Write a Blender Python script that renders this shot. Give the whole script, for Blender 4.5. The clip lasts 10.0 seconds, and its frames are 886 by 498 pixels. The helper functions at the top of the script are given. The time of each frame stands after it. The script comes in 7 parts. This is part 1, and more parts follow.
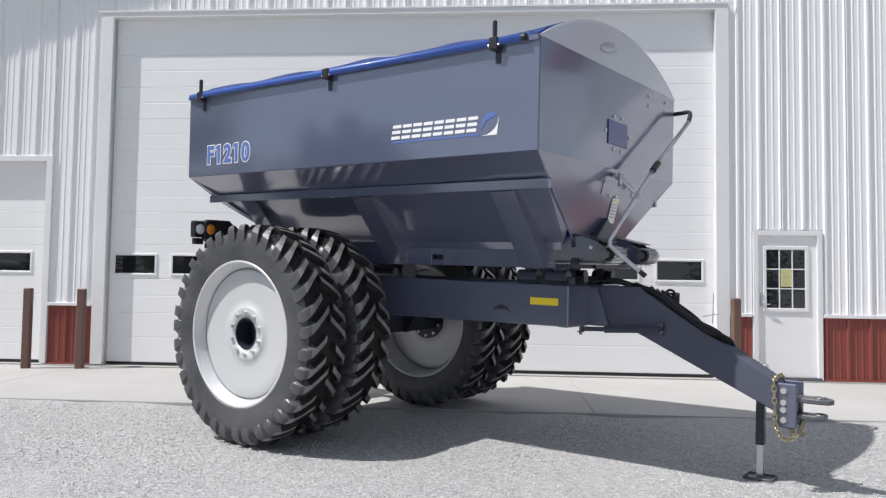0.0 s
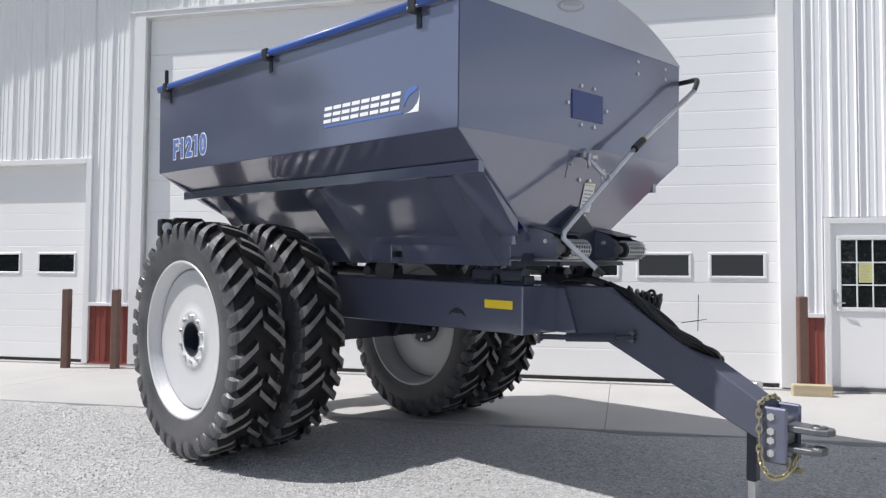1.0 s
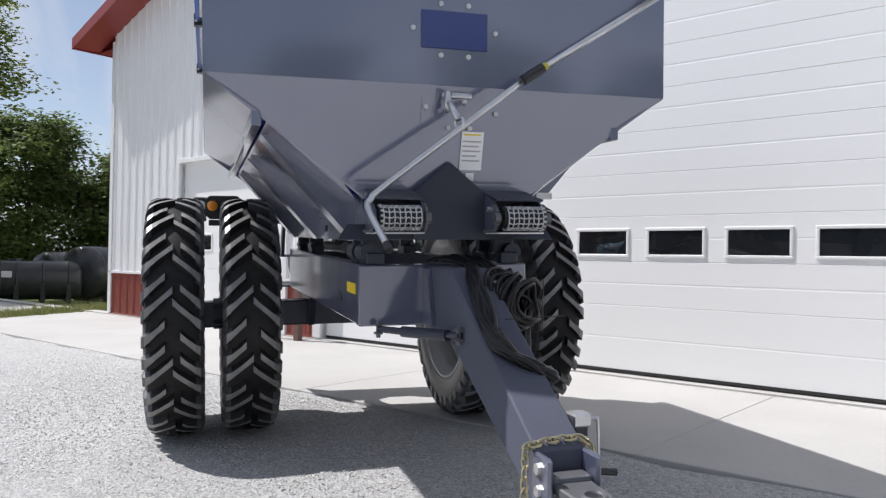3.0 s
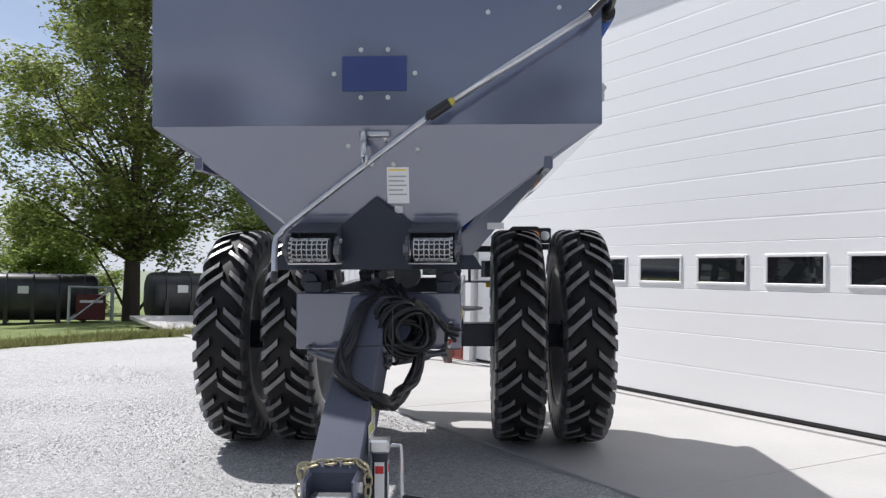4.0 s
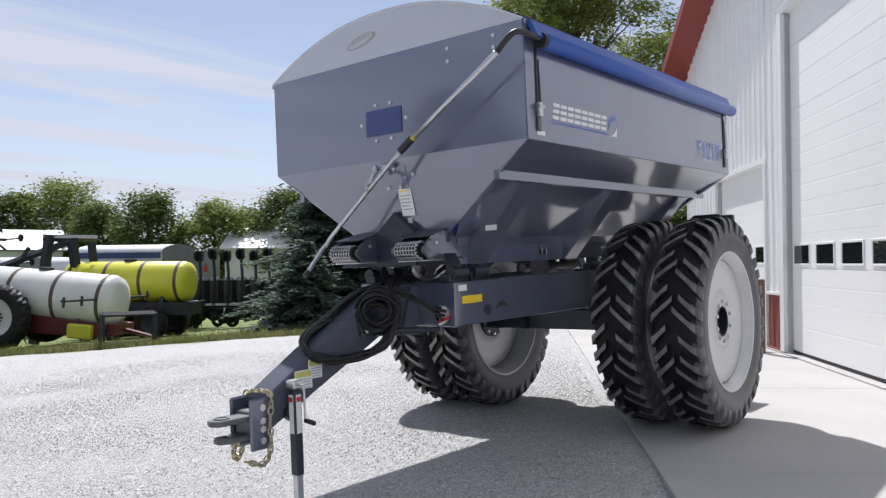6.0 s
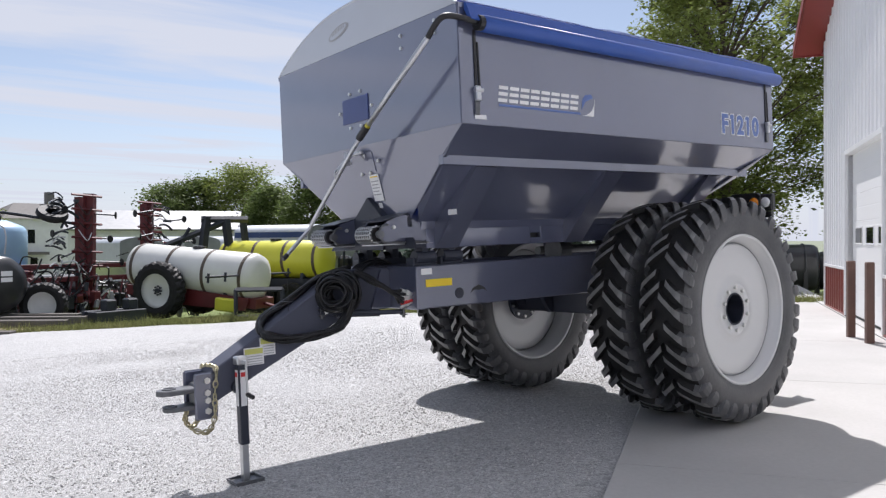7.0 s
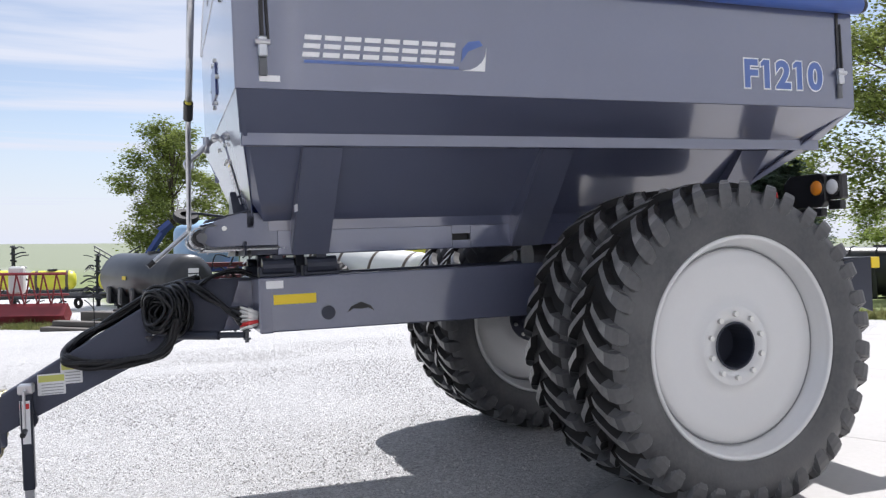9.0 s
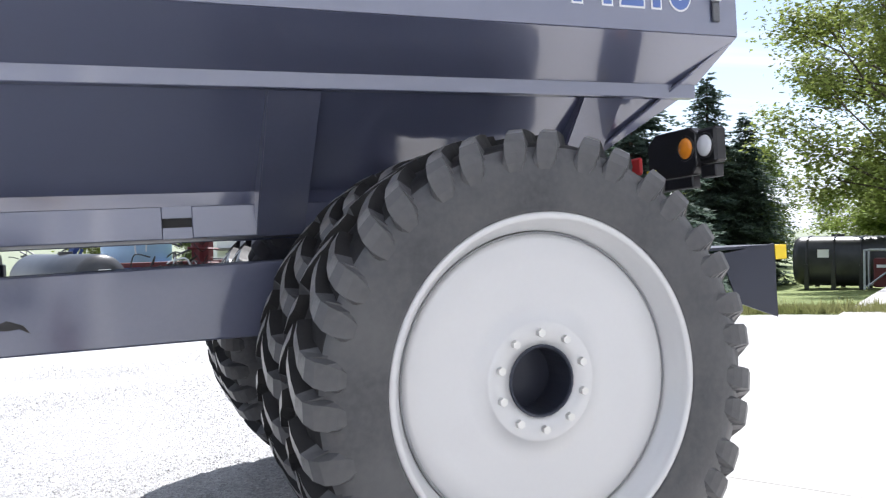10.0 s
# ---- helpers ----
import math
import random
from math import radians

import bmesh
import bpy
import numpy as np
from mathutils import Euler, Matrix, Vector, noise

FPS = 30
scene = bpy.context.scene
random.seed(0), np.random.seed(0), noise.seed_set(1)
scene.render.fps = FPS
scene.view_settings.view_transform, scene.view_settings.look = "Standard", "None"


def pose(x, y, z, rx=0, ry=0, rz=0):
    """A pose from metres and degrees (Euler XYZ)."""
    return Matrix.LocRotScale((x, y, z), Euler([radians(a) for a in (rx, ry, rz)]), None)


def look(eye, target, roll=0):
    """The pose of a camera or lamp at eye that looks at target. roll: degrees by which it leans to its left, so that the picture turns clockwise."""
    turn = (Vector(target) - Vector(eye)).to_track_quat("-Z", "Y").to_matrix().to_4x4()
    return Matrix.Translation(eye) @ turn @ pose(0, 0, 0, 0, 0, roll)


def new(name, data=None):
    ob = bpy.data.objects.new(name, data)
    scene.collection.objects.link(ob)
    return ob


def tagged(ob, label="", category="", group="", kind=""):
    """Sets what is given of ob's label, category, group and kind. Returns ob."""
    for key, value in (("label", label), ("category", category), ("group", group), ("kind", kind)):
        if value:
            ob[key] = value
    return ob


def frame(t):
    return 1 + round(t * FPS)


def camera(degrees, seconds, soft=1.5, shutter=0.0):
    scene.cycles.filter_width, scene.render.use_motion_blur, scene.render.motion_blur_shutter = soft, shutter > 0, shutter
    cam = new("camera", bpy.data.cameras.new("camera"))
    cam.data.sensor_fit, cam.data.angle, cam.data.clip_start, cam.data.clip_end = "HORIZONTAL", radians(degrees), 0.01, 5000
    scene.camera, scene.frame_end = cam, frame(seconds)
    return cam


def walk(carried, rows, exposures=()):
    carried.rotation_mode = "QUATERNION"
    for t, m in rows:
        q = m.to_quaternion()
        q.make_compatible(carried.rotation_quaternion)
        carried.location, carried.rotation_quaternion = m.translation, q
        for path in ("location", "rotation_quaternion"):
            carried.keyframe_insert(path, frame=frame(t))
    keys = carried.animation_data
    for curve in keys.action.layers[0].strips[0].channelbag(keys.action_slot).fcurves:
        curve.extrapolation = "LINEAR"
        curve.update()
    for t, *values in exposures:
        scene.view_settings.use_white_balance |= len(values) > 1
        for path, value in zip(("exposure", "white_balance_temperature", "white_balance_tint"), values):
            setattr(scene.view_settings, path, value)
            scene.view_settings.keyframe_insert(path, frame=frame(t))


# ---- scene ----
cam = camera(59.9, 10.0, soft=1.3)
# seconds, eye (x, y, z), turn (rx, ry, rz)
PATH = [
    (0.0, 2.836, -5.814, 1.318, 92.92, -0.81, 36.85),
    (0.5, 3.072, -5.095, 1.346, 92.90, -0.24, 40.96),
    (1.0, 3.312, -4.412, 1.370, 92.51, -0.43, 45.69),
    (1.5, 3.523, -3.698, 1.378, 92.59, -0.88, 51.22),
    (2.0, 3.783, -3.008, 1.393, 93.06, -0.82, 57.95),
    (2.5, 3.934, -2.183, 1.354, 91.46, -0.74, 63.72),
    (3.0, 4.059, -1.279, 1.391, 90.76, -0.95, 72.85),
    (4.3, 4.633, 1.031, 1.463, 92.32, -1.28, 97.46),
    (4.5, 4.710, 1.393, 1.457, 92.26, -1.12, 101.00),
    (5.0, 4.712, 2.254, 1.484, 92.42, -1.07, 110.16),
    (5.5, 4.661, 3.096, 1.475, 92.20, -0.27, 119.49),
    (6.0, 4.488, 3.857, 1.516, 91.07, 0.30, 128.50),
    (7.5, 2.782, 5.416, 1.557, 89.18, -0.13, 146.36),
    (8.0, 2.112, 5.641, 1.549, 89.04, -0.57, 151.54),
    (8.5, 1.357, 5.470, 1.589, 88.95, -0.60, 157.07),
    (9.0, 0.599, 4.993, 1.589, 89.35, 0.37, 159.73),
    (9.5, -0.198, 4.495, 1.554, 89.16, 1.26, 159.22),
    (10.0, -1.022, 4.021, 1.530, 89.04, 1.17, 157.87),
]
walk(cam, [(t, pose(x, y, z, rx, ry, rz)) for t, x, y, z, rx, ry, rz in PATH],
     [(0.0, 0.44, 6150, 12), (2.5, 0.64, 6150, 13), (5.0, 0.64, 6100, 13), (7.5, 0.7, 6100, 15), (9.0, 0.86, 6050, 14), (9.5, 1.06, 6000, 13), (10.0, 1.36, 6000, 13)])

# ---- light ----
BETA = 32.4
BUILDING = pose(-8.396, 0.536, 0.0, 0, 0, BETA)
# travel of the sunlight along the building's axes: along the wall, into it, down
SUN_WAY = (BUILDING.to_3x3() @ Vector((0.66, 0.24, -1.0))).normalized()
sun_data = bpy.data.lights.new("sun", "SUN")
sun_data.energy, sun_data.angle, sun_data.color = 3.6, radians(0.55), (1.0, 0.95, 0.88)
sun = new("sun", sun_data)
sun.matrix_world = look((0, 0, 40), Vector((0, 0, 40)) + SUN_WAY)

world = bpy.data.worlds.new("world")
scene.world = world
world.use_nodes = True
wn, wl = world.node_tree.nodes, world.node_tree.links
sky = wn.new("ShaderNodeTexSky")
sky.sky_type, sky.sun_disc = "NISHITA", False
sky.sun_elevation = math.asin(-SUN_WAY.z)
sky.sun_rotation = math.atan2(-SUN_WAY.x, -SUN_WAY.y)
sky.air_density, sky.dust_density, sky.ozone_density = 1.0, 0.2, 1.8
wbg = wn["Background"]
wbg.inputs["Strength"].default_value = 0.13
# thin streaks of high cloud, stretched along one bearing
wco = wn.new("ShaderNodeTexCoord")
wsep = wn.new("ShaderNodeSeparateXYZ")
wl.new(wco.outputs["Generated"], wsep.inputs[0])
wmax = wn.new("ShaderNodeMath"); wmax.operation = "MAXIMUM"; wmax.inputs[1].default_value = 0.04
wl.new(wsep.outputs["Z"], wmax.inputs[0])
wdx = wn.new("ShaderNodeMath"); wdx.operation = "DIVIDE"
wdy = wn.new("ShaderNodeMath"); wdy.operation = "DIVIDE"
wl.new(wsep.outputs["X"], wdx.inputs[0]); wl.new(wmax.outputs[0], wdx.inputs[1])
wl.new(wsep.outputs["Y"], wdy.inputs[0]); wl.new(wmax.outputs[0], wdy.inputs[1])
wcm = wn.new("ShaderNodeCombineXYZ")
wl.new(wdx.outputs[0], wcm.inputs[0]); wl.new(wdy.outputs[0], wcm.inputs[1])
wmp = wn.new("ShaderNodeMapping")
wmp.inputs["Rotation"].default_value = (0, 0, radians(36))
wmp.inputs["Scale"].default_value = (0.14, 0.6, 1)
wl.new(wcm.outputs[0], wmp.inputs[0])
wno = wn.new("ShaderNodeTexNoise")
wno.inputs["Scale"].default_value, wno.inputs["Detail"].default_value = 1.3, 10
wno.inputs["Roughness"].default_value, wno.inputs["Distortion"].default_value = 0.56, 0.6
wl.new(wmp.outputs[0], wno.inputs["Vector"])
wrm = wn.new("ShaderNodeValToRGB")
wrm.color_ramp.elements[0].position, wrm.color_ramp.elements[1].position = 0.45, 0.6
wl.new(wno.outputs["Fac"], wrm.inputs[0])
wlow = wn.new("ShaderNodeMapRange")
wlow.inputs["From Min"].default_value, wlow.inputs["From Max"].default_value = 0.0, 0.5
wlow.inputs["To Min"].default_value, wlow.inputs["To Max"].default_value = 1.0, 0.85
wl.new(wsep.outputs["Z"], wlow.inputs["Value"])
wmul = wn.new("ShaderNodeMath"); wmul.operation = "MULTIPLY"
wl.new(wrm.outputs["Color"], wmul.inputs[0]); wl.new(wlow.outputs[0], wmul.inputs[1])
wmix = wn.new("ShaderNodeMix"); wmix.data_type = "RGBA"
# haze low over the fields
whaze = wn.new("ShaderNodeMapRange")
whaze.inputs["From Min"].default_value, whaze.inputs["From Max"].default_value = 0.0, 0.15
whaze.inputs["To Min"].default_value, whaze.inputs["To Max"].default_value = 0.97, 0.0
wl.new(wsep.outputs["Z"], whaze.inputs["Value"])
wtop = wn.new("ShaderNodeMath"); wtop.operation = "MAXIMUM"
wl.new(wmul.outputs[0], wtop.inputs[0]); wl.new(whaze.outputs[0], wtop.inputs[1])
# an unseen bright veil added overhead, thickening upward, to fill the shade
wfill = wn.new("ShaderNodeMapRange")
wfill.inputs["From Min"].default_value, wfill.inputs["From Max"].default_value = 0.42, 0.85
wfill.inputs["To Min"].default_value, wfill.inputs["To Max"].default_value = 0.0, 0.85
wl.new(wsep.outputs["Z"], wfill.inputs["Value"])
wall_top = wn.new("ShaderNodeMath"); wall_top.operation = "MAXIMUM"
wl.new(wtop.outputs[0], wall_top.inputs[0]); wl.new(wfill.outputs[0], wall_top.inputs[1])
wl.new(wall_top.outputs[0], wmix.inputs["Factor"])
wpale = wn.new("ShaderNodeHueSaturation")
wpale.inputs["Saturation"].default_value, wpale.inputs["Value"].default_value = 0.66, 0.5
wl.new(sky.outputs[0], wpale.inputs["Color"]); wl.new(wpale.outputs[0], wmix.inputs["A"])
wmix.inputs["B"].default_value = (3.4, 3.5, 3.7, 1)
wl.new(wmix.outputs["Result"], wbg.inputs["Color"])

# ---- materials ----
def material(name, base, rough=0.5, metal=0.0, coat=0.0, var=0.0, var_scale=4.0, fine=0.0, fine_scale=80.0, bump=0.0, bump_scale=120.0,
             stretch=(1, 1, 1), var2=None, rough_var=0.0, random_var=0.0, island_var=0.0):
    m = bpy.data.materials.new(name)
    m.use_nodes = True
    n, l = m.node_tree.nodes, m.node_tree.links
    p = n["Principled BSDF"]
    p.inputs["Roughness"].default_value, p.inputs["Metallic"].default_value = rough, metal
    p.inputs["Coat Weight"].default_value, p.inputs["Coat Roughness"].default_value = coat, 0.08
    co = n.new("ShaderNodeTexCoord")
    mp = n.new("ShaderNodeMapping"); mp.inputs["Scale"].default_value = stretch
    l.new(co.outputs["Object"], mp.inputs[0])
    rgb = n.new("ShaderNodeRGB"); rgb.outputs[0].default_value = (*base, 1)
    col = rgb.outputs[0]
    other = var2 or tuple(c * 0.55 for c in base)
    for amount, scale, detail in ((var, var_scale, 5), (fine, fine_scale, 2)):
        if amount <= 0:
            continue
        t = n.new("ShaderNodeTexNoise")
        t.inputs["Scale"].default_value, t.inputs["Detail"].default_value = scale, detail
        l.new(mp.outputs[0], t.inputs["Vector"])
        r = n.new("ShaderNodeMapRange")
        r.inputs["From Min"].default_value, r.inputs["From Max"].default_value = 0.35, 0.7
        r.inputs["To Max"].default_value = amount
        l.new(t.outputs["Fac"], r.inputs["Value"])
        mx = n.new("ShaderNodeMix"); mx.data_type = "RGBA"
        l.new(r.outputs[0], mx.inputs["Factor"]); l.new(col, mx.inputs["A"])
        mx.inputs["B"].default_value = (*other, 1)
        col = mx.outputs["Result"]
        if rough_var and amount == var:
            rr = n.new("ShaderNodeMapRange")
            rr.inputs["From Min"].default_value, rr.inputs["From Max"].default_value = 0.3, 0.7
            rr.inputs["To Min"].default_value, rr.inputs["To Max"].default_value = rough - rough_var, rough + rough_var
            l.new(t.outputs["Fac"], rr.inputs["Value"]); l.new(rr.outputs[0], p.inputs["Roughness"])
    for amount, kind in ((random_var, "object"), (island_var, "island")):
        if amount <= 0:
            continue
        hv = n.new("ShaderNodeHueSaturation")
        mr = n.new("ShaderNodeMapRange")
        mr.inputs["To Min"].default_value, mr.inputs["To Max"].default_value = 1 - amount, 1 + amount
        if kind == "object":
            src = n.new("ShaderNodeObjectInfo").outputs["Random"]
        else:
            src = n.new("ShaderNodeNewGeometry").outputs["Random Per Island"]
        l.new(src, mr.inputs["Value"]); l.new(mr.outputs[0], hv.inputs["Value"]); l.new(col, hv.inputs["Color"])
        col = hv.outputs["Color"]
    l.new(col, p.inputs["Base Color"])
    if bump > 0:
        t = n.new("ShaderNodeTexNoise")
        t.inputs["Scale"].default_value, t.inputs["Detail"].default_value = bump_scale, 4
        l.new(mp.outputs[0], t.inputs["Vector"])
        b = n.new("ShaderNodeBump"); b.inputs["Strength"].default_value, b.inputs["Distance"].default_value = bump, 0.01
        l.new(t.outputs["Fac"], b.inputs["Height"]); l.new(b.outputs[0], p.inputs["Normal"])
    return m


def glass(name, tint, rough=0.02):
    m = material(name, tint, rough)
    m.node_tree.nodes["Principled BSDF"].inputs["Specular IOR Level"].default_value = 0.7
    return m


M = {}
M["slate"] = material("slate_paint", (0.112, 0.125, 0.2), 0.33, 0.3, 1.0, 0.1, 1.6, 0.04, 60, 0.006, 7, rough_var=0.04)
M["slate_rough"] = material("slate_paint_frame", (0.105, 0.116, 0.178), 0.36, 0.3, 0.7, 0.15, 2.5, 0.08, 60, 0.008, 9, rough_var=0.06)
M["slate_tongue"] = material("slate_paint_tongue", (0.1, 0.107, 0.142), 0.62, 0.0, 0.0, 0.25, 2.5, 0.12, 60, 0.02, 9)
M["cap"] = material("pale_grey_cap", (0.52, 0.54, 0.58), 0.3, 0.2, 0.5, 0.1, 2)
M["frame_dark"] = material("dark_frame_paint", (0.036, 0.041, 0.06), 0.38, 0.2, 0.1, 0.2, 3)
M["hatch_blue"] = material("hatch_blue", (0.045, 0.065, 0.2), 0.3, 0.2, 0.3, 0.1, 5)
# this near-black also paints the shade on lug flanks and in tread gaps
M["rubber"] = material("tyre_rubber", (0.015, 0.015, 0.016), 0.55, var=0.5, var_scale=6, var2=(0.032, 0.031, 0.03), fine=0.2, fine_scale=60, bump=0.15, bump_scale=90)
# same rubber, coloured paler for the light that lug tops catch
M["lug"] = material("lit_tread_rubber", (0.1, 0.098, 0.097), 0.34, var=0.8, var_scale=11, var2=(0.23, 0.225, 0.22), fine=0.4, fine_scale=90, bump=0.15, bump_scale=110)
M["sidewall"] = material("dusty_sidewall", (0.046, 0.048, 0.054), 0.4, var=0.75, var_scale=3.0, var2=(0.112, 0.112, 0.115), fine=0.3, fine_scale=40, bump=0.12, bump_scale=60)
M["joint"] = material("grey_joint", (0.72, 0.72, 0.72), 0.7, var=0.2, var_scale=2)
M["rim"] = material("silver_rim_paint", (0.64, 0.645, 0.65), 0.38, 0.2, 0.3, 0.12, 3, 0.06, 60, bump=0.01, bump_scale=40, var2=(0.53, 0.53, 0.53))
M["steel"] = material("bright_steel", (0.62, 0.63, 0.65), 0.3, 0.9, 0, 0.3, 12, bump=0.03)
M["zinc"] = material("zinc_bolt", (0.7, 0.7, 0.68), 0.35, 0.8)
M["cast"] = material("cast_grey", (0.14, 0.145, 0.155), 0.45, 0.4, 0, 0.3, 20, bump=0.2, bump_scale=80)
M["gold"] = material("gold_chain", (0.5, 0.45, 0.3), 0.38, 0.85, 0, 0.4, 30)
M["black"] = material("black_plastic", (0.018, 0.018, 0.02), 0.4, var=0.2, var_scale=8)
M["hose"] = material("black_hose", (0.008, 0.008, 0.009), 0.34, var=0.3, var_scale=20, var2=(0.02, 0.02, 0.022))
M["tarp"] = material("blue_tarp", (0.035, 0.095, 0.38), 0.42, 0, 0.1, 0.25, 3, bump=0.06, bump_scale=6, var2=(0.06, 0.14, 0.46))
M["white_decal"] = material("white_decal", (0.82, 0.82, 0.82), 0.4)
M["blue_decal"] = material("blue_decal", (0.105, 0.17, 0.42), 0.35)
M["yellow"] = material("yellow_tape", (0.85, 0.62, 0.02), 0.4)
M["yellow_dull"] = material("yellow_band", (0.55, 0.48, 0.06), 0.5)
M["yellow_pale"] = material("yellow_print", (0.62, 0.62, 0.16), 0.5)
M["amber"] = material("amber_lens", (0.9, 0.3, 0.02), 0.2, 0, 0.5)
M["lens"] = material("clear_lens", (0.85, 0.86, 0.88), 0.15, 0, 0.5)
M["red"] = material("red_mark", (0.6, 0.03, 0.03), 0.4)
M["ink"] = material("grey_print", (0.38, 0.38, 0.39), 0.5)
M["wall"] = material("white_wall_panel", (0.85, 0.85, 0.855), 0.4, 0, 0.1, 0.08, 0.8, 0.04, 30, 0.02, 5, var2=(0.72, 0.72, 0.72))
M["trim"] = material("white_trim", (0.78, 0.78, 0.78), 0.4, 0, 0.1, 0.08, 2, var2=(0.62, 0.62, 0.62))
M["door_white"] = material("white_door_skin", (0.86, 0.86, 0.855), 0.45, 0, 0, 0.1, 1.2, 0.05, 40, 0.05, 150, stretch=(0.3, 1, 1), var2=(0.74, 0.74, 0.73))
M["wainscot"] = material("red_wall_panel", (0.24, 0.055, 0.04), 0.45, 0, 0.1, 0.2, 2, 0.1, 30, 0.02, 6)
M["fascia"] = material("red_fascia", (0.26, 0.04, 0.035), 0.4, 0, 0.1, 0.15, 2)
M["rust"] = material("brown_bollard_paint", (0.13, 0.075, 0.06), 0.6, 0, 0, 0.4, 8, 0.2, 60, 0.2, 60, var2=(0.2, 0.11, 0.08))
M["pane"] = glass("dark_pane", (0.012, 0.014, 0.016))
M["seal"] = material("black_seal", (0.02, 0.02, 0.02), 0.7)
M["block"] = material("pale_timber_block", (0.5, 0.42, 0.28), 0.8, 0, 0, 0.4, 6, 0.2, 50, 0.3, 60, stretch=(0.3, 1, 4))
M["concrete"] = material("concrete", (0.455, 0.446, 0.432), 0.85, 0, 0, 0.5, 0.8, 0.25, 25, 0.15, 70, var2=(0.35, 0.342, 0.33), random_var=0.03)
M["timber"] = material("dark_timber", (0.10, 0.09, 0.08), 0.85, 0, 0, 0.5, 3, 0.3, 30, 0.3, 40, stretch=(0.3, 2, 2), var2=(0.17, 0.155, 0.14))
M["poly_black"] = material("black_poly", (0.02, 0.021, 0.024), 0.33, 0, 0.1, 0.5, 2, var2=(0.07, 0.07, 0.07))
M["poly_white"] = material("white_poly", (0.72, 0.72, 0.68), 0.4, 0, 0, 0.2, 2)
M["poly_yellow"] = material("yellow_poly", (0.68, 0.66, 0.05), 0.4, 0, 0, 0.2, 2)
M["poly_blue"] = material("pale_blue_poly", (0.33, 0.5, 0.68), 0.45, 0, 0, 0.2, 2)
M["implement_red"] = material("implement_red", (0.13, 0.018, 0.022), 0.5, 0, 0.1, 0.5, 3, 0.2, 30)
M["header_red"] = material("header_red", (0.24, 0.026, 0.034), 0.45, 0, 0.1, 0.3, 3)
M["leaf_light"] = material("leaf_light", (0.25, 0.32, 0.075), 0.55, var=0.5, var_scale=0.5, var2=(0.33, 0.39, 0.12), island_var=0.4)
M["implement_dark"] = material("implement_dark", (0.03, 0.035, 0.045), 0.5, 0.2, 0, 0.3, 4)
M["implement_blue"] = material("implement_blue", (0.03, 0.06, 0.2), 0.45, 0, 0.1, 0.3, 4)
M["strap"] = material("brown_strap", (0.1, 0.075, 0.055), 0.6, var=0.3, var_scale=8)
M["galv"] = material("pale_hopper_paint", (0.6, 0.62, 0.64), 0.4, 0.3, 0, 0.2, 3)
M["galv_dull"] = material("dull_grey_panel", (0.3, 0.31, 0.32), 0.5, 0.2, 0, 0.3, 3)
M["bark"] = material("bark", (0.11, 0.085, 0.065), 0.9, 0, 0, 0.6, 6, 0.3, 40, 0.6, 25, stretch=(1, 1, 0.25))
M["leaf"] = material("leaf", (0.19, 0.235, 0.055), 0.55, var=0.6, var_scale=0.5, var2=(0.28, 0.32, 0.1), island_var=0.45)
M["leaf_dark"] = material("leaf_dark", (0.12, 0.165, 0.05), 0.55, var=0.5, var_scale=0.5, var2=(0.18, 0.22, 0.075), island_var=0.45)
M["needle"] = material("spruce_needle", (0.1, 0.145, 0.115), 0.7, var=0.6, var_scale=0.9, var2=(0.16, 0.205, 0.155), island_var=0.4)
M["grass"] = material("grass_blade", (0.15, 0.17, 0.055), 0.6, var=0.6, var_scale=0.8, var2=(0.3, 0.28, 0.14), island_var=0.35)
M["stone"] = material("crushed_stone", (0.53, 0.52, 0.505), 0.85, var=0.4, var_scale=3, var2=(0.45, 0.44, 0.43), island_var=0.3)
M["house"] = material("pale_house", (0.8, 0.8, 0.78), 0.8, var=0.2, var_scale=2)
M["roofing"] = material("grey_roofing", (0.16, 0.15, 0.14), 0.8, var=0.3, var_scale=3)
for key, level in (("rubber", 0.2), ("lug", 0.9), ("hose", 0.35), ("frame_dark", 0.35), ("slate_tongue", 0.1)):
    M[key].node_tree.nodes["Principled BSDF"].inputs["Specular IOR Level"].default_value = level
# a clear lacquer over the paint
for key in ("slate", "slate_rough"):
    M[key].node_tree.nodes["Principled BSDF"].inputs["Coat IOR"].default_value = 2.1
    M[key].node_tree.nodes["Principled BSDF"].inputs["Coat Roughness"].default_value = 0.09
# thin leaves let light through
for key in ("leaf", "leaf_dark", "leaf_light", "needle", "grass"):
    nt = M[key].node_tree
    pb = nt.nodes["Principled BSDF"]
    tr = nt.nodes.new("ShaderNodeBsdfTranslucent")
    mixer = nt.nodes.new("ShaderNodeMixShader")
    pb.inputs["Specular IOR Level"].default_value = 0.2
    mixer.inputs[0].default_value = 0.4 if key == "needle" else 0.5
    nt.links.new(pb.inputs["Base Color"].links[0].from_socket, tr.inputs["Color"])
    nt.links.new(pb.outputs[0], mixer.inputs[1]); nt.links.new(tr.outputs[0], mixer.inputs[2])
    nt.links.new(mixer.outputs[0], nt.nodes["Material Output"].inputs["Surface"])


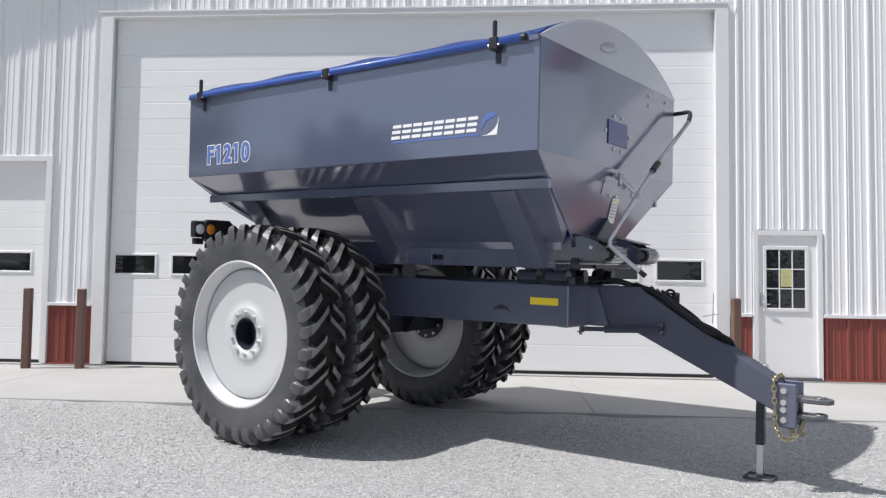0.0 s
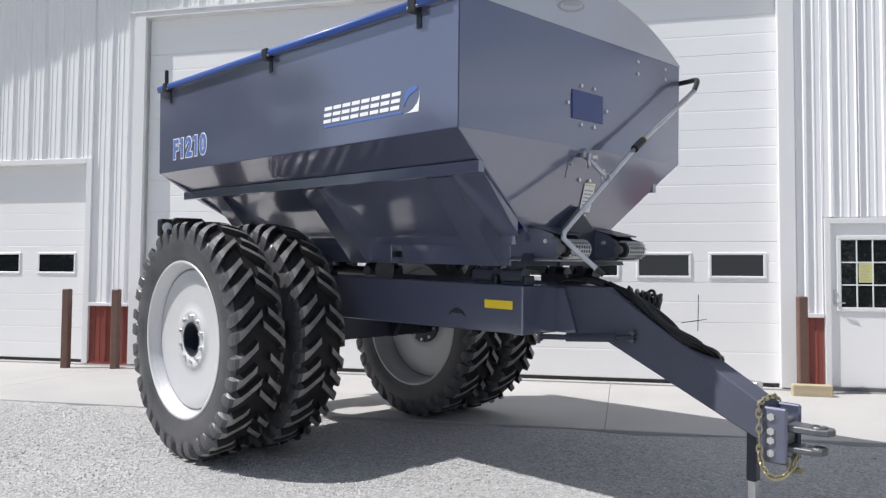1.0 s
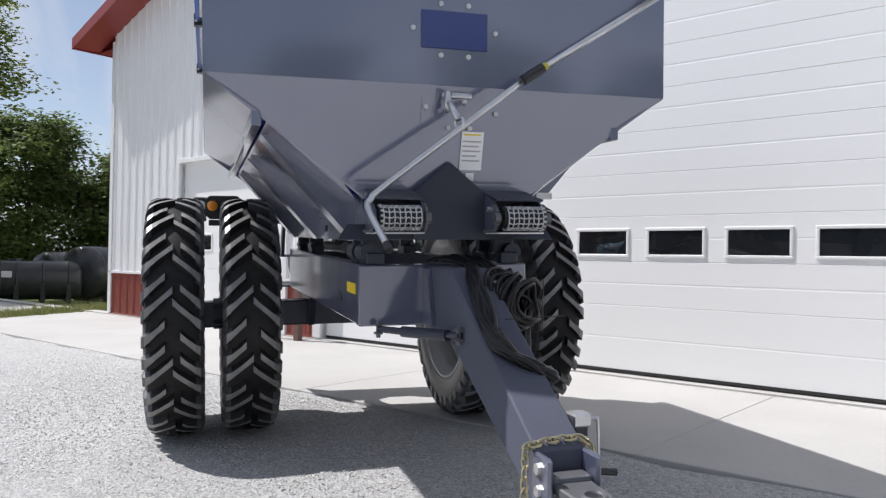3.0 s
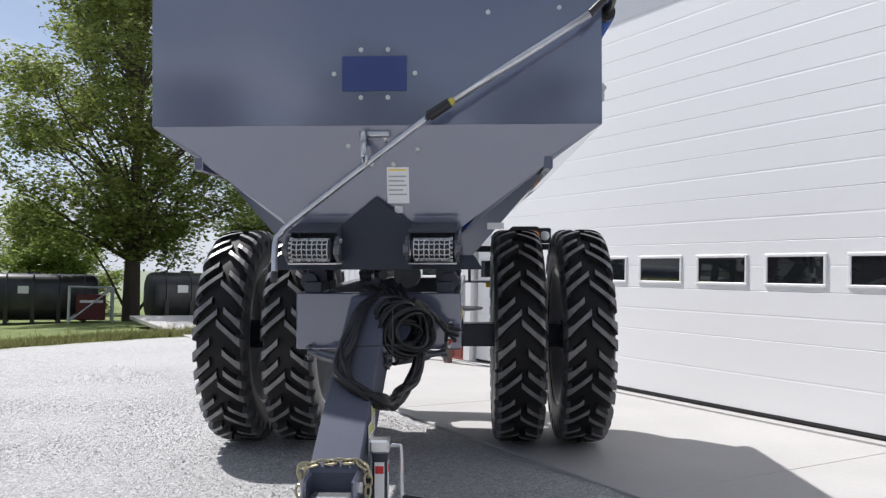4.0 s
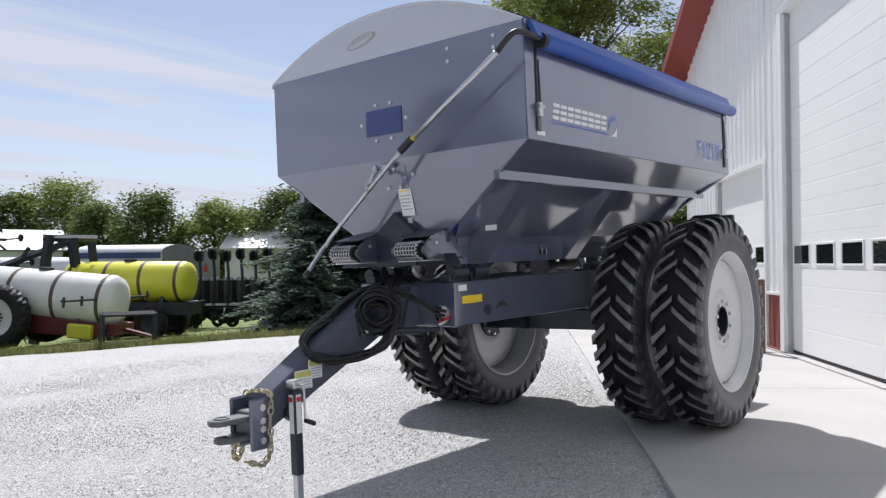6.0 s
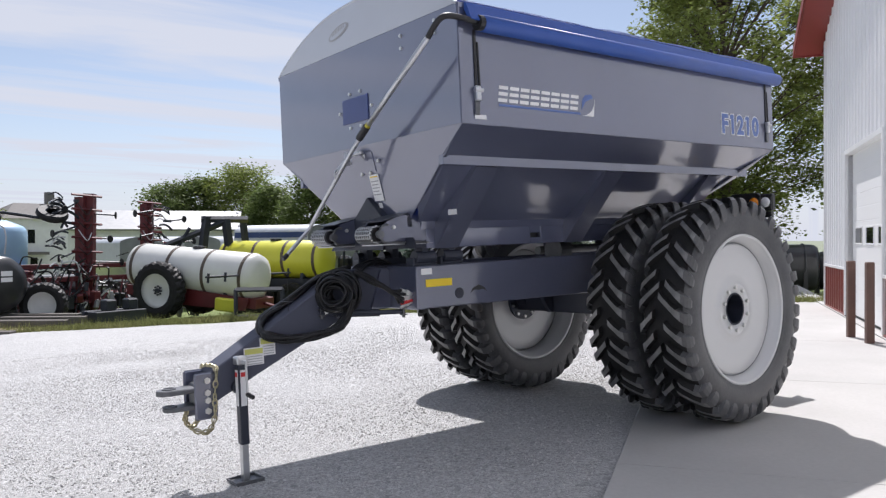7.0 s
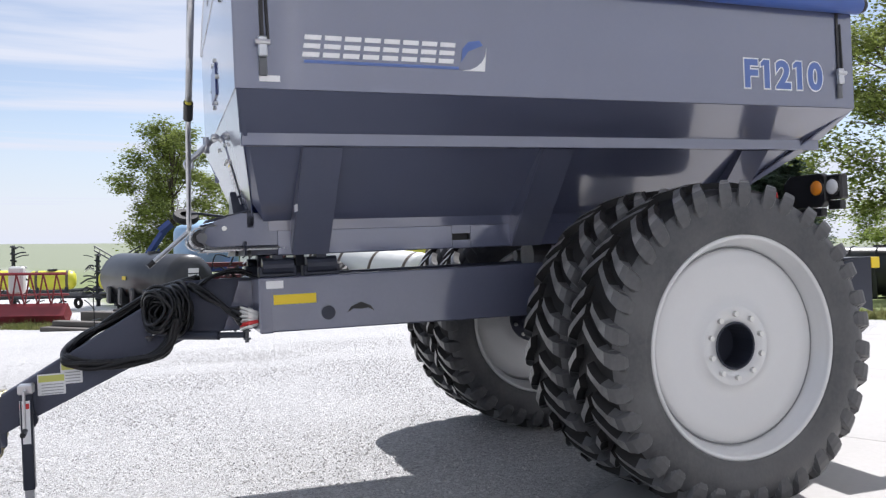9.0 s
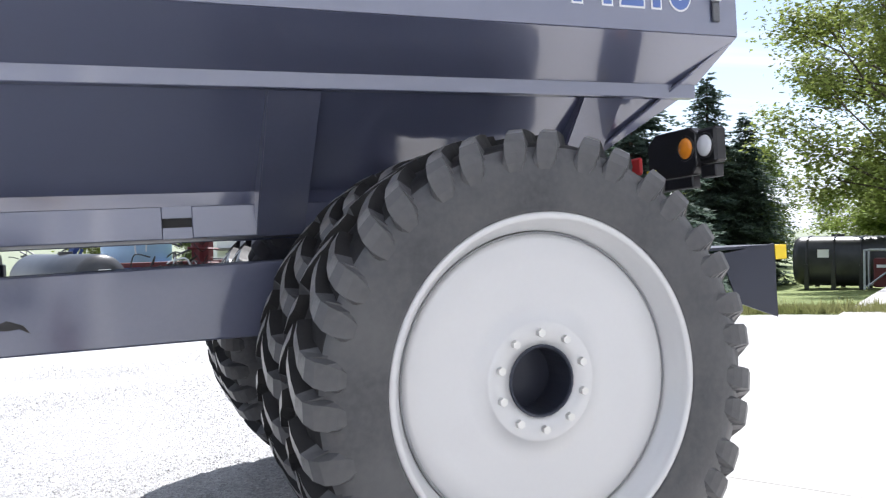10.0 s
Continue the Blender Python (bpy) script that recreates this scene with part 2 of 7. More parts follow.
# ---- mesh helpers ----
def box(bm, x0, x1, y0, y1, z0, z1, bevel=0.0, m=None):
    c = Vector(((x0 + x1) / 2, (y0 + y1) / 2, (z0 + z1) / 2))
    r = bmesh.ops.create_cube(bm, size=1.0)
    vs = r["verts"]
    for v in vs:
        v.co = Vector((v.co.x * (x1 - x0), v.co.y * (y1 - y0), v.co.z * (z1 - z0))) + c
        if m is not None:
            v.co = m @ v.co
    if bevel > 0:
        es = list({e for v in vs for e in v.link_edges})
        bmesh.ops.bevel(bm, geom=es, offset=bevel, segments=1, affect="EDGES", profile=0.6)
    return bm


def prism(bm, pts, axis, a0, a1):
    """A polygon in the two other axes (in order), drawn out along axis."""
    def at(p, a):
        q = [0.0, 0.0, 0.0]
        others = [i for i in range(3) if i != axis]
        q[others[0]], q[others[1]], q[axis] = p[0], p[1], a
        return Vector(q)
    lo = [bm.verts.new(at(p, a0)) for p in pts]
    hi = [bm.verts.new(at(p, a1)) for p in pts]
    fs = [bm.faces.new(lo), bm.faces.new(list(reversed(hi)))]
    for i in range(len(pts)):
        j = (i + 1) % len(pts)
        fs.append(bm.faces.new((lo[j], lo[i], hi[i], hi[j])))
    bmesh.ops.recalc_face_normals(bm, faces=fs)
    return bm


def plate(bm, corners, thick):
    """A flat sheet through the corners, with its thickness on both sides."""
    cs = [Vector(c) for c in corners]
    nrm = (cs[1] - cs[0]).cross(cs[2] - cs[0]).normalized() * thick / 2
    a = [bm.verts.new(c + nrm) for c in cs]
    b = [bm.verts.new(c - nrm) for c in cs]
    fs = [bm.faces.new(a), bm.faces.new(list(reversed(b)))]
    for i in range(len(cs)):
        j = (i + 1) % len(cs)
        fs.append(bm.faces.new((a[j], a[i], b[i], b[j])))
    bmesh.ops.recalc_face_normals(bm, faces=fs)
    return bm


def rod(bm, p, q, r, seg=10, r2=None):
    p, q = Vector(p), Vector(q)
    d = q - p
    m = Matrix.Translation((p + q) / 2) @ d.to_track_quat("Z", "Y").to_matrix().to_4x4()
    bmesh.ops.create_cone(bm, cap_ends=True, segments=seg, radius1=r, radius2=r if r2 is None else r2, depth=d.length, matrix=m)
    return bm


def tube(bm, pts, r, seg=8, closed=False):
    """A round bar along a line of points."""
    pts = [Vector(p) for p in pts]
    rings = []
    n = len(pts)
    side = None
    for i, p in enumerate(pts):
        if closed:
            d = pts[(i + 1) % n] - pts[i - 1]
        else:
            d = pts[min(i + 1, n - 1)] - pts[max(i - 1, 0)]
        d.normalize()
        if side is None:
            side = d.orthogonal().normalized()
        side = (side - d * side.dot(d)).normalized()
        up = d.cross(side)
        rings.append([bm.verts.new(p + (side * math.cos(a) + up * math.sin(a)) * r) for a in (2 * math.pi * k / seg for k in range(seg))])
    for i in range(n if closed else n - 1):
        a, b = rings[i], rings[(i + 1) % n]
        for k in range(seg):
            bm.faces.new((a[k], a[(k + 1) % seg], b[(k + 1) % seg], b[k]))
    if not closed:
        bm.faces.new(list(reversed(rings[0]))); bm.faces.new(rings[-1])
    return bm


def smooth_line(pts, per=6):
    """More points on a rounded line through the given ones."""
    pts = [Vector(p) for p in pts]
    out = []
    for i in range(len(pts) - 1):
        p0, p1, p2, p3 = pts[max(i - 1, 0)], pts[i], pts[i + 1], pts[min(i + 2, len(pts) - 1)]
        for k in range(per):
            t = k / per
            out.append(0.5 * ((2 * p1) + (p2 - p0) * t + (2 * p0 - 5 * p1 + 4 * p2 - p3) * t * t + (3 * p1 - p0 - 3 * p2 + p3) * t ** 3))
    out.append(pts[-1])
    return out


def lathe(bm, profile, seg=48, closed=False):
    """Turns a profile of (radius, y) round the y axis."""
    rings = []
    for r, y in profile:
        rings.append([bm.verts.new((r * math.cos(a), y, r * math.sin(a))) for a in (2 * math.pi * k / seg for k in range(seg))])
    n = len(rings)
    for i in range(n if closed else n - 1):
        a, b = rings[i], rings[(i + 1) % n]
        for k in range(seg):
            bm.faces.new((a[k], a[(k + 1) % seg], b[(k + 1) % seg], b[k]))
    bmesh.ops.recalc_face_normals(bm, faces=bm.faces[:])
    return bm


def smooth(ob, on=True):
    for f in ob.data.polygons:
        f.use_smooth = on
    return ob


def solid(name, bm, mat, m=None):
    """A mesh object of its own from a bmesh."""
    me = bpy.data.meshes.new(name)
    bm.to_mesh(me)
    bm.free()
    me.materials.append(mat)
    ob = new(name, me)
    if m is not None:
        ob.matrix_world = m
    return ob


def part(name, bm, mat, parent, label="", m=None):
    """One mesh that is a part of a thing, in the thing's own axes."""
    me = bpy.data.meshes.new(name)
    bm.to_mesh(me)
    bm.free()
    me.materials.append(mat)
    ob = new(name, me)
    ob.parent = parent
    if m is not None:
        ob.matrix_basis = m
    if label:
        ob["label"] = label
    return ob


def share(name, me, parent, m):
    """A further piece on a mesh that is there already."""
    ob = new(name, me)
    ob.parent = parent
    ob.matrix_basis = m
    return ob


def words(name, text, size, mat, parent, m, depth=0.001, spacing=1.0, outline=0.0, bold=0.0):
    """Raised lettering as a mesh."""
    cu = bpy.data.curves.new(name, "FONT")
    cu.body, cu.size, cu.extrude, cu.space_character, cu.offset = text, size, depth, spacing, bold
    tmp = bpy.data.objects.new(name, cu)
    me = bpy.data.meshes.new_from_object(tmp)
    bpy.data.objects.remove(tmp)
    me.materials.clear()
    me.materials.append(mat)
    ob = new(name, me)
    ob.parent = parent
    ob.matrix_basis = m
    return ob


B = bmesh.new


# ---- ground ----
def ground_height(p):
    """Height of the yard: level by the building, falling gently away from it."""
    d = -(BUILDING.inverted() @ Vector((p[0], p[1], 0))).y
    past = max(0.0, -0.634 * p[0] - 0.773 * p[1] - 12.57)
    low = -0.041 * min(past, 16.0)
    if d < 2.4:
        return 0.04 + low
    if d < 5.6:
        return 0.04 - 0.085 * (d - 2.4) / 3.2 + low
    return -0.045 - 0.03 * min(d - 5.6, 4.4) - 0.052 * min(max(d - 10.0, 0.0), 14.0) - 0.016 * min(max(d - 24.0, 0.0), 25.0) + low


def ground_material():
    m = bpy.data.materials.new("yard_ground")
    m.use_nodes = True
    n, l = m.node_tree.nodes, m.node_tree.links
    p = n["Principled BSDF"]
    p.inputs["Roughness"].default_value = 0.9
    co = n.new("ShaderNodeTexCoord")
    # stones of three sizes, each its own grey
    def mixed(fac, u, v):
        mx = n.new("ShaderNodeMix"); mx.data_type = "RGBA"
        for name, val in (("Factor", fac), ("A", u), ("B", v)):
            if isinstance(val, (int, float)):
                mx.inputs[name].default_value = val
            elif isinstance(val, tuple):
                mx.inputs[name].default_value = (*val, 1)
            else:
                l.new(val, mx.inputs[name])
        return mx.outputs["Result"]
    wobble = n.new("ShaderNodeTexNoise"); wobble.inputs["Scale"].default_value, wobble.inputs["Detail"].default_value = 60.0, 3
    l.new(co.outputs["Object"], wobble.inputs["Vector"])
    shifted = n.new("ShaderNodeMixRGB"); shifted.blend_type = "ADD"; shifted.inputs[0].default_value = 0.02
    l.new(co.outputs["Object"], shifted.inputs[1]); l.new(wobble.outputs["Color"], shifted.inputs[2])
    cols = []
    # the dark end of these greys also paints the shaded pits between stones
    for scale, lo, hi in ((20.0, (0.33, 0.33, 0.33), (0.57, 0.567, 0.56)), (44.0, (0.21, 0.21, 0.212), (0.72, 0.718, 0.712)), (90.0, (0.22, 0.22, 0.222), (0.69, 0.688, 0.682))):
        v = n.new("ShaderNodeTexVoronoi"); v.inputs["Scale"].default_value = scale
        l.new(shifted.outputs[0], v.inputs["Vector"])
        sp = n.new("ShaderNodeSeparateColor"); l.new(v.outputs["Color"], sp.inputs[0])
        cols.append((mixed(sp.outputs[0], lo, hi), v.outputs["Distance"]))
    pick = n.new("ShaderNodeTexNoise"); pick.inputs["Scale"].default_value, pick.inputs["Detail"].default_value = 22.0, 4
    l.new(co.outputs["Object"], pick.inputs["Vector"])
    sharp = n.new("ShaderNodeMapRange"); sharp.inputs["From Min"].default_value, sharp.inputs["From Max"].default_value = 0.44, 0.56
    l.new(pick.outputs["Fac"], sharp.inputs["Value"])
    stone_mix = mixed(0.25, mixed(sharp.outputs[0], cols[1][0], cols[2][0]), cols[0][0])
    rough_n = n.new("ShaderNodeTexNoise"); rough_n.inputs["Scale"].default_value, rough_n.inputs["Detail"].default_value = 52.0, 5
    rough_n.inputs["Roughness"].default_value = 0.7
    l.new(co.outputs["Object"], rough_n.inputs["Vector"])
    # worn, paler tracks and dusty patches
    big = n.new("ShaderNodeTexNoise"); big.inputs["Scale"].default_value, big.inputs["Detail"].default_value = 0.5, 6
    l.new(co.outputs["Object"], big.inputs["Vector"])
    bigr = n.new("ShaderNodeMapRange"); bigr.inputs["From Min"].default_value, bigr.inputs["From Max"].default_value = 0.38, 0.68; bigr.inputs["To Max"].default_value = 0.45
    l.new(big.outputs["Fac"], bigr.inputs["Value"])
    dust = n.new("ShaderNodeMix"); dust.data_type = "RGBA"
    l.new(bigr.outputs[0], dust.inputs["Factor"]); l.new(stone_mix, dust.inputs["A"])
    dust.inputs["B"].default_value = (0.53, 0.526, 0.517, 1)
    # grass beyond the yard's edge
    sx = n.new("ShaderNodeSeparateXYZ"); l.new(co.outputs["Object"], sx.inputs[0])
    edge = n.new("ShaderNodeTexNoise"); edge.inputs["Scale"].default_value, edge.inputs["Detail"].default_value = 1.2, 6
    l.new(co.outputs["Object"], edge.inputs["Vector"])
    def math_node(op, a, b):
        q = n.new("ShaderNodeMath"); q.operation = op
        for i, v in enumerate((a, b)):
            if hasattr(v, "is_linked"):
                l.new(v, q.inputs[i])
            else:
                q.inputs[i].default_value = v
        return q.outputs[0]
    wob = math_node("MULTIPLY", math_node("SUBTRACT", edge.outputs["Fac"], 0.5), 1.6)
    # distance past the edge of the yard
    past = math_node("SUBTRACT", math_node("MULTIPLY", sx.outputs["X"], -0.634), math_node("ADD", math_node("MULTIPLY", sx.outputs["Y"], 0.773), math_node("ADD", wob, 12.57)))
    lawn = n.new("ShaderNodeMapRange"); lawn.inputs["From Min"].default_value, lawn.inputs["From Max"].default_value = -0.25, 0.35
    l.new(past, lawn.inputs["Value"])
    lot = n.new("ShaderNodeMapRange"); lot.inputs["From Min"].default_value, lot.inputs["From Max"].default_value = -5.6, -4.2
    lot.inputs["To Min"].default_value, lot.inputs["To Max"].default_value = 1.0, 0.0
    l.new(math_node("ADD", math_node("ADD", sx.outputs["X"], math_node("MULTIPLY", sx.outputs["Y"], 0.2)), wob), lot.inputs["Value"])
    green = math_node("MULTIPLY", lawn.outputs[0], lot.outputs[0])
    gn = n.new("ShaderNodeTexNoise"); gn.inputs["Scale"].default_value, gn.inputs["Detail"].default_value = 2.5, 8
    l.new(co.outputs["Object"], gn.inputs["Vector"])
    gr = n.new("ShaderNodeValToRGB")
    gr.color_ramp.elements[0].color, gr.color_ramp.elements[1].color = (0.10, 0.145, 0.03, 1), (0.23, 0.27, 0.085, 1)
    gr.color_ramp.elements[0].position, gr.color_ramp.elements[1].position = 0.35, 0.7
    l.new(gn.outputs["Fac"], gr.inputs[0])
    out = n.new("ShaderNodeMix"); out.data_type = "RGBA"
    l.new(green, out.inputs["Factor"]); l.new(dust.outputs["Result"], out.inputs["A"]); l.new(gr.outputs[0], out.inputs["B"])
    field = n.new("ShaderNodeMapRange"); field.inputs["From Min"].default_value, field.inputs["From Max"].default_value = 24.0, 70.0
    l.new(past, field.inputs["Value"])
    crop = mixed(field.outputs[0], out.outputs["Result"], (0.2, 0.225, 0.15))
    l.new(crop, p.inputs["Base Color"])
    b = n.new("ShaderNodeBump"); b.inputs["Strength"].default_value, b.inputs["Distance"].default_value = 0.9, 0.026
    l.new(rough_n.outputs["Fac"], b.inputs["Height"])
    b2 = n.new("ShaderNodeBump"); b2.inputs["Strength"].default_value, b2.inputs["Distance"].default_value = 0.2, 0.005
    l.new(cols[2][1], b2.inputs["Height"]); l.new(b.outputs[0], b2.inputs["Normal"]); l.new(b2.outputs[0], p.inputs["Normal"])
    return m


M["yard"] = ground_material()
bm = B()
ticks = [-3000, -900, -300, -120, -60] + [-40 + 2.0 * k for k in range(14)] + [-12 + 0.5 * k for k in range(49)] + [14 + 2.0 * k for k in range(14)] + [60, 120, 300, 900, 3000]
def yard_z(x, y):
    """The sheet itself: a little under the apron, and softly uneven."""
    d = -(BUILDING.inverted() @ Vector((x, y, 0))).y
    z = ground_height((x, y)) - (0.05 if d < 3.0 else 0.0)
    return z + (0.008 * noise.noise(Vector((x * 0.7, y * 0.7, 0))) if abs(x) < 40 and abs(y) < 40 else 0)


rows_v = [[bm.verts.new((x, y, yard_z(x, y))) for y in ticks] for x in ticks]
for i in range(len(ticks) - 1):
    for j in range(len(ticks) - 1):
        bm.faces.new((rows_v[i][j], rows_v[i + 1][j], rows_v[i + 1][j + 1], rows_v[i][j + 1]))
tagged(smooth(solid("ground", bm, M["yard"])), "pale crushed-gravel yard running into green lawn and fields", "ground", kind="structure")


# ---- building: x along its gable wall, y into it ----
def bld(name, bm, mat, label="", category="", kind="structure"):
    ob = solid(name, bm, mat, BUILDING)
    if label:
        tagged(ob, label, category, kind=kind)
    return ob


SILL = 0.09
WX0, WX1 = -7.15, 16.3                   # the gable wall's corners
def roof_z(x):
    return 6.24 + (min(x, 9.15 - x) - WX0) / 3.0


DOORS = ((0.0, 9.14, 5.46), (-4.33, -1.0, 3.21))     # overhead doors: left, right, top
MAN = (9.68, 10.60, 2.19)

# core wall with its openings, 0.2 m thick
bm = B()
cuts = sorted([(DOORS[1][0], DOORS[1][1], DOORS[1][2]), (DOORS[0][0], DOORS[0][1], DOORS[0][2]), MAN])
x = WX0
cx = 4.575
for a, b, t in cuts + [(WX1, WX1, 0)]:
    if x < cx < a:
        prism(bm, [(x, 0.0), (a, 0.0), (a, roof_z(a)), (cx, roof_z(cx)), (x, roof_z(x))], 1, 0.012, 0.2)
    elif a > x:
        prism(bm, [(x, 0.0), (a, 0.0), (a, roof_z(a)), (x, roof_z(x))], 1, 0.012, 0.2)
    if b > a:
        pts = [(a, t), (b, t), (b, roof_z(b))] + ([(cx, roof_z(cx))] if a < cx < b else []) + [(a, roof_z(a))]
        prism(bm, pts, 1, 0.012, 0.2)
    x = b
gable = bld("wall_south", bm, M["wall"], "white ribbed metal gable wall with a red base", "wall")


def ribbed(x0, x1, z0, z1, pitch=0.305, z1b=None):
    """A folded metal sheet: a tall rib at every pitch and two low ones between. z1b: height at x1."""
    bm = B()
    z1b = z1 if z1b is None else z1b
    k = math.floor(x0 / pitch)
    pts = [(x0, 0.0)]
    while k * pitch < x1 + pitch:
        c = k * pitch
        for dx, dy in ((-0.032, 0.0), (-0.014, -0.026), (0.014, -0.026), (0.032, 0.0), (0.095, 0.0), (0.102, -0.006), (0.118, -0.006), (0.125, 0.0), (0.18, 0.0), (0.187, -0.006), (0.203, -0.006), (0.21, 0.0)):
            if x0 < c + dx < x1:
                pts.append((c + dx, dy))
        k += 1
    pts.append((x1, 0.0))
    lo = [bm.verts.new((px, py, z0)) for px, py in pts]
    hi = [bm.verts.new((px, py, z1 + (z1b - z1) * (px - x0) / (x1 - x0))) for px, py in pts]
    for i in range(len(pts) - 1):
        bm.faces.new((lo[i], lo[i + 1], hi[i + 1], hi[i]))
    return bm


def sheet(name, x0, x1, z0, z1, mat, z1b=None):
    return part(name, ribbed(x0, x1, z0, z1, 0.305, z1b), mat, gable)


gable.matrix_world = BUILDING
WAIN = 1.0
solid_spans = [(WX0, DOORS[1][0] - 0.1), (DOORS[1][1] + 0.1, DOORS[0][0] - 0.2), (DOORS[0][1] + 0.2, MAN[0] - 0.03), (MAN[1] + 0.03, WX1)]
for a, b in solid_spans:
    # red base, then white sheets 0.915 m wide up to the rake
    sheet("base_sheet", a, b, SILL, WAIN - 0.03, M["wainscot"])
    bm = B(); box(bm, a, b, -0.045, 0.012, WAIN - 0.03, WAIN + 0.02, 0.004); part("base_cap", bm, M["trim"], gable)
    bm = B(); box(bm, a, b, -0.03, 0.012, SILL - 0.02, SILL + 0.02); part("base_drip", bm, M["wainscot"], gable)
    x = a
    while x < b - 0.01:
        e = min(b, (math.floor(x / 0.915 + 1e-6) + 1) * 0.915)
        if x < cx < e:
            e = cx
        sheet("wall_sheet", x, e, WAIN + 0.02, roof_z(x), M["wall"], roof_z(e)); x = e
for a, b, t in ((DOORS[1][0] - 0.1, DOORS[1][1] + 0.1, DOORS[1][2] + 0.06), (DOORS[0][0] - 0.2, DOORS[0][1] + 0.2, DOORS[0][2] + 0.06), (MAN[0] - 0.03, MAN[1] + 0.03, MAN[2] + 0.04)):
    x = a
    while x < b - 0.01:
        e = min(b, (math.floor(x / 0.915 + 1e-6) + 1) * 0.915)
        if x < cx < e:
            e = cx
        sheet("wall_sheet", x, e, t, roof_z(x), M["wall"], roof_z(e)); x = e

# roof, rake boards, soffit, side walls
bm = B()
OV = 0.6
for xa, xb in ((WX0 - 0.75, cx), (cx, WX1 + 0.75)):
    plate(bm, [(xa, -OV, roof_z(xa) + 0.16), (xb, -OV, roof_z(xb) + 0.16), (xb, 24, roof_z(xb) + 0.16), (xa, 24, roof_z(xa) + 0.16)], 0.04)
bld("roof", bm, M["fascia"], "red metal gable roof", "roof")
bm = B()
for xa, xb in ((WX0 - 0.75, cx), (cx, WX1 + 0.75)):
    plate(bm, [(xa, -OV + 0.02, roof_z(xa) + 0.0), (xb, -OV + 0.02, roof_z(xb) + 0.0), (xb, 0.0, roof_z(xb) + 0.0), (xa, 0.0, roof_z(xa) + 0.0)], 0.02)
bld("soffit", bm, M["fascia"], "red soffit under the rake", "soffit")
for xa, xb in ((WX0 - 0.75, cx), (cx, WX1 + 0.75)):
    bm = B(); plate(bm, [(xa, -OV - 0.01, roof_z(xa) - 0.05), (xb, -OV - 0.01, roof_z(xb) - 0.05), (xb, -OV - 0.01, roof_z(xb) + 0.19), (xa, -OV - 0.01, roof_z(xa) + 0.19)], 0.03)
    bld("rake_board", bm, M["fascia"], "red rake board along the gable", "trim")
for xx in (WX0 - 0.75, WX1 + 0.75):
    bm = B(); box(bm, xx - 0.02, xx + 0.02, -OV, 24, roof_z(xx) - 0.05, roof_z(xx) + 0.18); bld("eave_board", bm, M["fascia"], "red eave board", "trim")
    x2 = WX0 if xx < 0 else WX1
    bm = B(); box(bm, min(xx, x2), max(xx, x2), 0, 24, roof_z(xx) - 0.03, roof_z(xx) - 0.01); bld("eave_soffit", bm, M["fascia"], "red soffit under the eave", "soffit")
bm = B(); box(bm, WX0, WX0 + 0.2, 0.2, 24, 0, 6.1); bld("wall_west", bm, M["wall"], "white metal side wall", "wall")
bm = B(); box(bm, WX1 - 0.2, WX1, 0.2, 24, 0, 6.1); bld("wall_east", bm, M["wall"], "white metal side wall", "wall")
bm = B(); box(bm, WX0, WX1, 23.8, 24, 0, 6.1); bld("wall_north", bm, M["wall"], "white metal rear wall", "wall")
bm = B(); box(bm, WX0 + 0.2, WX1 - 0.2, 0.2, 23.8, 0.05, 0.08); bld("floor", bm, M["concrete"], "grey shop floor", "floor")
bm = B(); box(bm, WX0 - 0.03, WX0 + 0.10, -0.045, 0.012, SILL, 6.1, 0.004); box(bm, WX0 - 0.03, WX0 - 0.001, -0.03, 0.12, SILL, 6.1); bld("corner_trim", bm, M["trim"], "white corner trim", "trim")


def window_frame(parent, x0, x1, z0, z1, y, n=1, rows=1):
    """A small framed light in a door."""
    w = new("window"); w.parent = parent
    f = 0.036
    bm = B()
    for a, b, c, d in ((x0 - f, x1 + f, z0 - f, z0), (x0 - f, x1 + f, z1, z1 + f), (x0 - f, x0, z0, z1), (x1, x1 + f, z0, z1)):
        box(bm, a, b, y - 0.014, y + 0.01, c, d, 0.007)
    part("window_frame", bm, M["trim"], w)
    bm = B(); box(bm, x0, x1, y - 0.004, y + 0.002, z0, z1); part("pane", bm, M["pane"], w, "dark reflecting pane")
    return w


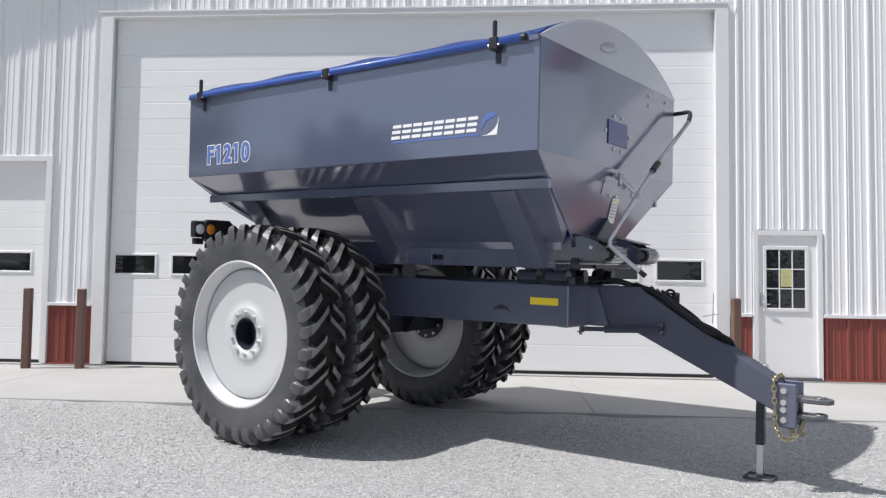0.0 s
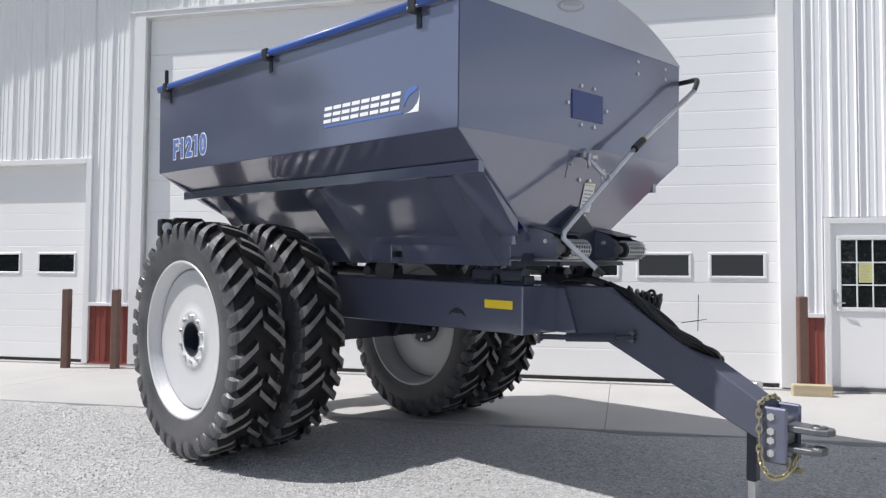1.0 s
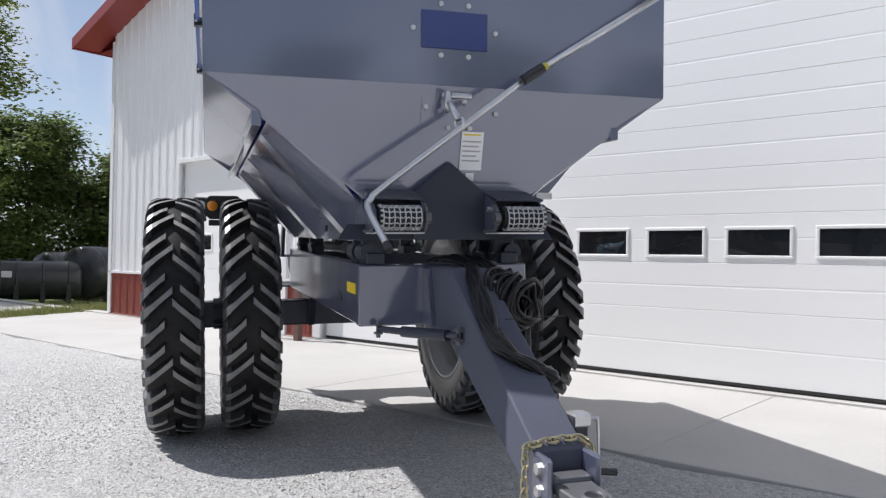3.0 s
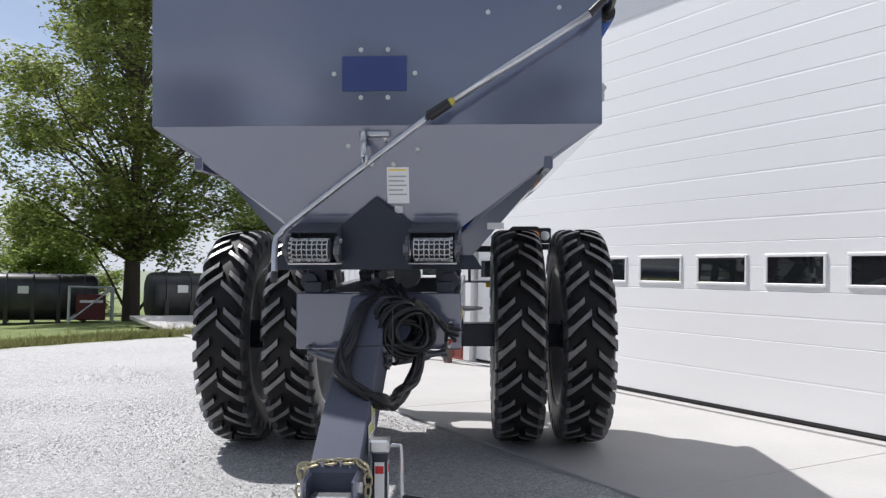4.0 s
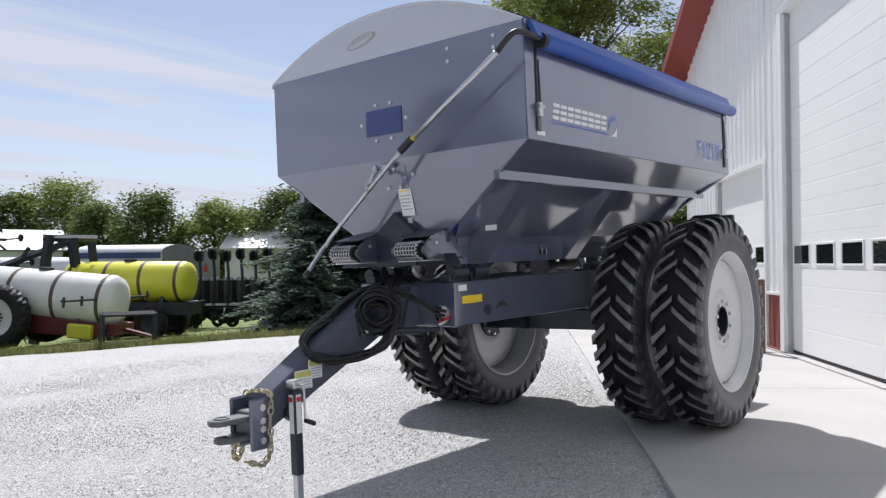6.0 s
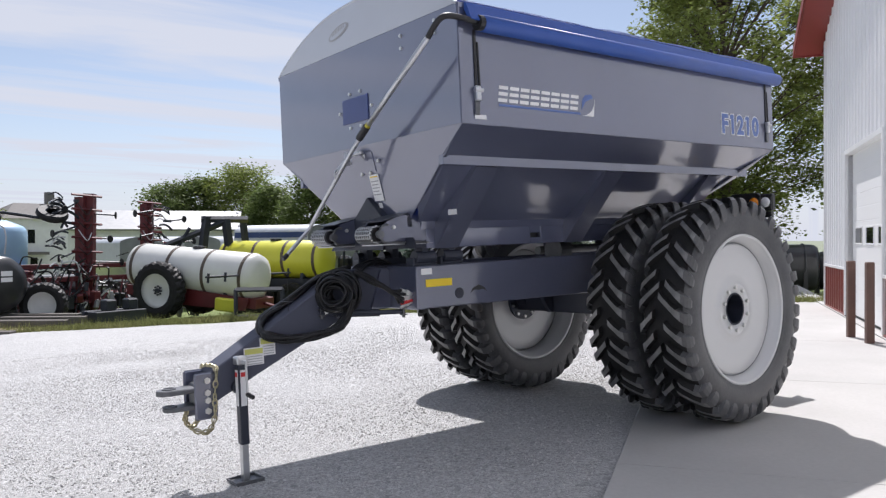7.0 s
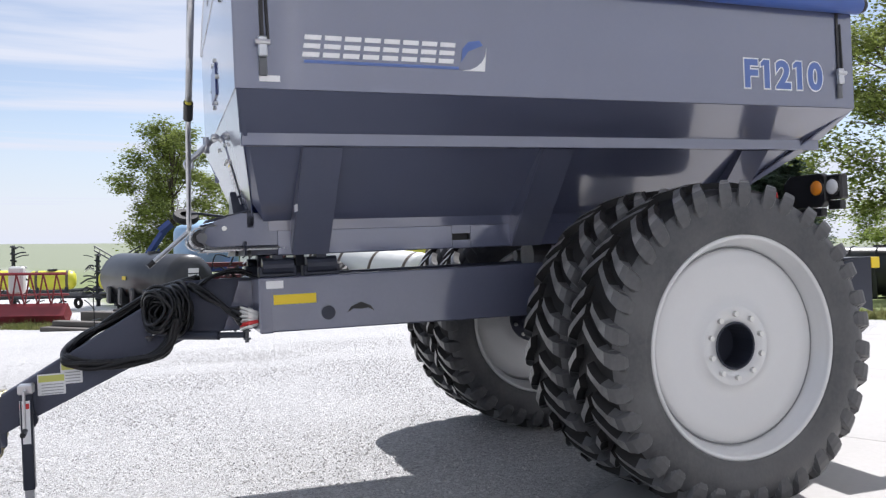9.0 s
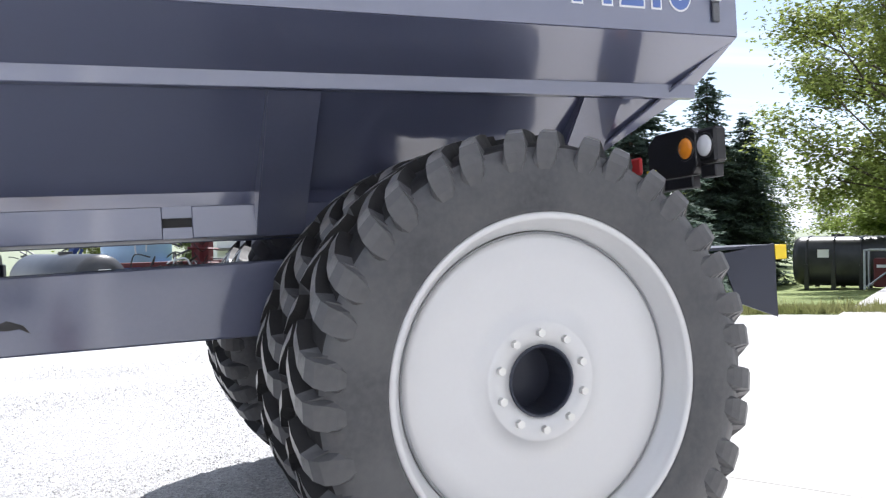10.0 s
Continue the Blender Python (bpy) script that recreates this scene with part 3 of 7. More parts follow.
def overhead_door(name, x0, x1, top, seams, windows, wz, wall_y, label):
    root = tagged(new(name), label, "overhead door", kind="structure")
    root.matrix_world = BUILDING
    zs = [SILL + 0.03] + seams + [top]
    for z0, z1 in zip(zs, zs[1:]):
        bm = B()
        # a section with a folded edge and a shallow groove across its middle
        zm = (z0 + z1) / 2
        h = [(z0 + 0.001, 0.005), (z0 + 0.006, 0.0), (zm - 0.012, 0.0), (zm - 0.006, 0.0015), (zm + 0.006, 0.0015), (zm + 0.012, 0.0), (z1 - 0.006, 0.0), (z1 - 0.001, 0.005)]
        lo = [bm.verts.new((x0, wall_y + dy, z)) for z, dy in h]
        hi = [bm.verts.new((x1, wall_y + dy, z)) for z, dy in h]
        for i in range(len(h) - 1):
            bm.faces.new((lo[i], hi[i], hi[i + 1], lo[i + 1]))
        b0 = [bm.verts.new((xx, wall_y + 0.05, z)) for xx, z in ((x0, z0 + 0.003), (x1, z0 + 0.003), (x1, z1 - 0.003), (x0, z1 - 0.003))]
        bm.faces.new(b0)
        bm.faces.new((lo[0], b0[0], b0[1], hi[0])); bm.faces.new((lo[-1], hi[-1], b0[2], b0[3]))
        part("door_section", bm, M["door_white"], root)
    bm = B(); box(bm, x0, x1, wall_y + 0.008, wall_y + 0.045, SILL, top); part("joint_strip", bm, M["joint"], root, "grey joint seal")
    bm = B(); box(bm, x0 - 0.01, x1 + 0.01, wall_y - 0.005, wall_y + 0.05, SILL, SILL + 0.035); part("bottom_seal", bm, M["seal"], root, "black rubber bottom seal")
    for a, b in windows:
        window_frame(root, a, b, wz[0], wz[1], wall_y)
    return root


SEAMS = [0.88, 1.40, 1.93, 2.43, 2.92, 3.40, 3.89, 4.39, 4.90]
overhead_door("door_1", 0.0, 9.14, 5.46, SEAMS, [(0.095 + k * 0.9155, 0.095 + k * 0.9155 + 0.63) for k in range(10)], (1.485, 1.757), 0.10, "tall white sectional overhead door with a row of dark windows")
overhead_door("door_2", -4.33, -1.0, 3.21, [0.62, 1.14, 1.66 + 0.25, 2.43], [(-4.0 + k * 1.035, -4.0 + k * 1.035 + 0.64) for k in range(3)], (1.50, 1.775), 0.10, "white sectional overhead door with dark windows")
# jamb trim round the overhead doors: a proud casing and the returns
for x0, x1, top, wd in ((0.0, 9.14, 5.46, 0.19), (-4.33, -1.0, 3.21, 0.1)):
    for a, b in ((x0 - wd, x0), (x1, x1 + wd)):
        bm = B(); box(bm, a, b, -0.045, 0.16, SILL, top + 0.08, 0.004); bld("jamb", bm, M["trim"], "white metal door jamb", "trim")
    bm = B(); box(bm, x0, x1, -0.045, 0.16, top - 0.005, top + 0.08, 0.004); bld("head_trim", bm, M["trim"], "white metal door head trim", "trim")
bm = B(); box(bm, -0.25, 9.4, -0.06, -0.046, 5.535, 5.56); bld("drip_edge", bm, M["trim"], "white drip edge over the door", "trim")

# personnel door
man = tagged(new("door_3"), "white steel personnel door with nine dark panes", "door", kind="structure")
man.matrix_world = BUILDING
a, b, t = MAN
bm = B(); box(bm, a - 0.02, a + 0.05, -0.04, 0.1, SILL, t + 0.02, 0.004); box(bm, b - 0.05, b + 0.02, -0.04, 0.1, SILL, t + 0.02, 0.004); box(bm, a + 0.05, b - 0.05, -0.04, 0.1, t - 0.05, t + 0.02, 0.004); part("door_frame", bm, M["trim"], man)
bm = B(); box(bm, a + 0.05, b - 0.05, 0.0, 0.045, SILL + 0.03, t - 0.05, 0.003); part("door_leaf", bm, M["door_white"], man)
bm = B(); box(bm, a, b, -0.05, 0.1, SILL - 0.03, SILL + 0.03, 0.004); part("sill", bm, M["cast"], man)
wx0, wx1, wz0, wz1 = a + 0.17, b - 0.21, 1.10, 1.94
bm = B()
for q in ((wx0 - 0.05, wx1 + 0.05, wz0 - 0.05, wz0), (wx0 - 0.05, wx1 + 0.05, wz1, wz1 + 0.05), (wx0 - 0.05, wx0, wz0, wz1), (wx1, wx1 + 0.05, wz0, wz1)):
    box(bm, q[0], q[1], -0.02, 0.0, q[2], q[3], 0.006)
part("window_frame", bm, M["trim"], man)
for k in range(3):
    for j in range(3):
        w, h = (wx1 - wx0) / 3, (wz1 - wz0) / 3
        bm = B(); box(bm, wx0 + k * w + 0.006, wx0 + (k + 1) * w - 0.006, -0.006, -0.002, wz0 + j * h + 0.006, wz0 + (j + 1) * h - 0.006); part("pane", bm, M["pane"], man)
for k in (1, 2):
    bm = B(); box(bm, wx0 + k * (wx1 - wx0) / 3 - 0.008, wx0 + k * (wx1 - wx0) / 3 + 0.008, -0.014, 0.0, wz0, wz1); part("muntin", bm, M["trim"], man)
    bm = B(); box(bm, wx0, wx1, -0.0135, 0.0, wz0 + k * (wz1 - wz0) / 3 - 0.008, wz0 + k * (wz1 - wz0) / 3 + 0.008); part("muntin", bm, M["trim"], man)
bm = B(); box(bm, wx0 + 0.2, wx0 + 0.35, -0.0095, -0.0085, 1.41, 1.66); note = part("paper_notice", bm, material("yellow_paper", (0.62, 0.6, 0.25), 0.8, var=0.2, var_scale=20), man, "yellowed paper notice")
for k in range(6):
    bm = B(); box(bm, wx0 + 0.22, wx0 + 0.33 - 0.02 * (k % 3), -0.011, -0.01, 1.44 + k * 0.033, 1.448 + k * 0.033); part("print_line", bm, M["ink"], note)
bm = B(); box(bm, a + 0.08, a + 0.135, -0.012, 0.0, 1.12, 1.32, 0.005); rod(bm, (a + 0.108, -0.012, 1.16), (a + 0.108, -0.06, 1.16), 0.012, 8); tube(bm, [(a + 0.108, -0.055, 1.16), (a + 0.2, -0.06, 1.155)], 0.009, 8); rod(bm, (a + 0.108, -0.012, 1.27), (a + 0.108, -0.03, 1.27), 0.02, 12)
part("door_handle", bm, M["steel"], man, "steel lever handle and deadbolt")

# bollards
def bollard(x, y, h=1.2):
    bm = B(); box(bm, -0.055, 0.055, -0.055, 0.055, 0, h, 0.012)
    ob = solid("bollard", bm, M["rust"], BUILDING @ pose(x, y, 0.035, 0, 0, 8))
    tagged(ob, "brown painted square steel bollard standing on the concrete", "bollard", "bollards by the doors")
    return ob


bw = BUILDING.inverted()
for p in ((-8.93, -0.36), (-8.36, 0.15)):
    q = bw @ Vector((p[0], p[1], 0)); bollard(q.x, q.y)
bollard(9.33, -0.32)
bm = B(); box(bm, 9.18, 9.62, -0.52, -0.38, 0.04, 0.19, 0.01)
tagged(solid("timber_block", bm, M["block"], BUILDING), "pale timber block lying by the bollard", "timber")

# ---- concrete apron: slabs with joints ----
apron = tagged(new("pavement"), "pale concrete apron along the building", "pavement", kind="structure")
apron.matrix_world = BUILDING
rs = random.Random(3)
xs = [-15.0, -11.3, -7.6, -3.95, -0.3, 3.35, 7.05, 10.7, 14.4, 18.1]
for i in range(len(xs) - 1):
    for y0, y1 in ((-3.17, -0.06),):
        bm = B(); box(bm, xs[i] + 0.0015, xs[i + 1] - 0.0015, y0 + (0.004), y1, -0.08, 0, 0.006)
        for v in bm.verts:
            w = BUILDING @ v.co
            if v.co.z > -0.01:
                v.co.z += max(ground_height((w.x, w.y)), 0.018) + 0.016
        part("slab", bm, M["concrete"], apron)
bm = B(); box(bm, -15, 18, -0.06, 0.25, 0.0, 0.075); part("sill_strip", bm, M["concrete"], apron)

# loose stones over the gravel by the trailer
def stones(count, seed):
    g = np.random.default_rng(seed)
    n = count * 6
    xy = np.column_stack((g.uniform(-7.5, 7.5, n), g.uniform(-9.2, 4.5, n)))
    inv = BUILDING.inverted()
    d = -(inv[1][0] * xy[:, 0] + inv[1][1] * xy[:, 1] + inv[1][3])
    patch = np.sin(xy[:, 0] * 1.7 + 0.6 * np.sin(xy[:, 1] * 2.1)) * np.sin(xy[:, 1] * 1.3 + 1.0) * 0.25 + 0.75
    fade = np.clip((8.4 - np.hypot(xy[:, 0], xy[:, 1] + 2.3)) / 4.0, 0.0, 1.0)
    keep = (d > 3.3) & (g.random(n) < patch * fade)
    xy, d = xy[keep][:count], d[keep][:count]
    n = len(xy)
    z = np.where(d < 5.6, 0.04 - 0.085 * (d - 2.4) / 3.2, -0.045 - 0.03 * np.minimum(d - 5.6, 4.4) - 0.052 * np.clip(d - 10.0, 0.0, 14.0))
    r = 0.0045 + 0.0085 * g.random(n) ** 2.4
    octa = np.array([(1, 0, 0), (0, 1, 0), (-1, 0, 0), (0, -1, 0), (0, 0, 1), (0, 0, -1)], float)
    a = g.uniform(0, 2 * np.pi, n)
    jit = g.uniform(0.6, 1.3, (n, 6, 1))
    v = octa[None] * jit + g.uniform(-0.25, 0.25, (n, 6, 3))
    v[:, :, 2] *= 0.65
    c, s = np.cos(a)[:, None], np.sin(a)[:, None]
    vx, vy = v[:, :, 0] * c - v[:, :, 1] * s, v[:, :, 0] * s + v[:, :, 1] * c
    out = np.stack((vx * r[:, None] + xy[:, :1], vy * r[:, None] + xy[:, 1:], v[:, :, 2] * r[:, None] + z[:, None] - r[:, None] * 0.12 + 0.003), -1).reshape(-1, 3)
    f = np.array([(0, 1, 4), (1, 2, 4), (2, 3, 4), (3, 0, 4), (1, 0, 5), (2, 1, 5), (3, 2, 5), (0, 3, 5)])
    faces = (f[None] + 6 * np.arange(n)[:, None, None]).reshape(-1, 3)
    me = bpy.data.meshes.new("gravel_stones")
    me.from_pydata(out.tolist(), [], faces.tolist())
    me.materials.append(M["stone"])
    tagged(new("gravel_stones", me), "loose pale crushed stones on the yard", "gravel", kind="stuff")


stones(90000, 4)


# ---- the spreader ----
# local axes: x ahead, y to its left, z up from the ground between its wheels; it stands nose down, leaning a little
UP = Vector((-0.0285, 0.025, 1.0)).normalized()
AX = (Vector((1, 0, 0)) - UP * UP.x).normalized()
AY = UP.cross(AX)
STAND = Matrix((AX, AY, UP)).to_4x4()
spreader = tagged(new("fertilizer_spreader"), "slate-blue towed fertilizer spreader with dual wheels, parked on gravel", "farm trailer")
spreader.matrix_world = STAND
FX, RX, HW = 0.18, -3.747, 1.248          # hopper front, rear, half width
ZT, ZB, ZL = 3.08, 2.301, 2.062           # hopper top, bend, skirt's lower edge
slate, dark = M["slate"], M["frame_dark"]


def slope_x(z):
    return FX - (ZB - z) * 0.25 + 0.009


def flat_bolt(bm, p, n, r=0.014):
    p, n = Vector(p), Vector(n)
    rod(bm, p, p + n * 0.012, r, 6)


for s, side in ((1, "left"), (-1, "right")):
    # upper sheet, with a folded rim on top
    bm = B(); plate(bm, [(RX, s * HW, ZB), (FX, s * HW, ZB), (FX, s * HW, ZT), (RX, s * HW, ZT)], 0.012)
    box(bm, RX, FX, s * HW - 0.03, s * HW + 0.012, ZT - 0.03, ZT + 0.005)
    part("side_panel", bm, slate, spreader)
    # sloping skirt and its lip
    bm = B(); plate(bm, [(RX, s * HW, ZB), (FX, s * HW, ZB), (0.145, s * 0.99, 2.132), (-3.715, s * 0.99, 2.132)], 0.01)
    part("side_skirt", bm, slate, spreader)
    bm = B(); box(bm, -3.712, 0.14, s * 0.985 - 0.045, s * 0.985 + 0.005, ZL, 2.134, 0.004)
    part("skirt_lip", bm, slate, spreader)
    # hopper wall under the skirt
    bm = B(); plate(bm, [(-3.68, s * 0.95, 2.09), (0.1, s * 0.95, 2.09), (-0.02, s * 0.47, 1.70), (-3.2, s * 0.47, 1.70)], 0.01)
    part("hopper_wall", bm, slate, spreader)
    # sill with a slotted rail
    bm = B(); plate(bm, [(-3.35, s * 0.475, 1.745), (-0.05, s * 0.475, 1.745), (-0.05, s * 0.452, 1.64), (-3.35, s * 0.452, 1.64)], 0.012)
    part("sill_strip", bm, slate, spreader)
    bm = B(); box(bm, -1.20, -0.1, s * 0.435 - 0.02, s * 0.435 + 0.02, 1.495, 1.64, 0.004)
    box(bm, -3.4, -1.325, s * 0.435 - 0.02, s * 0.435 + 0.02, 1.495, 1.64, 0.004)
    box(bm, -1.325, -1.20, s * 0.435 - 0.02, s * 0.435 + 0.02, 1.495, 1.545)
    box(bm, -1.325, -1.20, s * 0.435 - 0.02, s * 0.435 + 0.02, 1.587, 1.64)
    part("sill_rail", bm, slate, spreader)
    bm = B(); box(bm, -1.34, -1.18, s * 0.39 - 0.01, s * 0.39 + 0.01, 1.53, 1.6); part("slot_back", bm, M["black"], spreader)
    for k in range(7):
        bm = B(); flat_bolt(bm, (-0.55 - k * 0.42, s * 0.565, 1.79), (0, s * 0.6, -0.8), 0.01); part("wall_bolt", bm, M["zinc"], spreader)
    # slanting stays
    for x in (-0.29, -1.715, -3.19):
        bm = B()
        plate(bm, [(x - 0.107, s * 0.955, 2.062), (x + 0.107, s * 0.955, 2.062), (x + 0.107, s * 0.462, 1.495), (x - 0.107, s * 0.462, 1.495)], 0.01)
        stay_ = part("hopper_stay", bm, M["slate_rough"], spreader)
        for dx in (-0.107, 0.107):
            bm = B(); plate(bm, [(x + dx, s * 0.945, 2.060), (x + dx, s * 0.455, 1.497), (x + dx, s * 0.44, 1.68), (x + dx, s * 0.90, 2.060)], 0.008)
            part("stay_flange", bm, M["slate_rough"], stay_)

# webs that close the front lower corners
for s in (1, -1):
    bm = B(); plate(bm, [(FX - 0.01, s * (HW - 0.01), ZB - 0.005), (0.095, s * 0.948, 2.085), (0.05, s * 0.56, 1.80)], 0.006); part("corner_web", bm, slate, spreader)
    bm = B(); plate(bm, [(0.095, s * 0.948, 2.085), (-0.025, s * 0.472, 1.70), (0.05, s * 0.56, 1.80)], 0.006); part("corner_web", bm, slate, spreader)

# front sheets: upright above, folded in below, arched cap on top
bm = B(); plate(bm, [(FX, -HW, ZB), (FX, HW, ZB), (FX, HW, ZT), (FX, -HW, ZT)], 0.012)
part("front_panel", bm, slate, spreader)
bm = B(); plate(bm, [(FX, -HW, ZB), (0.055, -0.56, 1.80), (0.03, -0.40, 1.68), (0.03, 0.40, 1.68), (0.055, 0.56, 1.80), (FX, HW, ZB)], 0.01)
part("front_slope", bm, slate, spreader)


def arch_line(x, n=28):
    pts = []
    for k in range(n + 1):
        y = -HW + 2 * HW * k / n
        pts.append((x, y, ZT + 0.335 * (1 - abs(y / HW) ** 2.15)))
    return pts


for x, nm in ((FX + 0.004, "front_cap"), (RX - 0.004, "rear_cap")):
    bm = B(); a = arch_line(x)
    lo = [bm.verts.new((x - 0.006, p[1], p[2])) for p in a]; hi = [bm.verts.new((x + 0.006, p[1], p[2])) for p in a]
    bm.faces.new(lo); bm.faces.new(list(reversed(hi)))
    for i in range(len(a)):
        j = (i + 1) % len(a)
        bm.faces.new((lo[j], lo[i], hi[i], hi[j]))
    bmesh.ops.recalc_face_normals(bm, faces=bm.faces[:])
    cap = part(nm, bm, M["cap"], spreader, "pale grey arched end cap")
    bm = B(); tube(bm, arch_line(x), 0.012, 6); part("cap_rim", bm, M["cap"], cap)

# rear sheets
bm = B(); plate(bm, [(RX, -HW, ZB), (RX, HW, ZB), (RX, HW, ZT), (RX, -HW, ZT)], 0.012)
part("rear_panel", bm, slate, spreader)
bm = B(); plate(bm, [(RX, -HW, ZB), (-3.15, -0.46, 1.66), (-3.15, 0.46, 1.66), (RX, HW, ZB)], 0.01)
part("rear_slope", bm, slate, spreader)

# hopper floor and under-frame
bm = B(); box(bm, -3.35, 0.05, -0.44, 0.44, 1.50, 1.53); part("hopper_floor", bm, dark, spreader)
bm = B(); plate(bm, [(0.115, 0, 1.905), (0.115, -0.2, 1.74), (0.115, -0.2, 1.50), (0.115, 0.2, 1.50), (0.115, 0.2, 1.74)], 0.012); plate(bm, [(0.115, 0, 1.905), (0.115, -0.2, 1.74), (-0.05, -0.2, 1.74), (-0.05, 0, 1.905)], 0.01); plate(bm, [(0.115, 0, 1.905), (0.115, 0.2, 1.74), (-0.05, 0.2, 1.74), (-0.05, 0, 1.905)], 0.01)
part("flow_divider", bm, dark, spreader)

# hatch with its bolts
bm = B(); box(bm, FX + 0.004, FX + 0.016, -0.18, 0.18, 2.49, 2.685, 0.003); hatch = part("hatch", bm, M["hatch_blue"], spreader, "blue rectangular inspection hatch")
for y, z in ((-0.075, 2.72), (0.075, 2.72), (-0.075, 2.455), (0.075, 2.455), (-0.225, 2.587), (0.225, 2.587)):
    bm = B(); flat_bolt(bm, (FX + 0.006, y, z), (1, 0, 0)); part("bolt", bm, M["zinc"], hatch)
for y, z in ((0.63, 3.01), (0.63, 2.92), (1.02, 3.02), (1.02, 2.94), (-0.15, 2.19), (0.24, 2.17), (-0.02, 2.09), (0.1, 2.09)):
    x = FX + 0.006 if z > ZB else FX - (ZB - z) * 0.25 + 0.008
    bm = B(); flat_bolt(bm, (x, y, z), (1, 0, 0)); part("bolt", bm, M["zinc"], spreader)

# tarp over the hopper, with a soft sag between its bows
bm = B()
NX, NY = 46, 20
grid = []
for i in range(NX + 1):
    x = FX - 0.03 + (RX + 0.06 - FX) * i / NX
    row = []
    for j in range(NY + 1):
        y = -HW - 0.012 + (2 * HW + 0.03) * j / NY
        bow = abs(math.sin(math.pi * 4 * i / NX))
        z = ZT + 0.33 * (1 - min(1, abs(y / (HW + 0.02))) ** 2.15) - 0.05 * bow * (1 - (y / HW) ** 2) + 0.012 + 0.008 * noise.noise(Vector((x * 3, y * 3, 0)))
        row.append(bm.verts.new((x, y, z)))
    grid.append(row)
for i in range(NX):
    for j in range(NY):
        bm.faces.new((grid[i][j], grid[i + 1][j], grid[i + 1][j + 1], grid[i][j + 1]))
bmesh.ops.solidify(bm, geom=bm.faces[:], thickness=0.004)
smooth(part("tarp", bm, M["tarp"], spreader, "bright blue vinyl roll tarp"))
bm = B(); prism(bm, [(HW - 0.01, 3.09), (HW + 0.03, 3.085), (HW + 0.085, 2.965), (HW + 0.06, 2.955), (HW + 0.0, 3.06)], 0, RX + 0.02, FX - 0.05)
part("tarp_flap", bm, M["tarp"], spreader)
# roll tube on the left, latch rail on the right
bm = B(); rod(bm, (RX - 0.01, HW + 0.055, 2.955), (0.02, HW + 0.055, 2.955), 0.055, 20); roll = smooth(part("tarp_roll", bm, M["tarp"], spreader, "rolled blue tarp tube"))
bm = B(); rod(bm, (RX - 0.05, HW + 0.055, 2.955), (RX - 0.01, HW + 0.055, 2.955), 0.045, 16); part("end_plug", bm, M["black"], roll)
bm = B(); rod(bm, (0.02, HW + 0.055, 2.955), (0.06, HW + 0.055, 2.955), 0.05, 16); part("end_plug", bm, M["black"], roll)
bm = B(); rod(bm, (-3.70, -HW - 0.035, 3.075), (0.06, -HW - 0.035, 3.075), 0.026, 12); smooth(part("tarp_rail", bm, M["tarp"], spreader, "blue tarp rail"))
bm = B(); rod(bm, (0.06, -HW - 0.035, 3.075), (0.09, -HW - 0.035, 3.075), 0.028, 12); part("rail_plug", bm, M["black"], spreader)
for x, post in ((-3.53, 1), (-1.82, 0), (-0.16, 1)):
    bm = B(); box(bm, x - 0.035, x + 0.035, -HW - 0.07, -HW - 0.006, 3.02, 3.105, 0.005)
    latch = part("tarp_latch", bm, M["black"], spreader, "black tarp latch bracket")
    bm = B(); rod(bm, (x - 0.045, -HW - 0.055, 3.05), (x + 0.045, -HW - 0.055, 3.05), 0.01, 8); part("pin", bm, M["zinc"], latch)
    bm = B(); box(bm, x - 0.012, x + 0.03, -HW - 0.012, -HW - 0.006, 2.93, 3.02); part("hook", bm, dark, latch)
    if post:
        bm = B(); box(bm, x - 0.014, x + 0.014, -HW - 0.06, -HW - 0.03, 3.10, 3.225, 0.006); part("stop", bm, M["black"], latch)
# ratchet straps on the left side
for x in (0.05, -3.62):
    bm = B(); box(bm, x - 0.010, x + 0.010, HW + 0.007, HW + 0.014, 2.52, 2.92); strap = part("ratchet_strap", bm, M["black"], spreader, "black ratchet strap with steel buckle")
    bm = B(); rod(bm, (x - 0.02, HW + 0.012, 2.84), (x - 0.03, HW + 0.012, 2.52), 0.008, 6); part("tail", bm, M["black"], strap)
    bm = B(); box(bm, x - 0.022, x + 0.022, HW + 0.008, HW + 0.04, 2.45, 2.55, 0.006); rod(bm, (x - 0.035, HW + 0.035, 2.52), (x + 0.035, HW + 0.035, 2.52), 0.014, 8)
    part("buckle", bm, M["steel"], strap, "steel ratchet buckle")
    bm = B(); box(bm, x - 0.02, x + 0.02, HW + 0.008, HW + 0.022, 2.36, 2.45, 0.004); part("anchor", bm, M["cast"], strap)

# crank with its grip
crank_pts = smooth_line([(0.06, HW + 0.055, 2.955), (0.22, HW + 0.06, 2.965), (0.33, HW + 0.02, 2.955), (0.36, 1.16, 2.85)], 6)
bm = B(); tube(bm, crank_pts, 0.02, 10); crank = smooth(part("tarp_crank", bm, M["black"], spreader, "black and silver tarp crank handle"))
bm = B(); tube(bm, [(0.36, 1.16, 2.85), (0.365, 0.42, 2.385)], 0.019, 12); smooth(part("upper_tube", bm, M["steel"], crank))
bm = B(); tube(bm, [(0.365, 0.44, 2.399), (0.366, 0.42, 2.386)], 0.021, 12); part("yellow_band", bm, M["yellow_dull"], crank)
bm = B(); tube(bm, [(0.366, 0.42, 2.386), (0.367, 0.31, 2.315)], 0.028, 12); part("grip", bm, M["black"], crank)
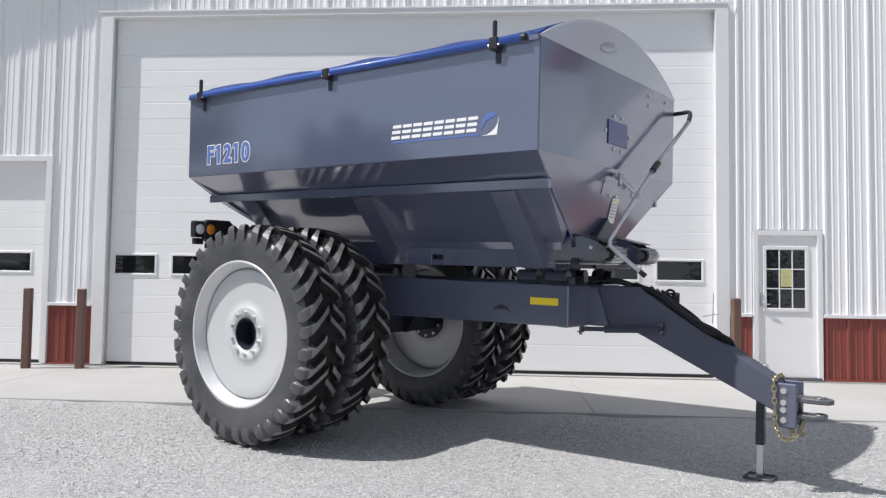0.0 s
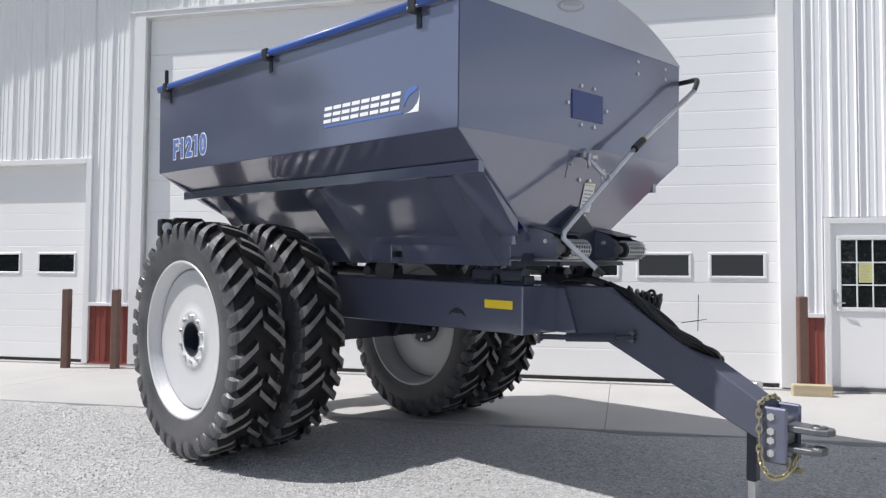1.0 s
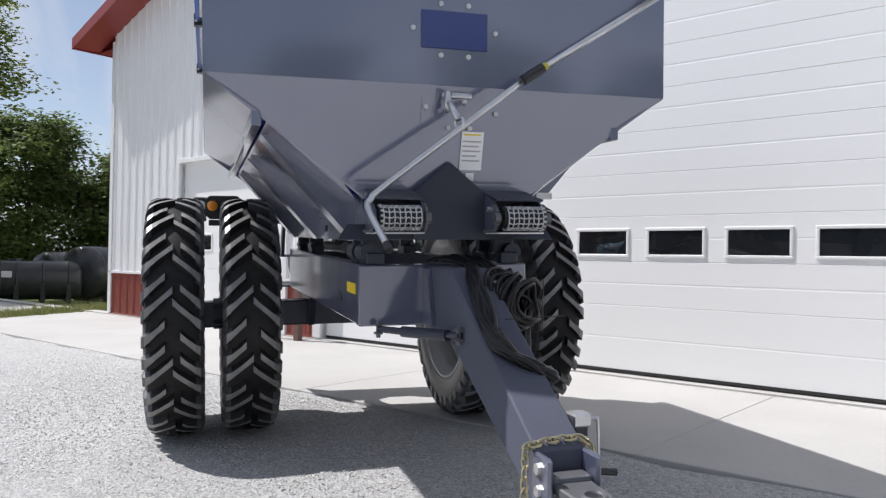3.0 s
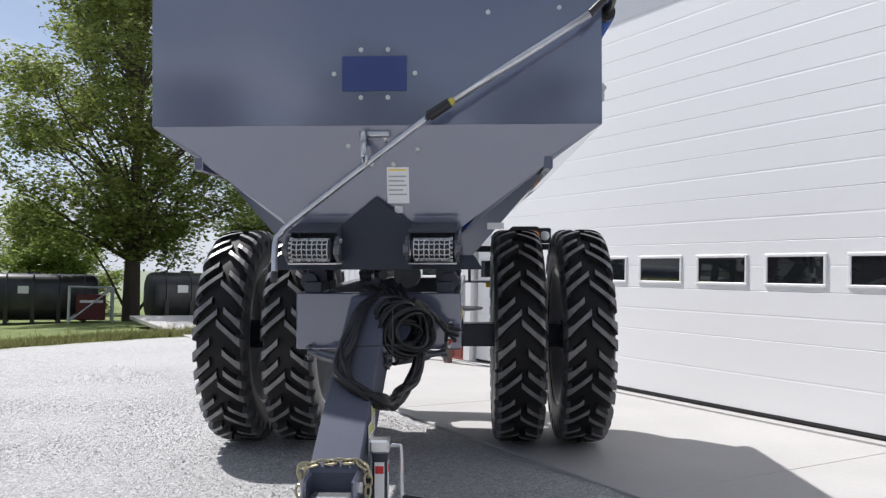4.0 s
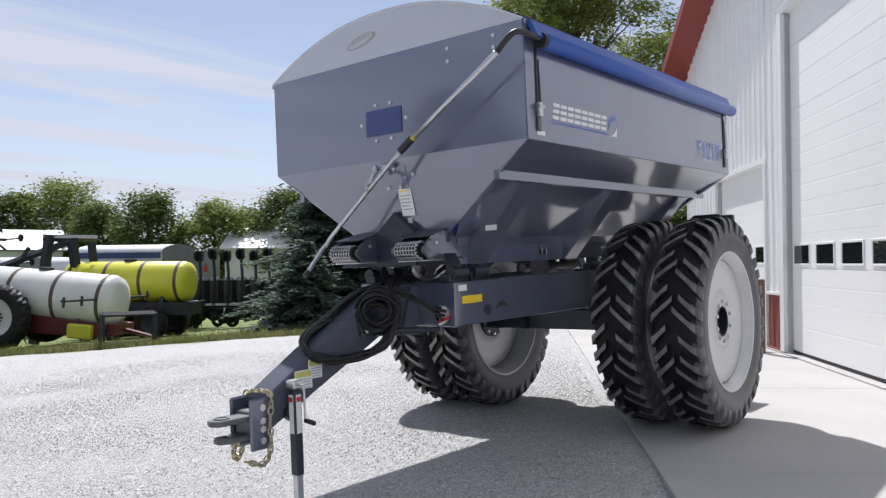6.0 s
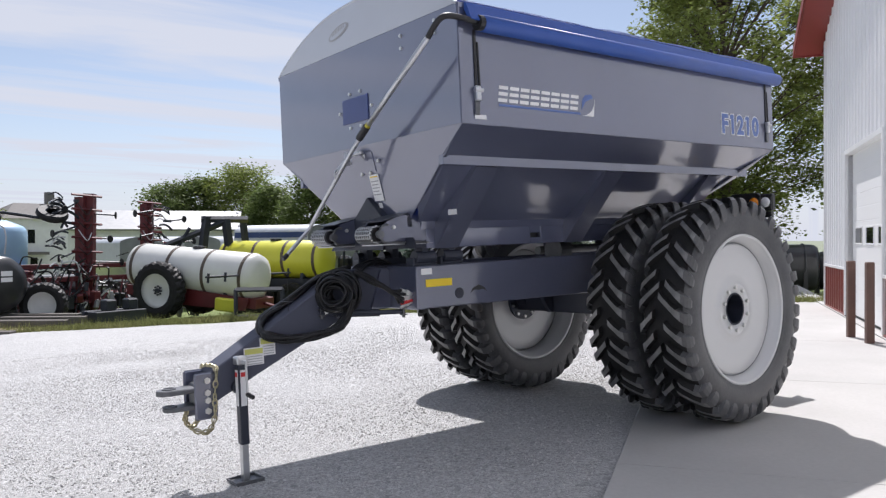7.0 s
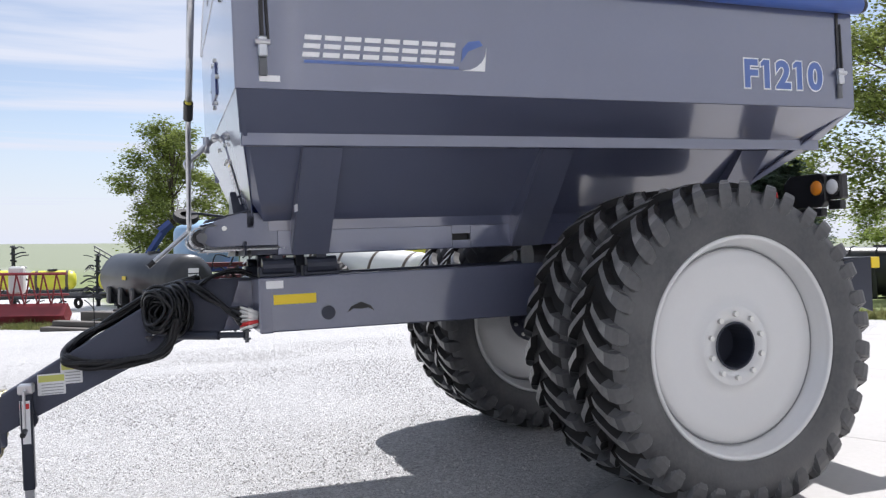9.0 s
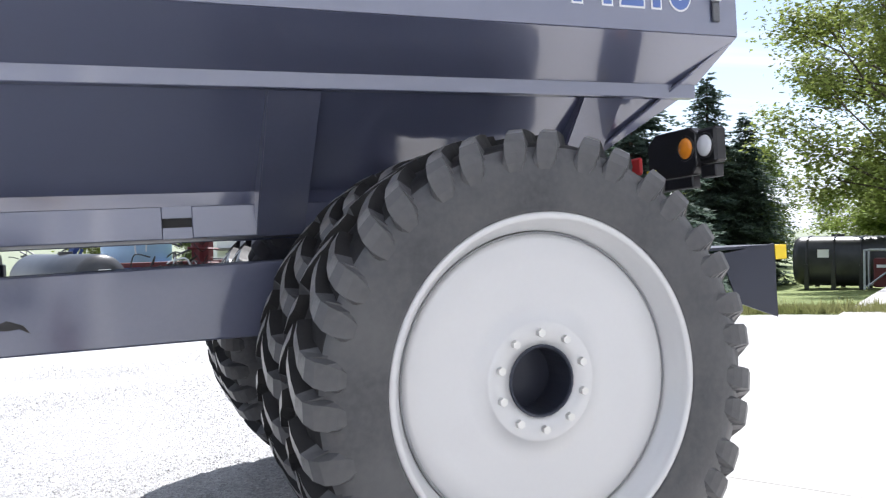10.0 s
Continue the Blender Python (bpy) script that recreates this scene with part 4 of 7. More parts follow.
bm = B(); tube(bm, smooth_line([(0.367, 0.31, 2.315), (0.36, -0.38, 1.79), (0.36, -0.48, 1.70), (0.40, -0.5, 1.65), (0.60, -0.455, 1.48)], 6), 0.016, 12)
smooth(part("lower_tube", bm, M["steel"], crank))
bm = B(); rod(bm, (0.59, -0.457, 1.488), (0.63, -0.45, 1.455), 0.019, 10); part("tip", bm, M["black"], crank)
# holder on the front slope
bm = B(); box(bm, 0.185, 0.225, -0.075, 0.085, 2.232, 2.262, 0.004); rod(bm, (0.205, -0.06, 2.25), (0.36, -0.035, 2.105), 0.017, 8); rod(bm, (0.25, -0.055, 2.16), (0.25, -0.055, 2.26), 0.02, 10); rod(bm, (0.19, 0.06, 2.25), (0.14, 0.06, 2.20), 0.014, 8)
holder = smooth(part("crank_holder", bm, M["steel"], spreader, "bent steel crank holder"))
bm = B(); tube(bm, [(0.362 + 0.026 * math.cos(a), -0.03 + 0.012 * math.cos(a), 2.085 + 0.03 * math.sin(a)) for a in (2 * math.pi * k / 16 for k in range(16))], 0.008, 6, True); part("clip_ring", bm, M["steel"], holder)
bm = B(); plate(bm, [(slope_x(z) - 0.004, y, z) for y, z in ((-0.17, 2.245), (0.17, 2.245), (0.17, 2.095), (-0.17, 2.095))], 0.006); part("mounting_plate", bm, slate, holder)

# decals
def decal_box(x0, x1, z0, z1, s, mat, name, off=0.009, skew=0.0):
    bm = B()
    y = s * (HW + off)
    plate(bm, [(x0, y, z0), (x1, y, z0), (x1 - s * skew, y, z1), (x0 - s * skew, y, z1)], 0.002)
    return part(name, bm, mat, spreader)


for s in (1, -1):
    turn = 180 if s > 0 else 0
    x_at = -2.852 if s > 0 else -3.46
    m = pose(x_at, s * (HW + 0.0075), 2.415, 90, 0, turn)
    rim_ = words("model_number", "F1210", 0.232, M["white_decal"], spreader, m, 0.001, 1.12, bold=0.0175)
    rim_["label"] = "blue model number outlined in white"
    fill_ = words("model_number_fill", "F1210", 0.232, M["blue_decal"], spreader, pose(x_at, s * (HW + 0.0095), 2.415, 90, 0, turn), 0.001, 1.12, bold=0.009)
    # the slanted flag at the head of each figure one
    u0, v1 = min(v.co.x for v in rim_.data.vertices), max(v.co.y for v in rim_.data.vertices) - 0.004
    for u in (u0 + 0.151, u0 + 0.408):
        for ob_, mat_, q in ((rim_, M["white_decal"], 0.0), (fill_, M["blue_decal"], 0.008)):
            bm = B(); bm.faces.new([bm.verts.new((a, b, 0.0014)) for a, b in ((u + 0.014, v1 - q), (u + 0.004, v1 - q), (u - 0.026 + q, v1 - 0.022 - q * 0.6), (u - 0.026 + q, v1 - 0.06 + q), (u + 0.014, v1 - 0.046 + q))])
            part("figure_flag", bm, mat_, ob_)
    # maker's mark as plain upright bars, a leaf and an underline
    x0 = -0.13 if s > 0 else -1.14
    d = -1 if s > 0 else 1
    y = s * (HW + 0.008)
    for k in range(8):
        # a slanted block of three plain bars
        a = x0 + d * (0.012 + k * 0.102)
        bm = B()
        for z0 in (0.0, 0.043, 0.086):
            q = [(0.0, z0), (0.084, z0), (0.084, z0 + 0.024), (0.0, z0 + 0.024)]
            plate(bm, [(a + d * (px + 0.16 * pz), y, 2.465 + pz) for px, pz in q], 0.002)
        part("mark_block", bm, M["white_decal"], spreader)
    bm = B(); plate(bm, [(x0 + d * 0.02, y, 2.435), (x0 + d * 0.84, y, 2.435), (x0 + d * 0.84, y, 2.45), (x0 + d * 0.02, y, 2.45)], 0.002)
    part("mark_underline", bm, M["blue_decal"], spreader)
    bm = B()
    leafpts = [(0.86, 2.43), (0.99, 2.43), (1.005, 2.56)] + [(0.86 + 0.145 * math.sin(a), 2.43 + 0.13 * (1 - math.cos(a)) + 0.0) for a in (1.2, 0.9, 0.6, 0.3)]
    plate(bm, [(x0 + d * px, y, pz) for px, pz in leafpts], 0.002)
    part("mark_leaf", bm, M["white_decal"], spreader)
    bm = B(); plate(bm, [(x0 + d * px, y, pz) for px, pz in [(0.855, 2.475), (0.90, 2.535), (0.985, 2.57), (0.965, 2.595), (0.90, 2.585), (0.865, 2.545)]], 0.002)
    part("mark_leaf_tip", bm, M["blue_decal"], spreader)
# small print on the cap and the slope
bm = B(); plate(bm, [(FX + 0.013, -0.2 + 0.15 * math.cos(a), 3.235 + 0.045 * math.sin(a) + 0.03 * math.cos(a)) for a in (2 * math.pi * k / 20 for k in range(20))], 0.002)
badge = part("badge", bm, M["ink"], spreader, "small grey oval badge")
bm = B(); plate(bm, [(FX + 0.0155, -0.2 + 0.125 * math.cos(a), 3.235 + 0.03 * math.sin(a) + 0.03 * math.cos(a)) for a in (2 * math.pi * k / 20 for k in range(20))], 0.002)
part("badge_ground", bm, M["cap"], badge)
bm = B()
for k in range(8):
    y = -0.29 + k * 0.024
    plate(bm, [(FX + 0.017, y, 3.215 + k * 0.005), (FX + 0.017, y + 0.014, 3.217 + k * 0.005), (FX + 0.017, y + 0.016, 3.247 + k * 0.005), (FX + 0.017, y + 0.002, 3.245 + k * 0.005)], 0.001)
part("badge_print", bm, M["ink"], badge)


bm = B(); plate(bm, [(slope_x(z), y, z) for y, z in ((0.06, 2.075), (0.185, 2.075), (0.185, 1.875), (0.06, 1.875))], 0.002)
sticker = part("warning_sticker", bm, M["white_decal"], spreader, "white warning sticker with fine print")
for z, w, mm in ((2.055, 0.10, "yellow"), (2.02, 0.10, "ink"), (1.995, 0.09, "ink"), (1.97, 0.1, "ink"), (1.945, 0.08, "ink"), (1.92, 0.1, "ink")):
    bm = B(); plate(bm, [(slope_x(z) + 0.002, 0.07, z), (slope_x(z) + 0.002, 0.07 + w, z), (slope_x(z + 0.008) + 0.002, 0.07 + w, z + 0.008), (slope_x(z + 0.008) + 0.002, 0.07, z + 0.008)], 0.001)
    part("print_line", bm, M[mm], sticker)
bm = B(); plate(bm, [(slope_x(z), y, z) for y, z in ((0.1, 1.86), (0.145, 1.86), (0.145, 1.82), (0.1, 1.82))], 0.002); part("small_sticker", bm, M["white_decal"], spreader)
bm = B(); box(bm, -0.03, 0.07, HW + 0.007, HW + 0.01, 2.335, 2.365); part("small_sticker", bm, M["white_decal"], spreader)

# conveyor heads at the front
RLX, RLZ = 0.325, 1.61
for yc in (-0.325, 0.325):
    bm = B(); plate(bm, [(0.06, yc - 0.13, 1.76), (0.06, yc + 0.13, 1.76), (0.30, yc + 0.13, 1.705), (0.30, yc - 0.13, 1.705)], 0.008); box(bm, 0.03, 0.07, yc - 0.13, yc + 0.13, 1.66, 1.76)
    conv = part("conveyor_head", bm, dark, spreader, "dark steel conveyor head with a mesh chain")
    for dy in (-0.125, 0.125):
        bm = B(); prism(bm, [(-0.1, 1.745), (0.12, 1.745), (0.25, 1.705), (0.302, 1.662), (0.318, 1.615), (0.31, 1.575), (0.285, 1.556), (-0.1, 1.556)], 1, yc + dy - 0.005, yc + dy + 0.005)
        part("side_plate", bm, M["slate_rough"], conv)
        e = math.copysign(1, dy)
        bm = B(); rod(bm, (RLX, yc + dy, RLZ), (RLX, yc + dy + e * 0.03, RLZ), 0.03, 12); part("bearing", bm, M["cast"], conv)
        bm = B(); rod(bm, (0.20, yc + dy, 1.66), (0.20, yc + dy + e * 0.02, 1.66), 0.014, 8); part("bearing_bolt", bm, M["zinc"], conv)
    bm = B(); rod(bm, (RLX, yc - 0.11, RLZ), (RLX, yc + 0.11, RLZ), 0.05, 18); part("roller", bm, M["black"], conv)
    bm = B()
    nb = 13
    for k in range(nb):
        a = 2 * math.pi * k / nb
        pts = []
        for q in range(21):
            y = yc - 0.095 + 0.19 * q / 20
            w = a + 0.05 * (1 if q % 2 else -1)
            pts.append((RLX + 0.060 * math.cos(w), y, RLZ + 0.060 * math.sin(w)))
        tube(bm, pts, 0.0035, 4)
    for k in range(8):
        y = yc - 0.095 + 0.19 * k / 7
        tube(bm, [(RLX + 0.062 * math.cos(a), y, RLZ + 0.062 * math.sin(a)) for a in (2 * math.pi * q / 22 for q in range(22))], 0.0035, 4, True)
    part("mesh_chain", bm, M["steel"], conv, "bright steel mesh chain")
    bm = B()
    for k in range(22):
        rod(bm, (RLX - 0.02 - k * 0.022, yc - 0.13, 1.536), (RLX - 0.02 - k * 0.022, yc + 0.13, 1.536), 0.0065, 5)
    for k in (-0.12, 0.12):
        rod(bm, (RLX - 0.02, yc + k, 1.536), (RLX - 0.5, yc + k, 1.536), 0.005, 5)
    for y in (yc + math.copysign(0.105, yc),):
        for k in range(9):
            a = -math.pi / 2 + math.pi * 1.1 * k / 8
            rod(bm, (RLX + 0.062 * math.cos(a), y - 0.006, RLZ + 0.062 * math.sin(a)), (RLX + 0.062 * math.cos(a), y + 0.006, RLZ + 0.062 * math.sin(a)), 0.006, 6)
    part("lower_chain", bm, M["steel"], conv)
for yc in (-0.325, 0.325):
    for e in (-1, 1):
        y = yc + e * 0.137
        path = [(0.262 + 0.064 * math.cos(a), 1.614 + 0.066 * math.sin(a)) for a in (radians(100 - 190 * k / 16) for k in range(17))]
        path += [(0.262 - 0.0235 * k, 1.548 - 0.0004 * k) for k in range(1, 17)]
        bm = B()
        for k, ((xa, za), (xb, zb)) in enumerate(zip(path, path[1:])):
            rod(bm, (xa, y - 0.007, za), (xa, y + 0.007, za), 0.0085, 6)
            w = 0.003 if k % 2 else 0.006
            for q in (-w, w):
                rod(bm, (xa, y + q, za), (xb, y + q, zb), 0.0045, 4)
        part("drive_chain", bm, M["cast"], spreader, "steel roller chain round a conveyor nose")
bm = B(); plate(bm, [(0.10, -0.60, 1.50), (0.10, 0.60, 1.50), (0.09, 0.55, 1.58), (0.09, -0.55, 1.58)], 0.01); part("front_sill", bm, dark, spreader)
bm = B(); plate(bm, [(-0.178, 0.63, 1.735), (-0.178, 0.73, 1.735), (-0.178, 0.73, 1.775), (-0.178, 0.63, 1.775)], 0.002); part("small_sticker", bm, M["white_decal"], spreader)

# main frame
for s in (1, -1):
    bm = B()
    prism(bm, [(-3.45, 1.385), (0.02, 1.365), (0.02, 1.045), (-3.45, 1.02)], 1, s * 0.475 - s * 0.10, s * 0.475)
    bmesh.ops.bevel(bm, geom=bm.edges[:], offset=0.008, segments=1, affect="EDGES")
    beam = part("frame_beam", bm, M["slate_rough"], spreader)
    bm = B(); box(bm, -0.31, -0.06, s * 0.476, s * 0.479, 1.205, 1.262); part("reflector", bm, M["yellow"], beam, "yellow reflective tape")
    bm = B(); prism(bm, [(-0.665, 1.132), (-0.64, 1.168), (-0.58, 1.192), (-0.52, 1.168), (-0.495, 1.132), (-0.535, 1.155), (-0.58, 1.15), (-0.625, 1.155)], 1, s * 0.475, s * 0.478); part("cut_out", bm, M["black"], beam)
    if s > 0:
        bm = B(); box(bm, -0.12, -0.02, s * 0.476, s * 0.479, 1.30, 1.345); part("label_plate", bm, M["white_decal"], beam)
        bm = B(); rod(bm, (-0.38, s * 0.475, 1.14), (-0.38, s * 0.482, 1.14), 0.042, 20); part("hole_cover", bm, dark, beam)
bm = B(); box(bm, -0.06, 0.024, -0.476, 0.476, 1.04, 1.366, 0.008); part("front_crossmember", bm, M["slate_rough"], spreader)
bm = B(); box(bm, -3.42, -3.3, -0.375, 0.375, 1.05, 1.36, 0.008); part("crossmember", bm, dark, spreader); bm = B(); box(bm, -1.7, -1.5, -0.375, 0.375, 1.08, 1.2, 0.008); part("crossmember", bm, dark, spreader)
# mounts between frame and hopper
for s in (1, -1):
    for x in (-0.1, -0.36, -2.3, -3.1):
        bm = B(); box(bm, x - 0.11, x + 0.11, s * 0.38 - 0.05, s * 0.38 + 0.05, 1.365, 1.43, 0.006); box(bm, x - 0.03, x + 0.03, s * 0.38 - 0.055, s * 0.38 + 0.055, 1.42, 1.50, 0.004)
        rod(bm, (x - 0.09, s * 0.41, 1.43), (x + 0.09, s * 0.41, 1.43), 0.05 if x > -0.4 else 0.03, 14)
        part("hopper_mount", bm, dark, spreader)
bm = B(); rod(bm, (-1.95, -0.2, 1.42), (-3.0, -0.2, 1.42), 0.04, 12); part("drive_shaft", bm, M["cast"], spreader)
bm = B(); rod(bm, (-1.95, 0, 1.42), (-2.1, 0, 1.42), 0.11, 20); part("gearbox", bm, M["cast"], spreader)

# tongue
bm = B(); prism(bm, [(0.02, 1.362), (0.41, 1.362), (1.46, 0.745), (1.46, 0.53), (0.36, 1.04), (0.02, 1.04)], 1, -0.10, 0.10)
bmesh.ops.bevel(bm, geom=bm.edges[:], offset=0.008, segments=1, affect="EDGES")
tongue = part("tongue", bm, M["slate_tongue"], spreader)
for y in (-0.125, 0.095):
    bm = B(); prism(bm, [(0.0, 1.345), (0.10, 1.345), (0.2, 1.05), (0.0, 1.05)], 1, y, y + 0.03); part("gusset", bm, M["slate_rough"], tongue)
zc = lambda x: 1.362 - (x - 0.41) * 0.588
for x0, x1, up, tall, bar in ((1.0, 1.115, -0.045, 0.125, "white_decal"), (1.09, 1.235, -0.105, 0.12, "yellow_pale")):
    y = 0.1025 + (0.0025 if x0 > 1.05 else 0)
    bm = B(); plate(bm, [(x0, y, zc(1.07) + up), (x1, y, zc(1.07) + up), (x1, y, zc(1.07) + up - tall), (x0, y, zc(1.07) + up - tall)], 0.002); st = part("tongue_sticker", bm, M["white_decal"], tongue, "white warning sticker")
    bm = B(); plate(bm, [(x0 + 0.006, y + 0.0015, zc(1.07) + up - 0.008), (x1 - 0.006, y + 0.0015, zc(1.07) + up - 0.008), (x1 - 0.006, y + 0.0015, zc(1.07) + up - 0.045), (x0 + 0.006, y + 0.0015, zc(1.07) + up - 0.045)], 0.001); part("caution_bar", bm, M["yellow_pale"], st)
    for q in range(4):
        bm = B(); plate(bm, [(x0 + 0.012, y + 0.0015, zc(1.07) + up - 0.058 - 0.017 * q), (x1 - 0.02, y + 0.0015, zc(1.07) + up - 0.058 - 0.017 * q), (x1 - 0.02, y + 0.0015, zc(1.07) + up - 0.063 - 0.017 * q), (x0 + 0.012, y + 0.0015, zc(1.07) + up - 0.063 - 0.017 * q)], 0.001); part("print_line", bm, M["ink"], st)
# stay rods between frame and tongue
for s in (-1, 1):
    bm = B(); rod(bm, (0.10, s * 0.38, 1.035), (0.27, s * 0.27, 1.035), 0.018, 10); rod(bm, (0.24, s * 0.29, 1.035), (0.52, s * 0.14, 1.045), 0.028, 12); rod(bm, (0.5, s * 0.15, 1.045), (0.64, s * 0.12, 1.06), 0.014, 10)
    stay = part("stay_rod", bm, dark, spreader)
    for p in ((0.09, s * 0.385, 1.035), (0.63, s * 0.12, 1.06)):
        bm = B(); rod(bm, (p[0], p[1], p[2] - 0.045), (p[0], p[1], p[2] + 0.04), 0.012, 8); box(bm, p[0] - 0.022, p[0] + 0.022, p[1] - 0.02, p[1] + 0.02, p[2] + 0.018, p[2] + 0.028, 0.002); box(bm, p[0] - 0.022, p[0] + 0.022, p[1] - 0.02, p[1] + 0.02, p[2] - 0.028, p[2] - 0.018, 0.002); part("pin", bm, M["cast"], stay)

# hitch plates, clevis, bolts
hitch = None
for y in (-0.105, 0.085):
    bm = B(); box(bm, 1.43, 1.585, y, y + 0.02, 0.435, 0.745, 0.012)
    hp = part("hitch_plate", bm, M["slate_rough"], tongue)
    for z in (0.69, 0.61, 0.56, 0.49):
        bm = B(); yy = y - 0.012 if y < 0 else y + 0.02; rod(bm, (1.50, yy, z), (1.50, yy + 0.012, z), 0.022, 6); part("hitch_bolt", bm, M["zinc"], hp)
bm = B()
prism(bm, [(1.50, -0.085), (1.50, 0.085), (1.60, 0.075), (1.72, 0.07), (1.78, 0.05), (1.80, 0.0), (1.78, -0.05), (1.72, -0.07), (1.60, -0.075)], 2, 0.615, 0.65)
prism(bm, [(1.50, -0.085), (1.50, 0.085), (1.60, 0.07), (1.70, 0.065), (1.75, 0.04), (1.76, 0.0), (1.75, -0.04), (1.70, -0.065), (1.60, -0.07)], 2, 0.505, 0.535)
box(bm, 1.47, 1.56, -0.085, 0.085, 0.5, 0.67, 0.01)
bmesh.ops.bevel(bm, geom=bm.edges[:], offset=0.006, segments=1, affect="EDGES")
clevis = part("clevis", bm, M["cast"], tongue, "cast grey clevis hitch")
for z in (0.651, 0.536):
    bm = B(); rod(bm, (1.715, 0, z), (1.715, 0, z + 0.002), 0.032, 20); part("eye_hole", bm, M["black"], clevis)
    bm = B(); tube(bm, [(1.715 + 0.038 * math.cos(a), 0.038 * math.sin(a), z) for a in (2 * math.pi * k / 20 for k in range(20))], 0.009, 6, True); part("eye_rim", bm, M["cast"], clevis)
# safety chain: one link after another
line = smooth_line([(1.44, -0.13, 0.75), (1.45, -0.14, 0.6), (1.455, -0.14, 0.46), (1.50, -0.13, 0.37), (1.56, -0.09, 0.37), (1.60, -0.05, 0.44), (1.60, 0.0, 0.5)], 4)
line2 = smooth_line([(1.44, -0.13, 0.755), (1.43, 0.0, 0.77), (1.44, 0.12, 0.755), (1.46, 0.13, 0.6), (1.47, 0.14, 0.45), (1.52, 0.13, 0.36), (1.60, 0.08, 0.38)], 4)
chain = new("safety_chain"); chain.parent = spreader; chain["label"] = "gold safety chain"
link_bm = B(); tube(link_bm, [(0.026 * math.cos(a), 0, 0.015 * math.sin(a)) for a in (2 * math.pi * k / 12 for k in range(12))], 0.0055, 5, True)
first = None
for ln in (line, line2):
    for i in range(len(ln) - 1):
        p, q = ln[i], ln[i + 1]
        cnt = max(1, round((q - p).length / 0.034))
        for k in range(cnt):
            c = p.lerp(q, (k + 0.5) / cnt)
            m = Matrix.Translation(c) @ (q - p).to_track_quat("X", "Z").to_matrix().to_4x4() @ pose(0, 0, 0, 90 * ((i * cnt + k) % 2) + 20, 0, 0)
            if first is None:
                first = part("link", link_bm, M["gold"], chain, m=m).data
            else:
                share("link", first, chain, m)

# parking jack
bm = B(); box(bm, 1.255, 1.315, 0.13, 0.19, 0.24, 0.80, 0.006); jack = part("parking_jack", bm, dark, spreader, "dark parking jack with steel inner leg")
bm = B(); box(bm, 1.262, 1.308, 0.137, 0.183, 0.0, 0.26, 0.003); part("inner_leg", bm, M["steel"], jack)
bm = B(); box(bm, 1.185, 1.385, 0.075, 0.245, -0.012, 0.0, 0.003)
for q in ((1.185, 1.385, 0.075, 0.083), (1.185, 1.385, 0.237, 0.245), (1.185, 1.193, 0.083, 0.237), (1.377, 1.385, 0.083, 0.237)):
    box(bm, *q, 0.0, 0.014, 0.002)
part("foot", bm, M["cast"], jack)
bm = B(); box(bm, 1.245, 1.325, 0.12, 0.20, 0.775, 0.83, 0.008); part("gear_head", bm, M["steel"], jack)
bm = B(); tube(bm, smooth_line([(1.285, 0.20, 0.80), (1.285, 0.235, 0.80), (1.285, 0.245, 0.78), (1.285, 0.25, 0.60), (1.285, 0.255, 0.585)], 4), 0.008, 8); part("crank_arm", bm, M["steel"], jack)
bm = B(); rod(bm, (1.285, 0.25, 0.585), (1.285, 0.33, 0.575), 0.015, 10); part("crank_grip", bm, M["black"], jack)
bm = B(); box(bm, 1.317, 1.319, 0.14, 0.18, 0.5, 0.74); stj = part("jack_sticker", bm, M["white_decal"], jack)
bm = B(); box(bm, 1.3195, 1.321, 0.143, 0.177, 0.695, 0.725); part("sticker_mark", bm, M["red"], stj)
bm = B(); box(bm, 1.265, 1.305, 0.191, 0.193, 0.5, 0.74); stj = part("jack_sticker", bm, M["white_decal"], jack)
bm = B(); box(bm, 1.268, 1.302, 0.1935, 0.195, 0.695, 0.725); part("sticker_mark", bm, M["red"], stj)
bm = B(); rod(bm, (1.285, 0.10, 0.62), (1.285, 0.135, 0.62), 0.05, 16); part("pivot_tube", bm, dark, jack)

# coiled hydraulic hoses over the tongue
hoses = new("hose_bundle"); hoses.parent = spreader; hoses["label"] = "coiled black hydraulic hoses"
rnd = random.Random(7)
for k in range(15):
    # slack loops laid over the tongue, hanging down its left side
    o = lambda s=0.022: rnd.uniform(-s, s)
    pts = [(0.34 + o(), 0.04 + o(), 1.37 + o()), (0.56 + o(), -0.02 + o(), 1.315 + o(0.012)), (0.80 + o(), -0.05 + o(0.03), 1.165 + o(0.012)), (0.99 + o(), -0.05 + o(0.03), 1.06 + o(0.012)), (1.08 + o(), 0.04 + o(), 0.99 + o(0.012)), (1.07 + o(), 0.14 + o(), 0.94 + o()), (0.94 + o(), 0.17 + o(), 0.905 + o()), (0.72 + o(), 0.19 + o(), 0.91 + o()), (0.55 + o(), 0.25 + o(), 0.97 + o()), (0.46 + o(), 0.29 + o(), 1.14 + o())]
    bm = B(); tube(bm, smooth_line(pts, 6), 0.0145, 7); smooth(part("hose", bm, M["hose"], hoses))
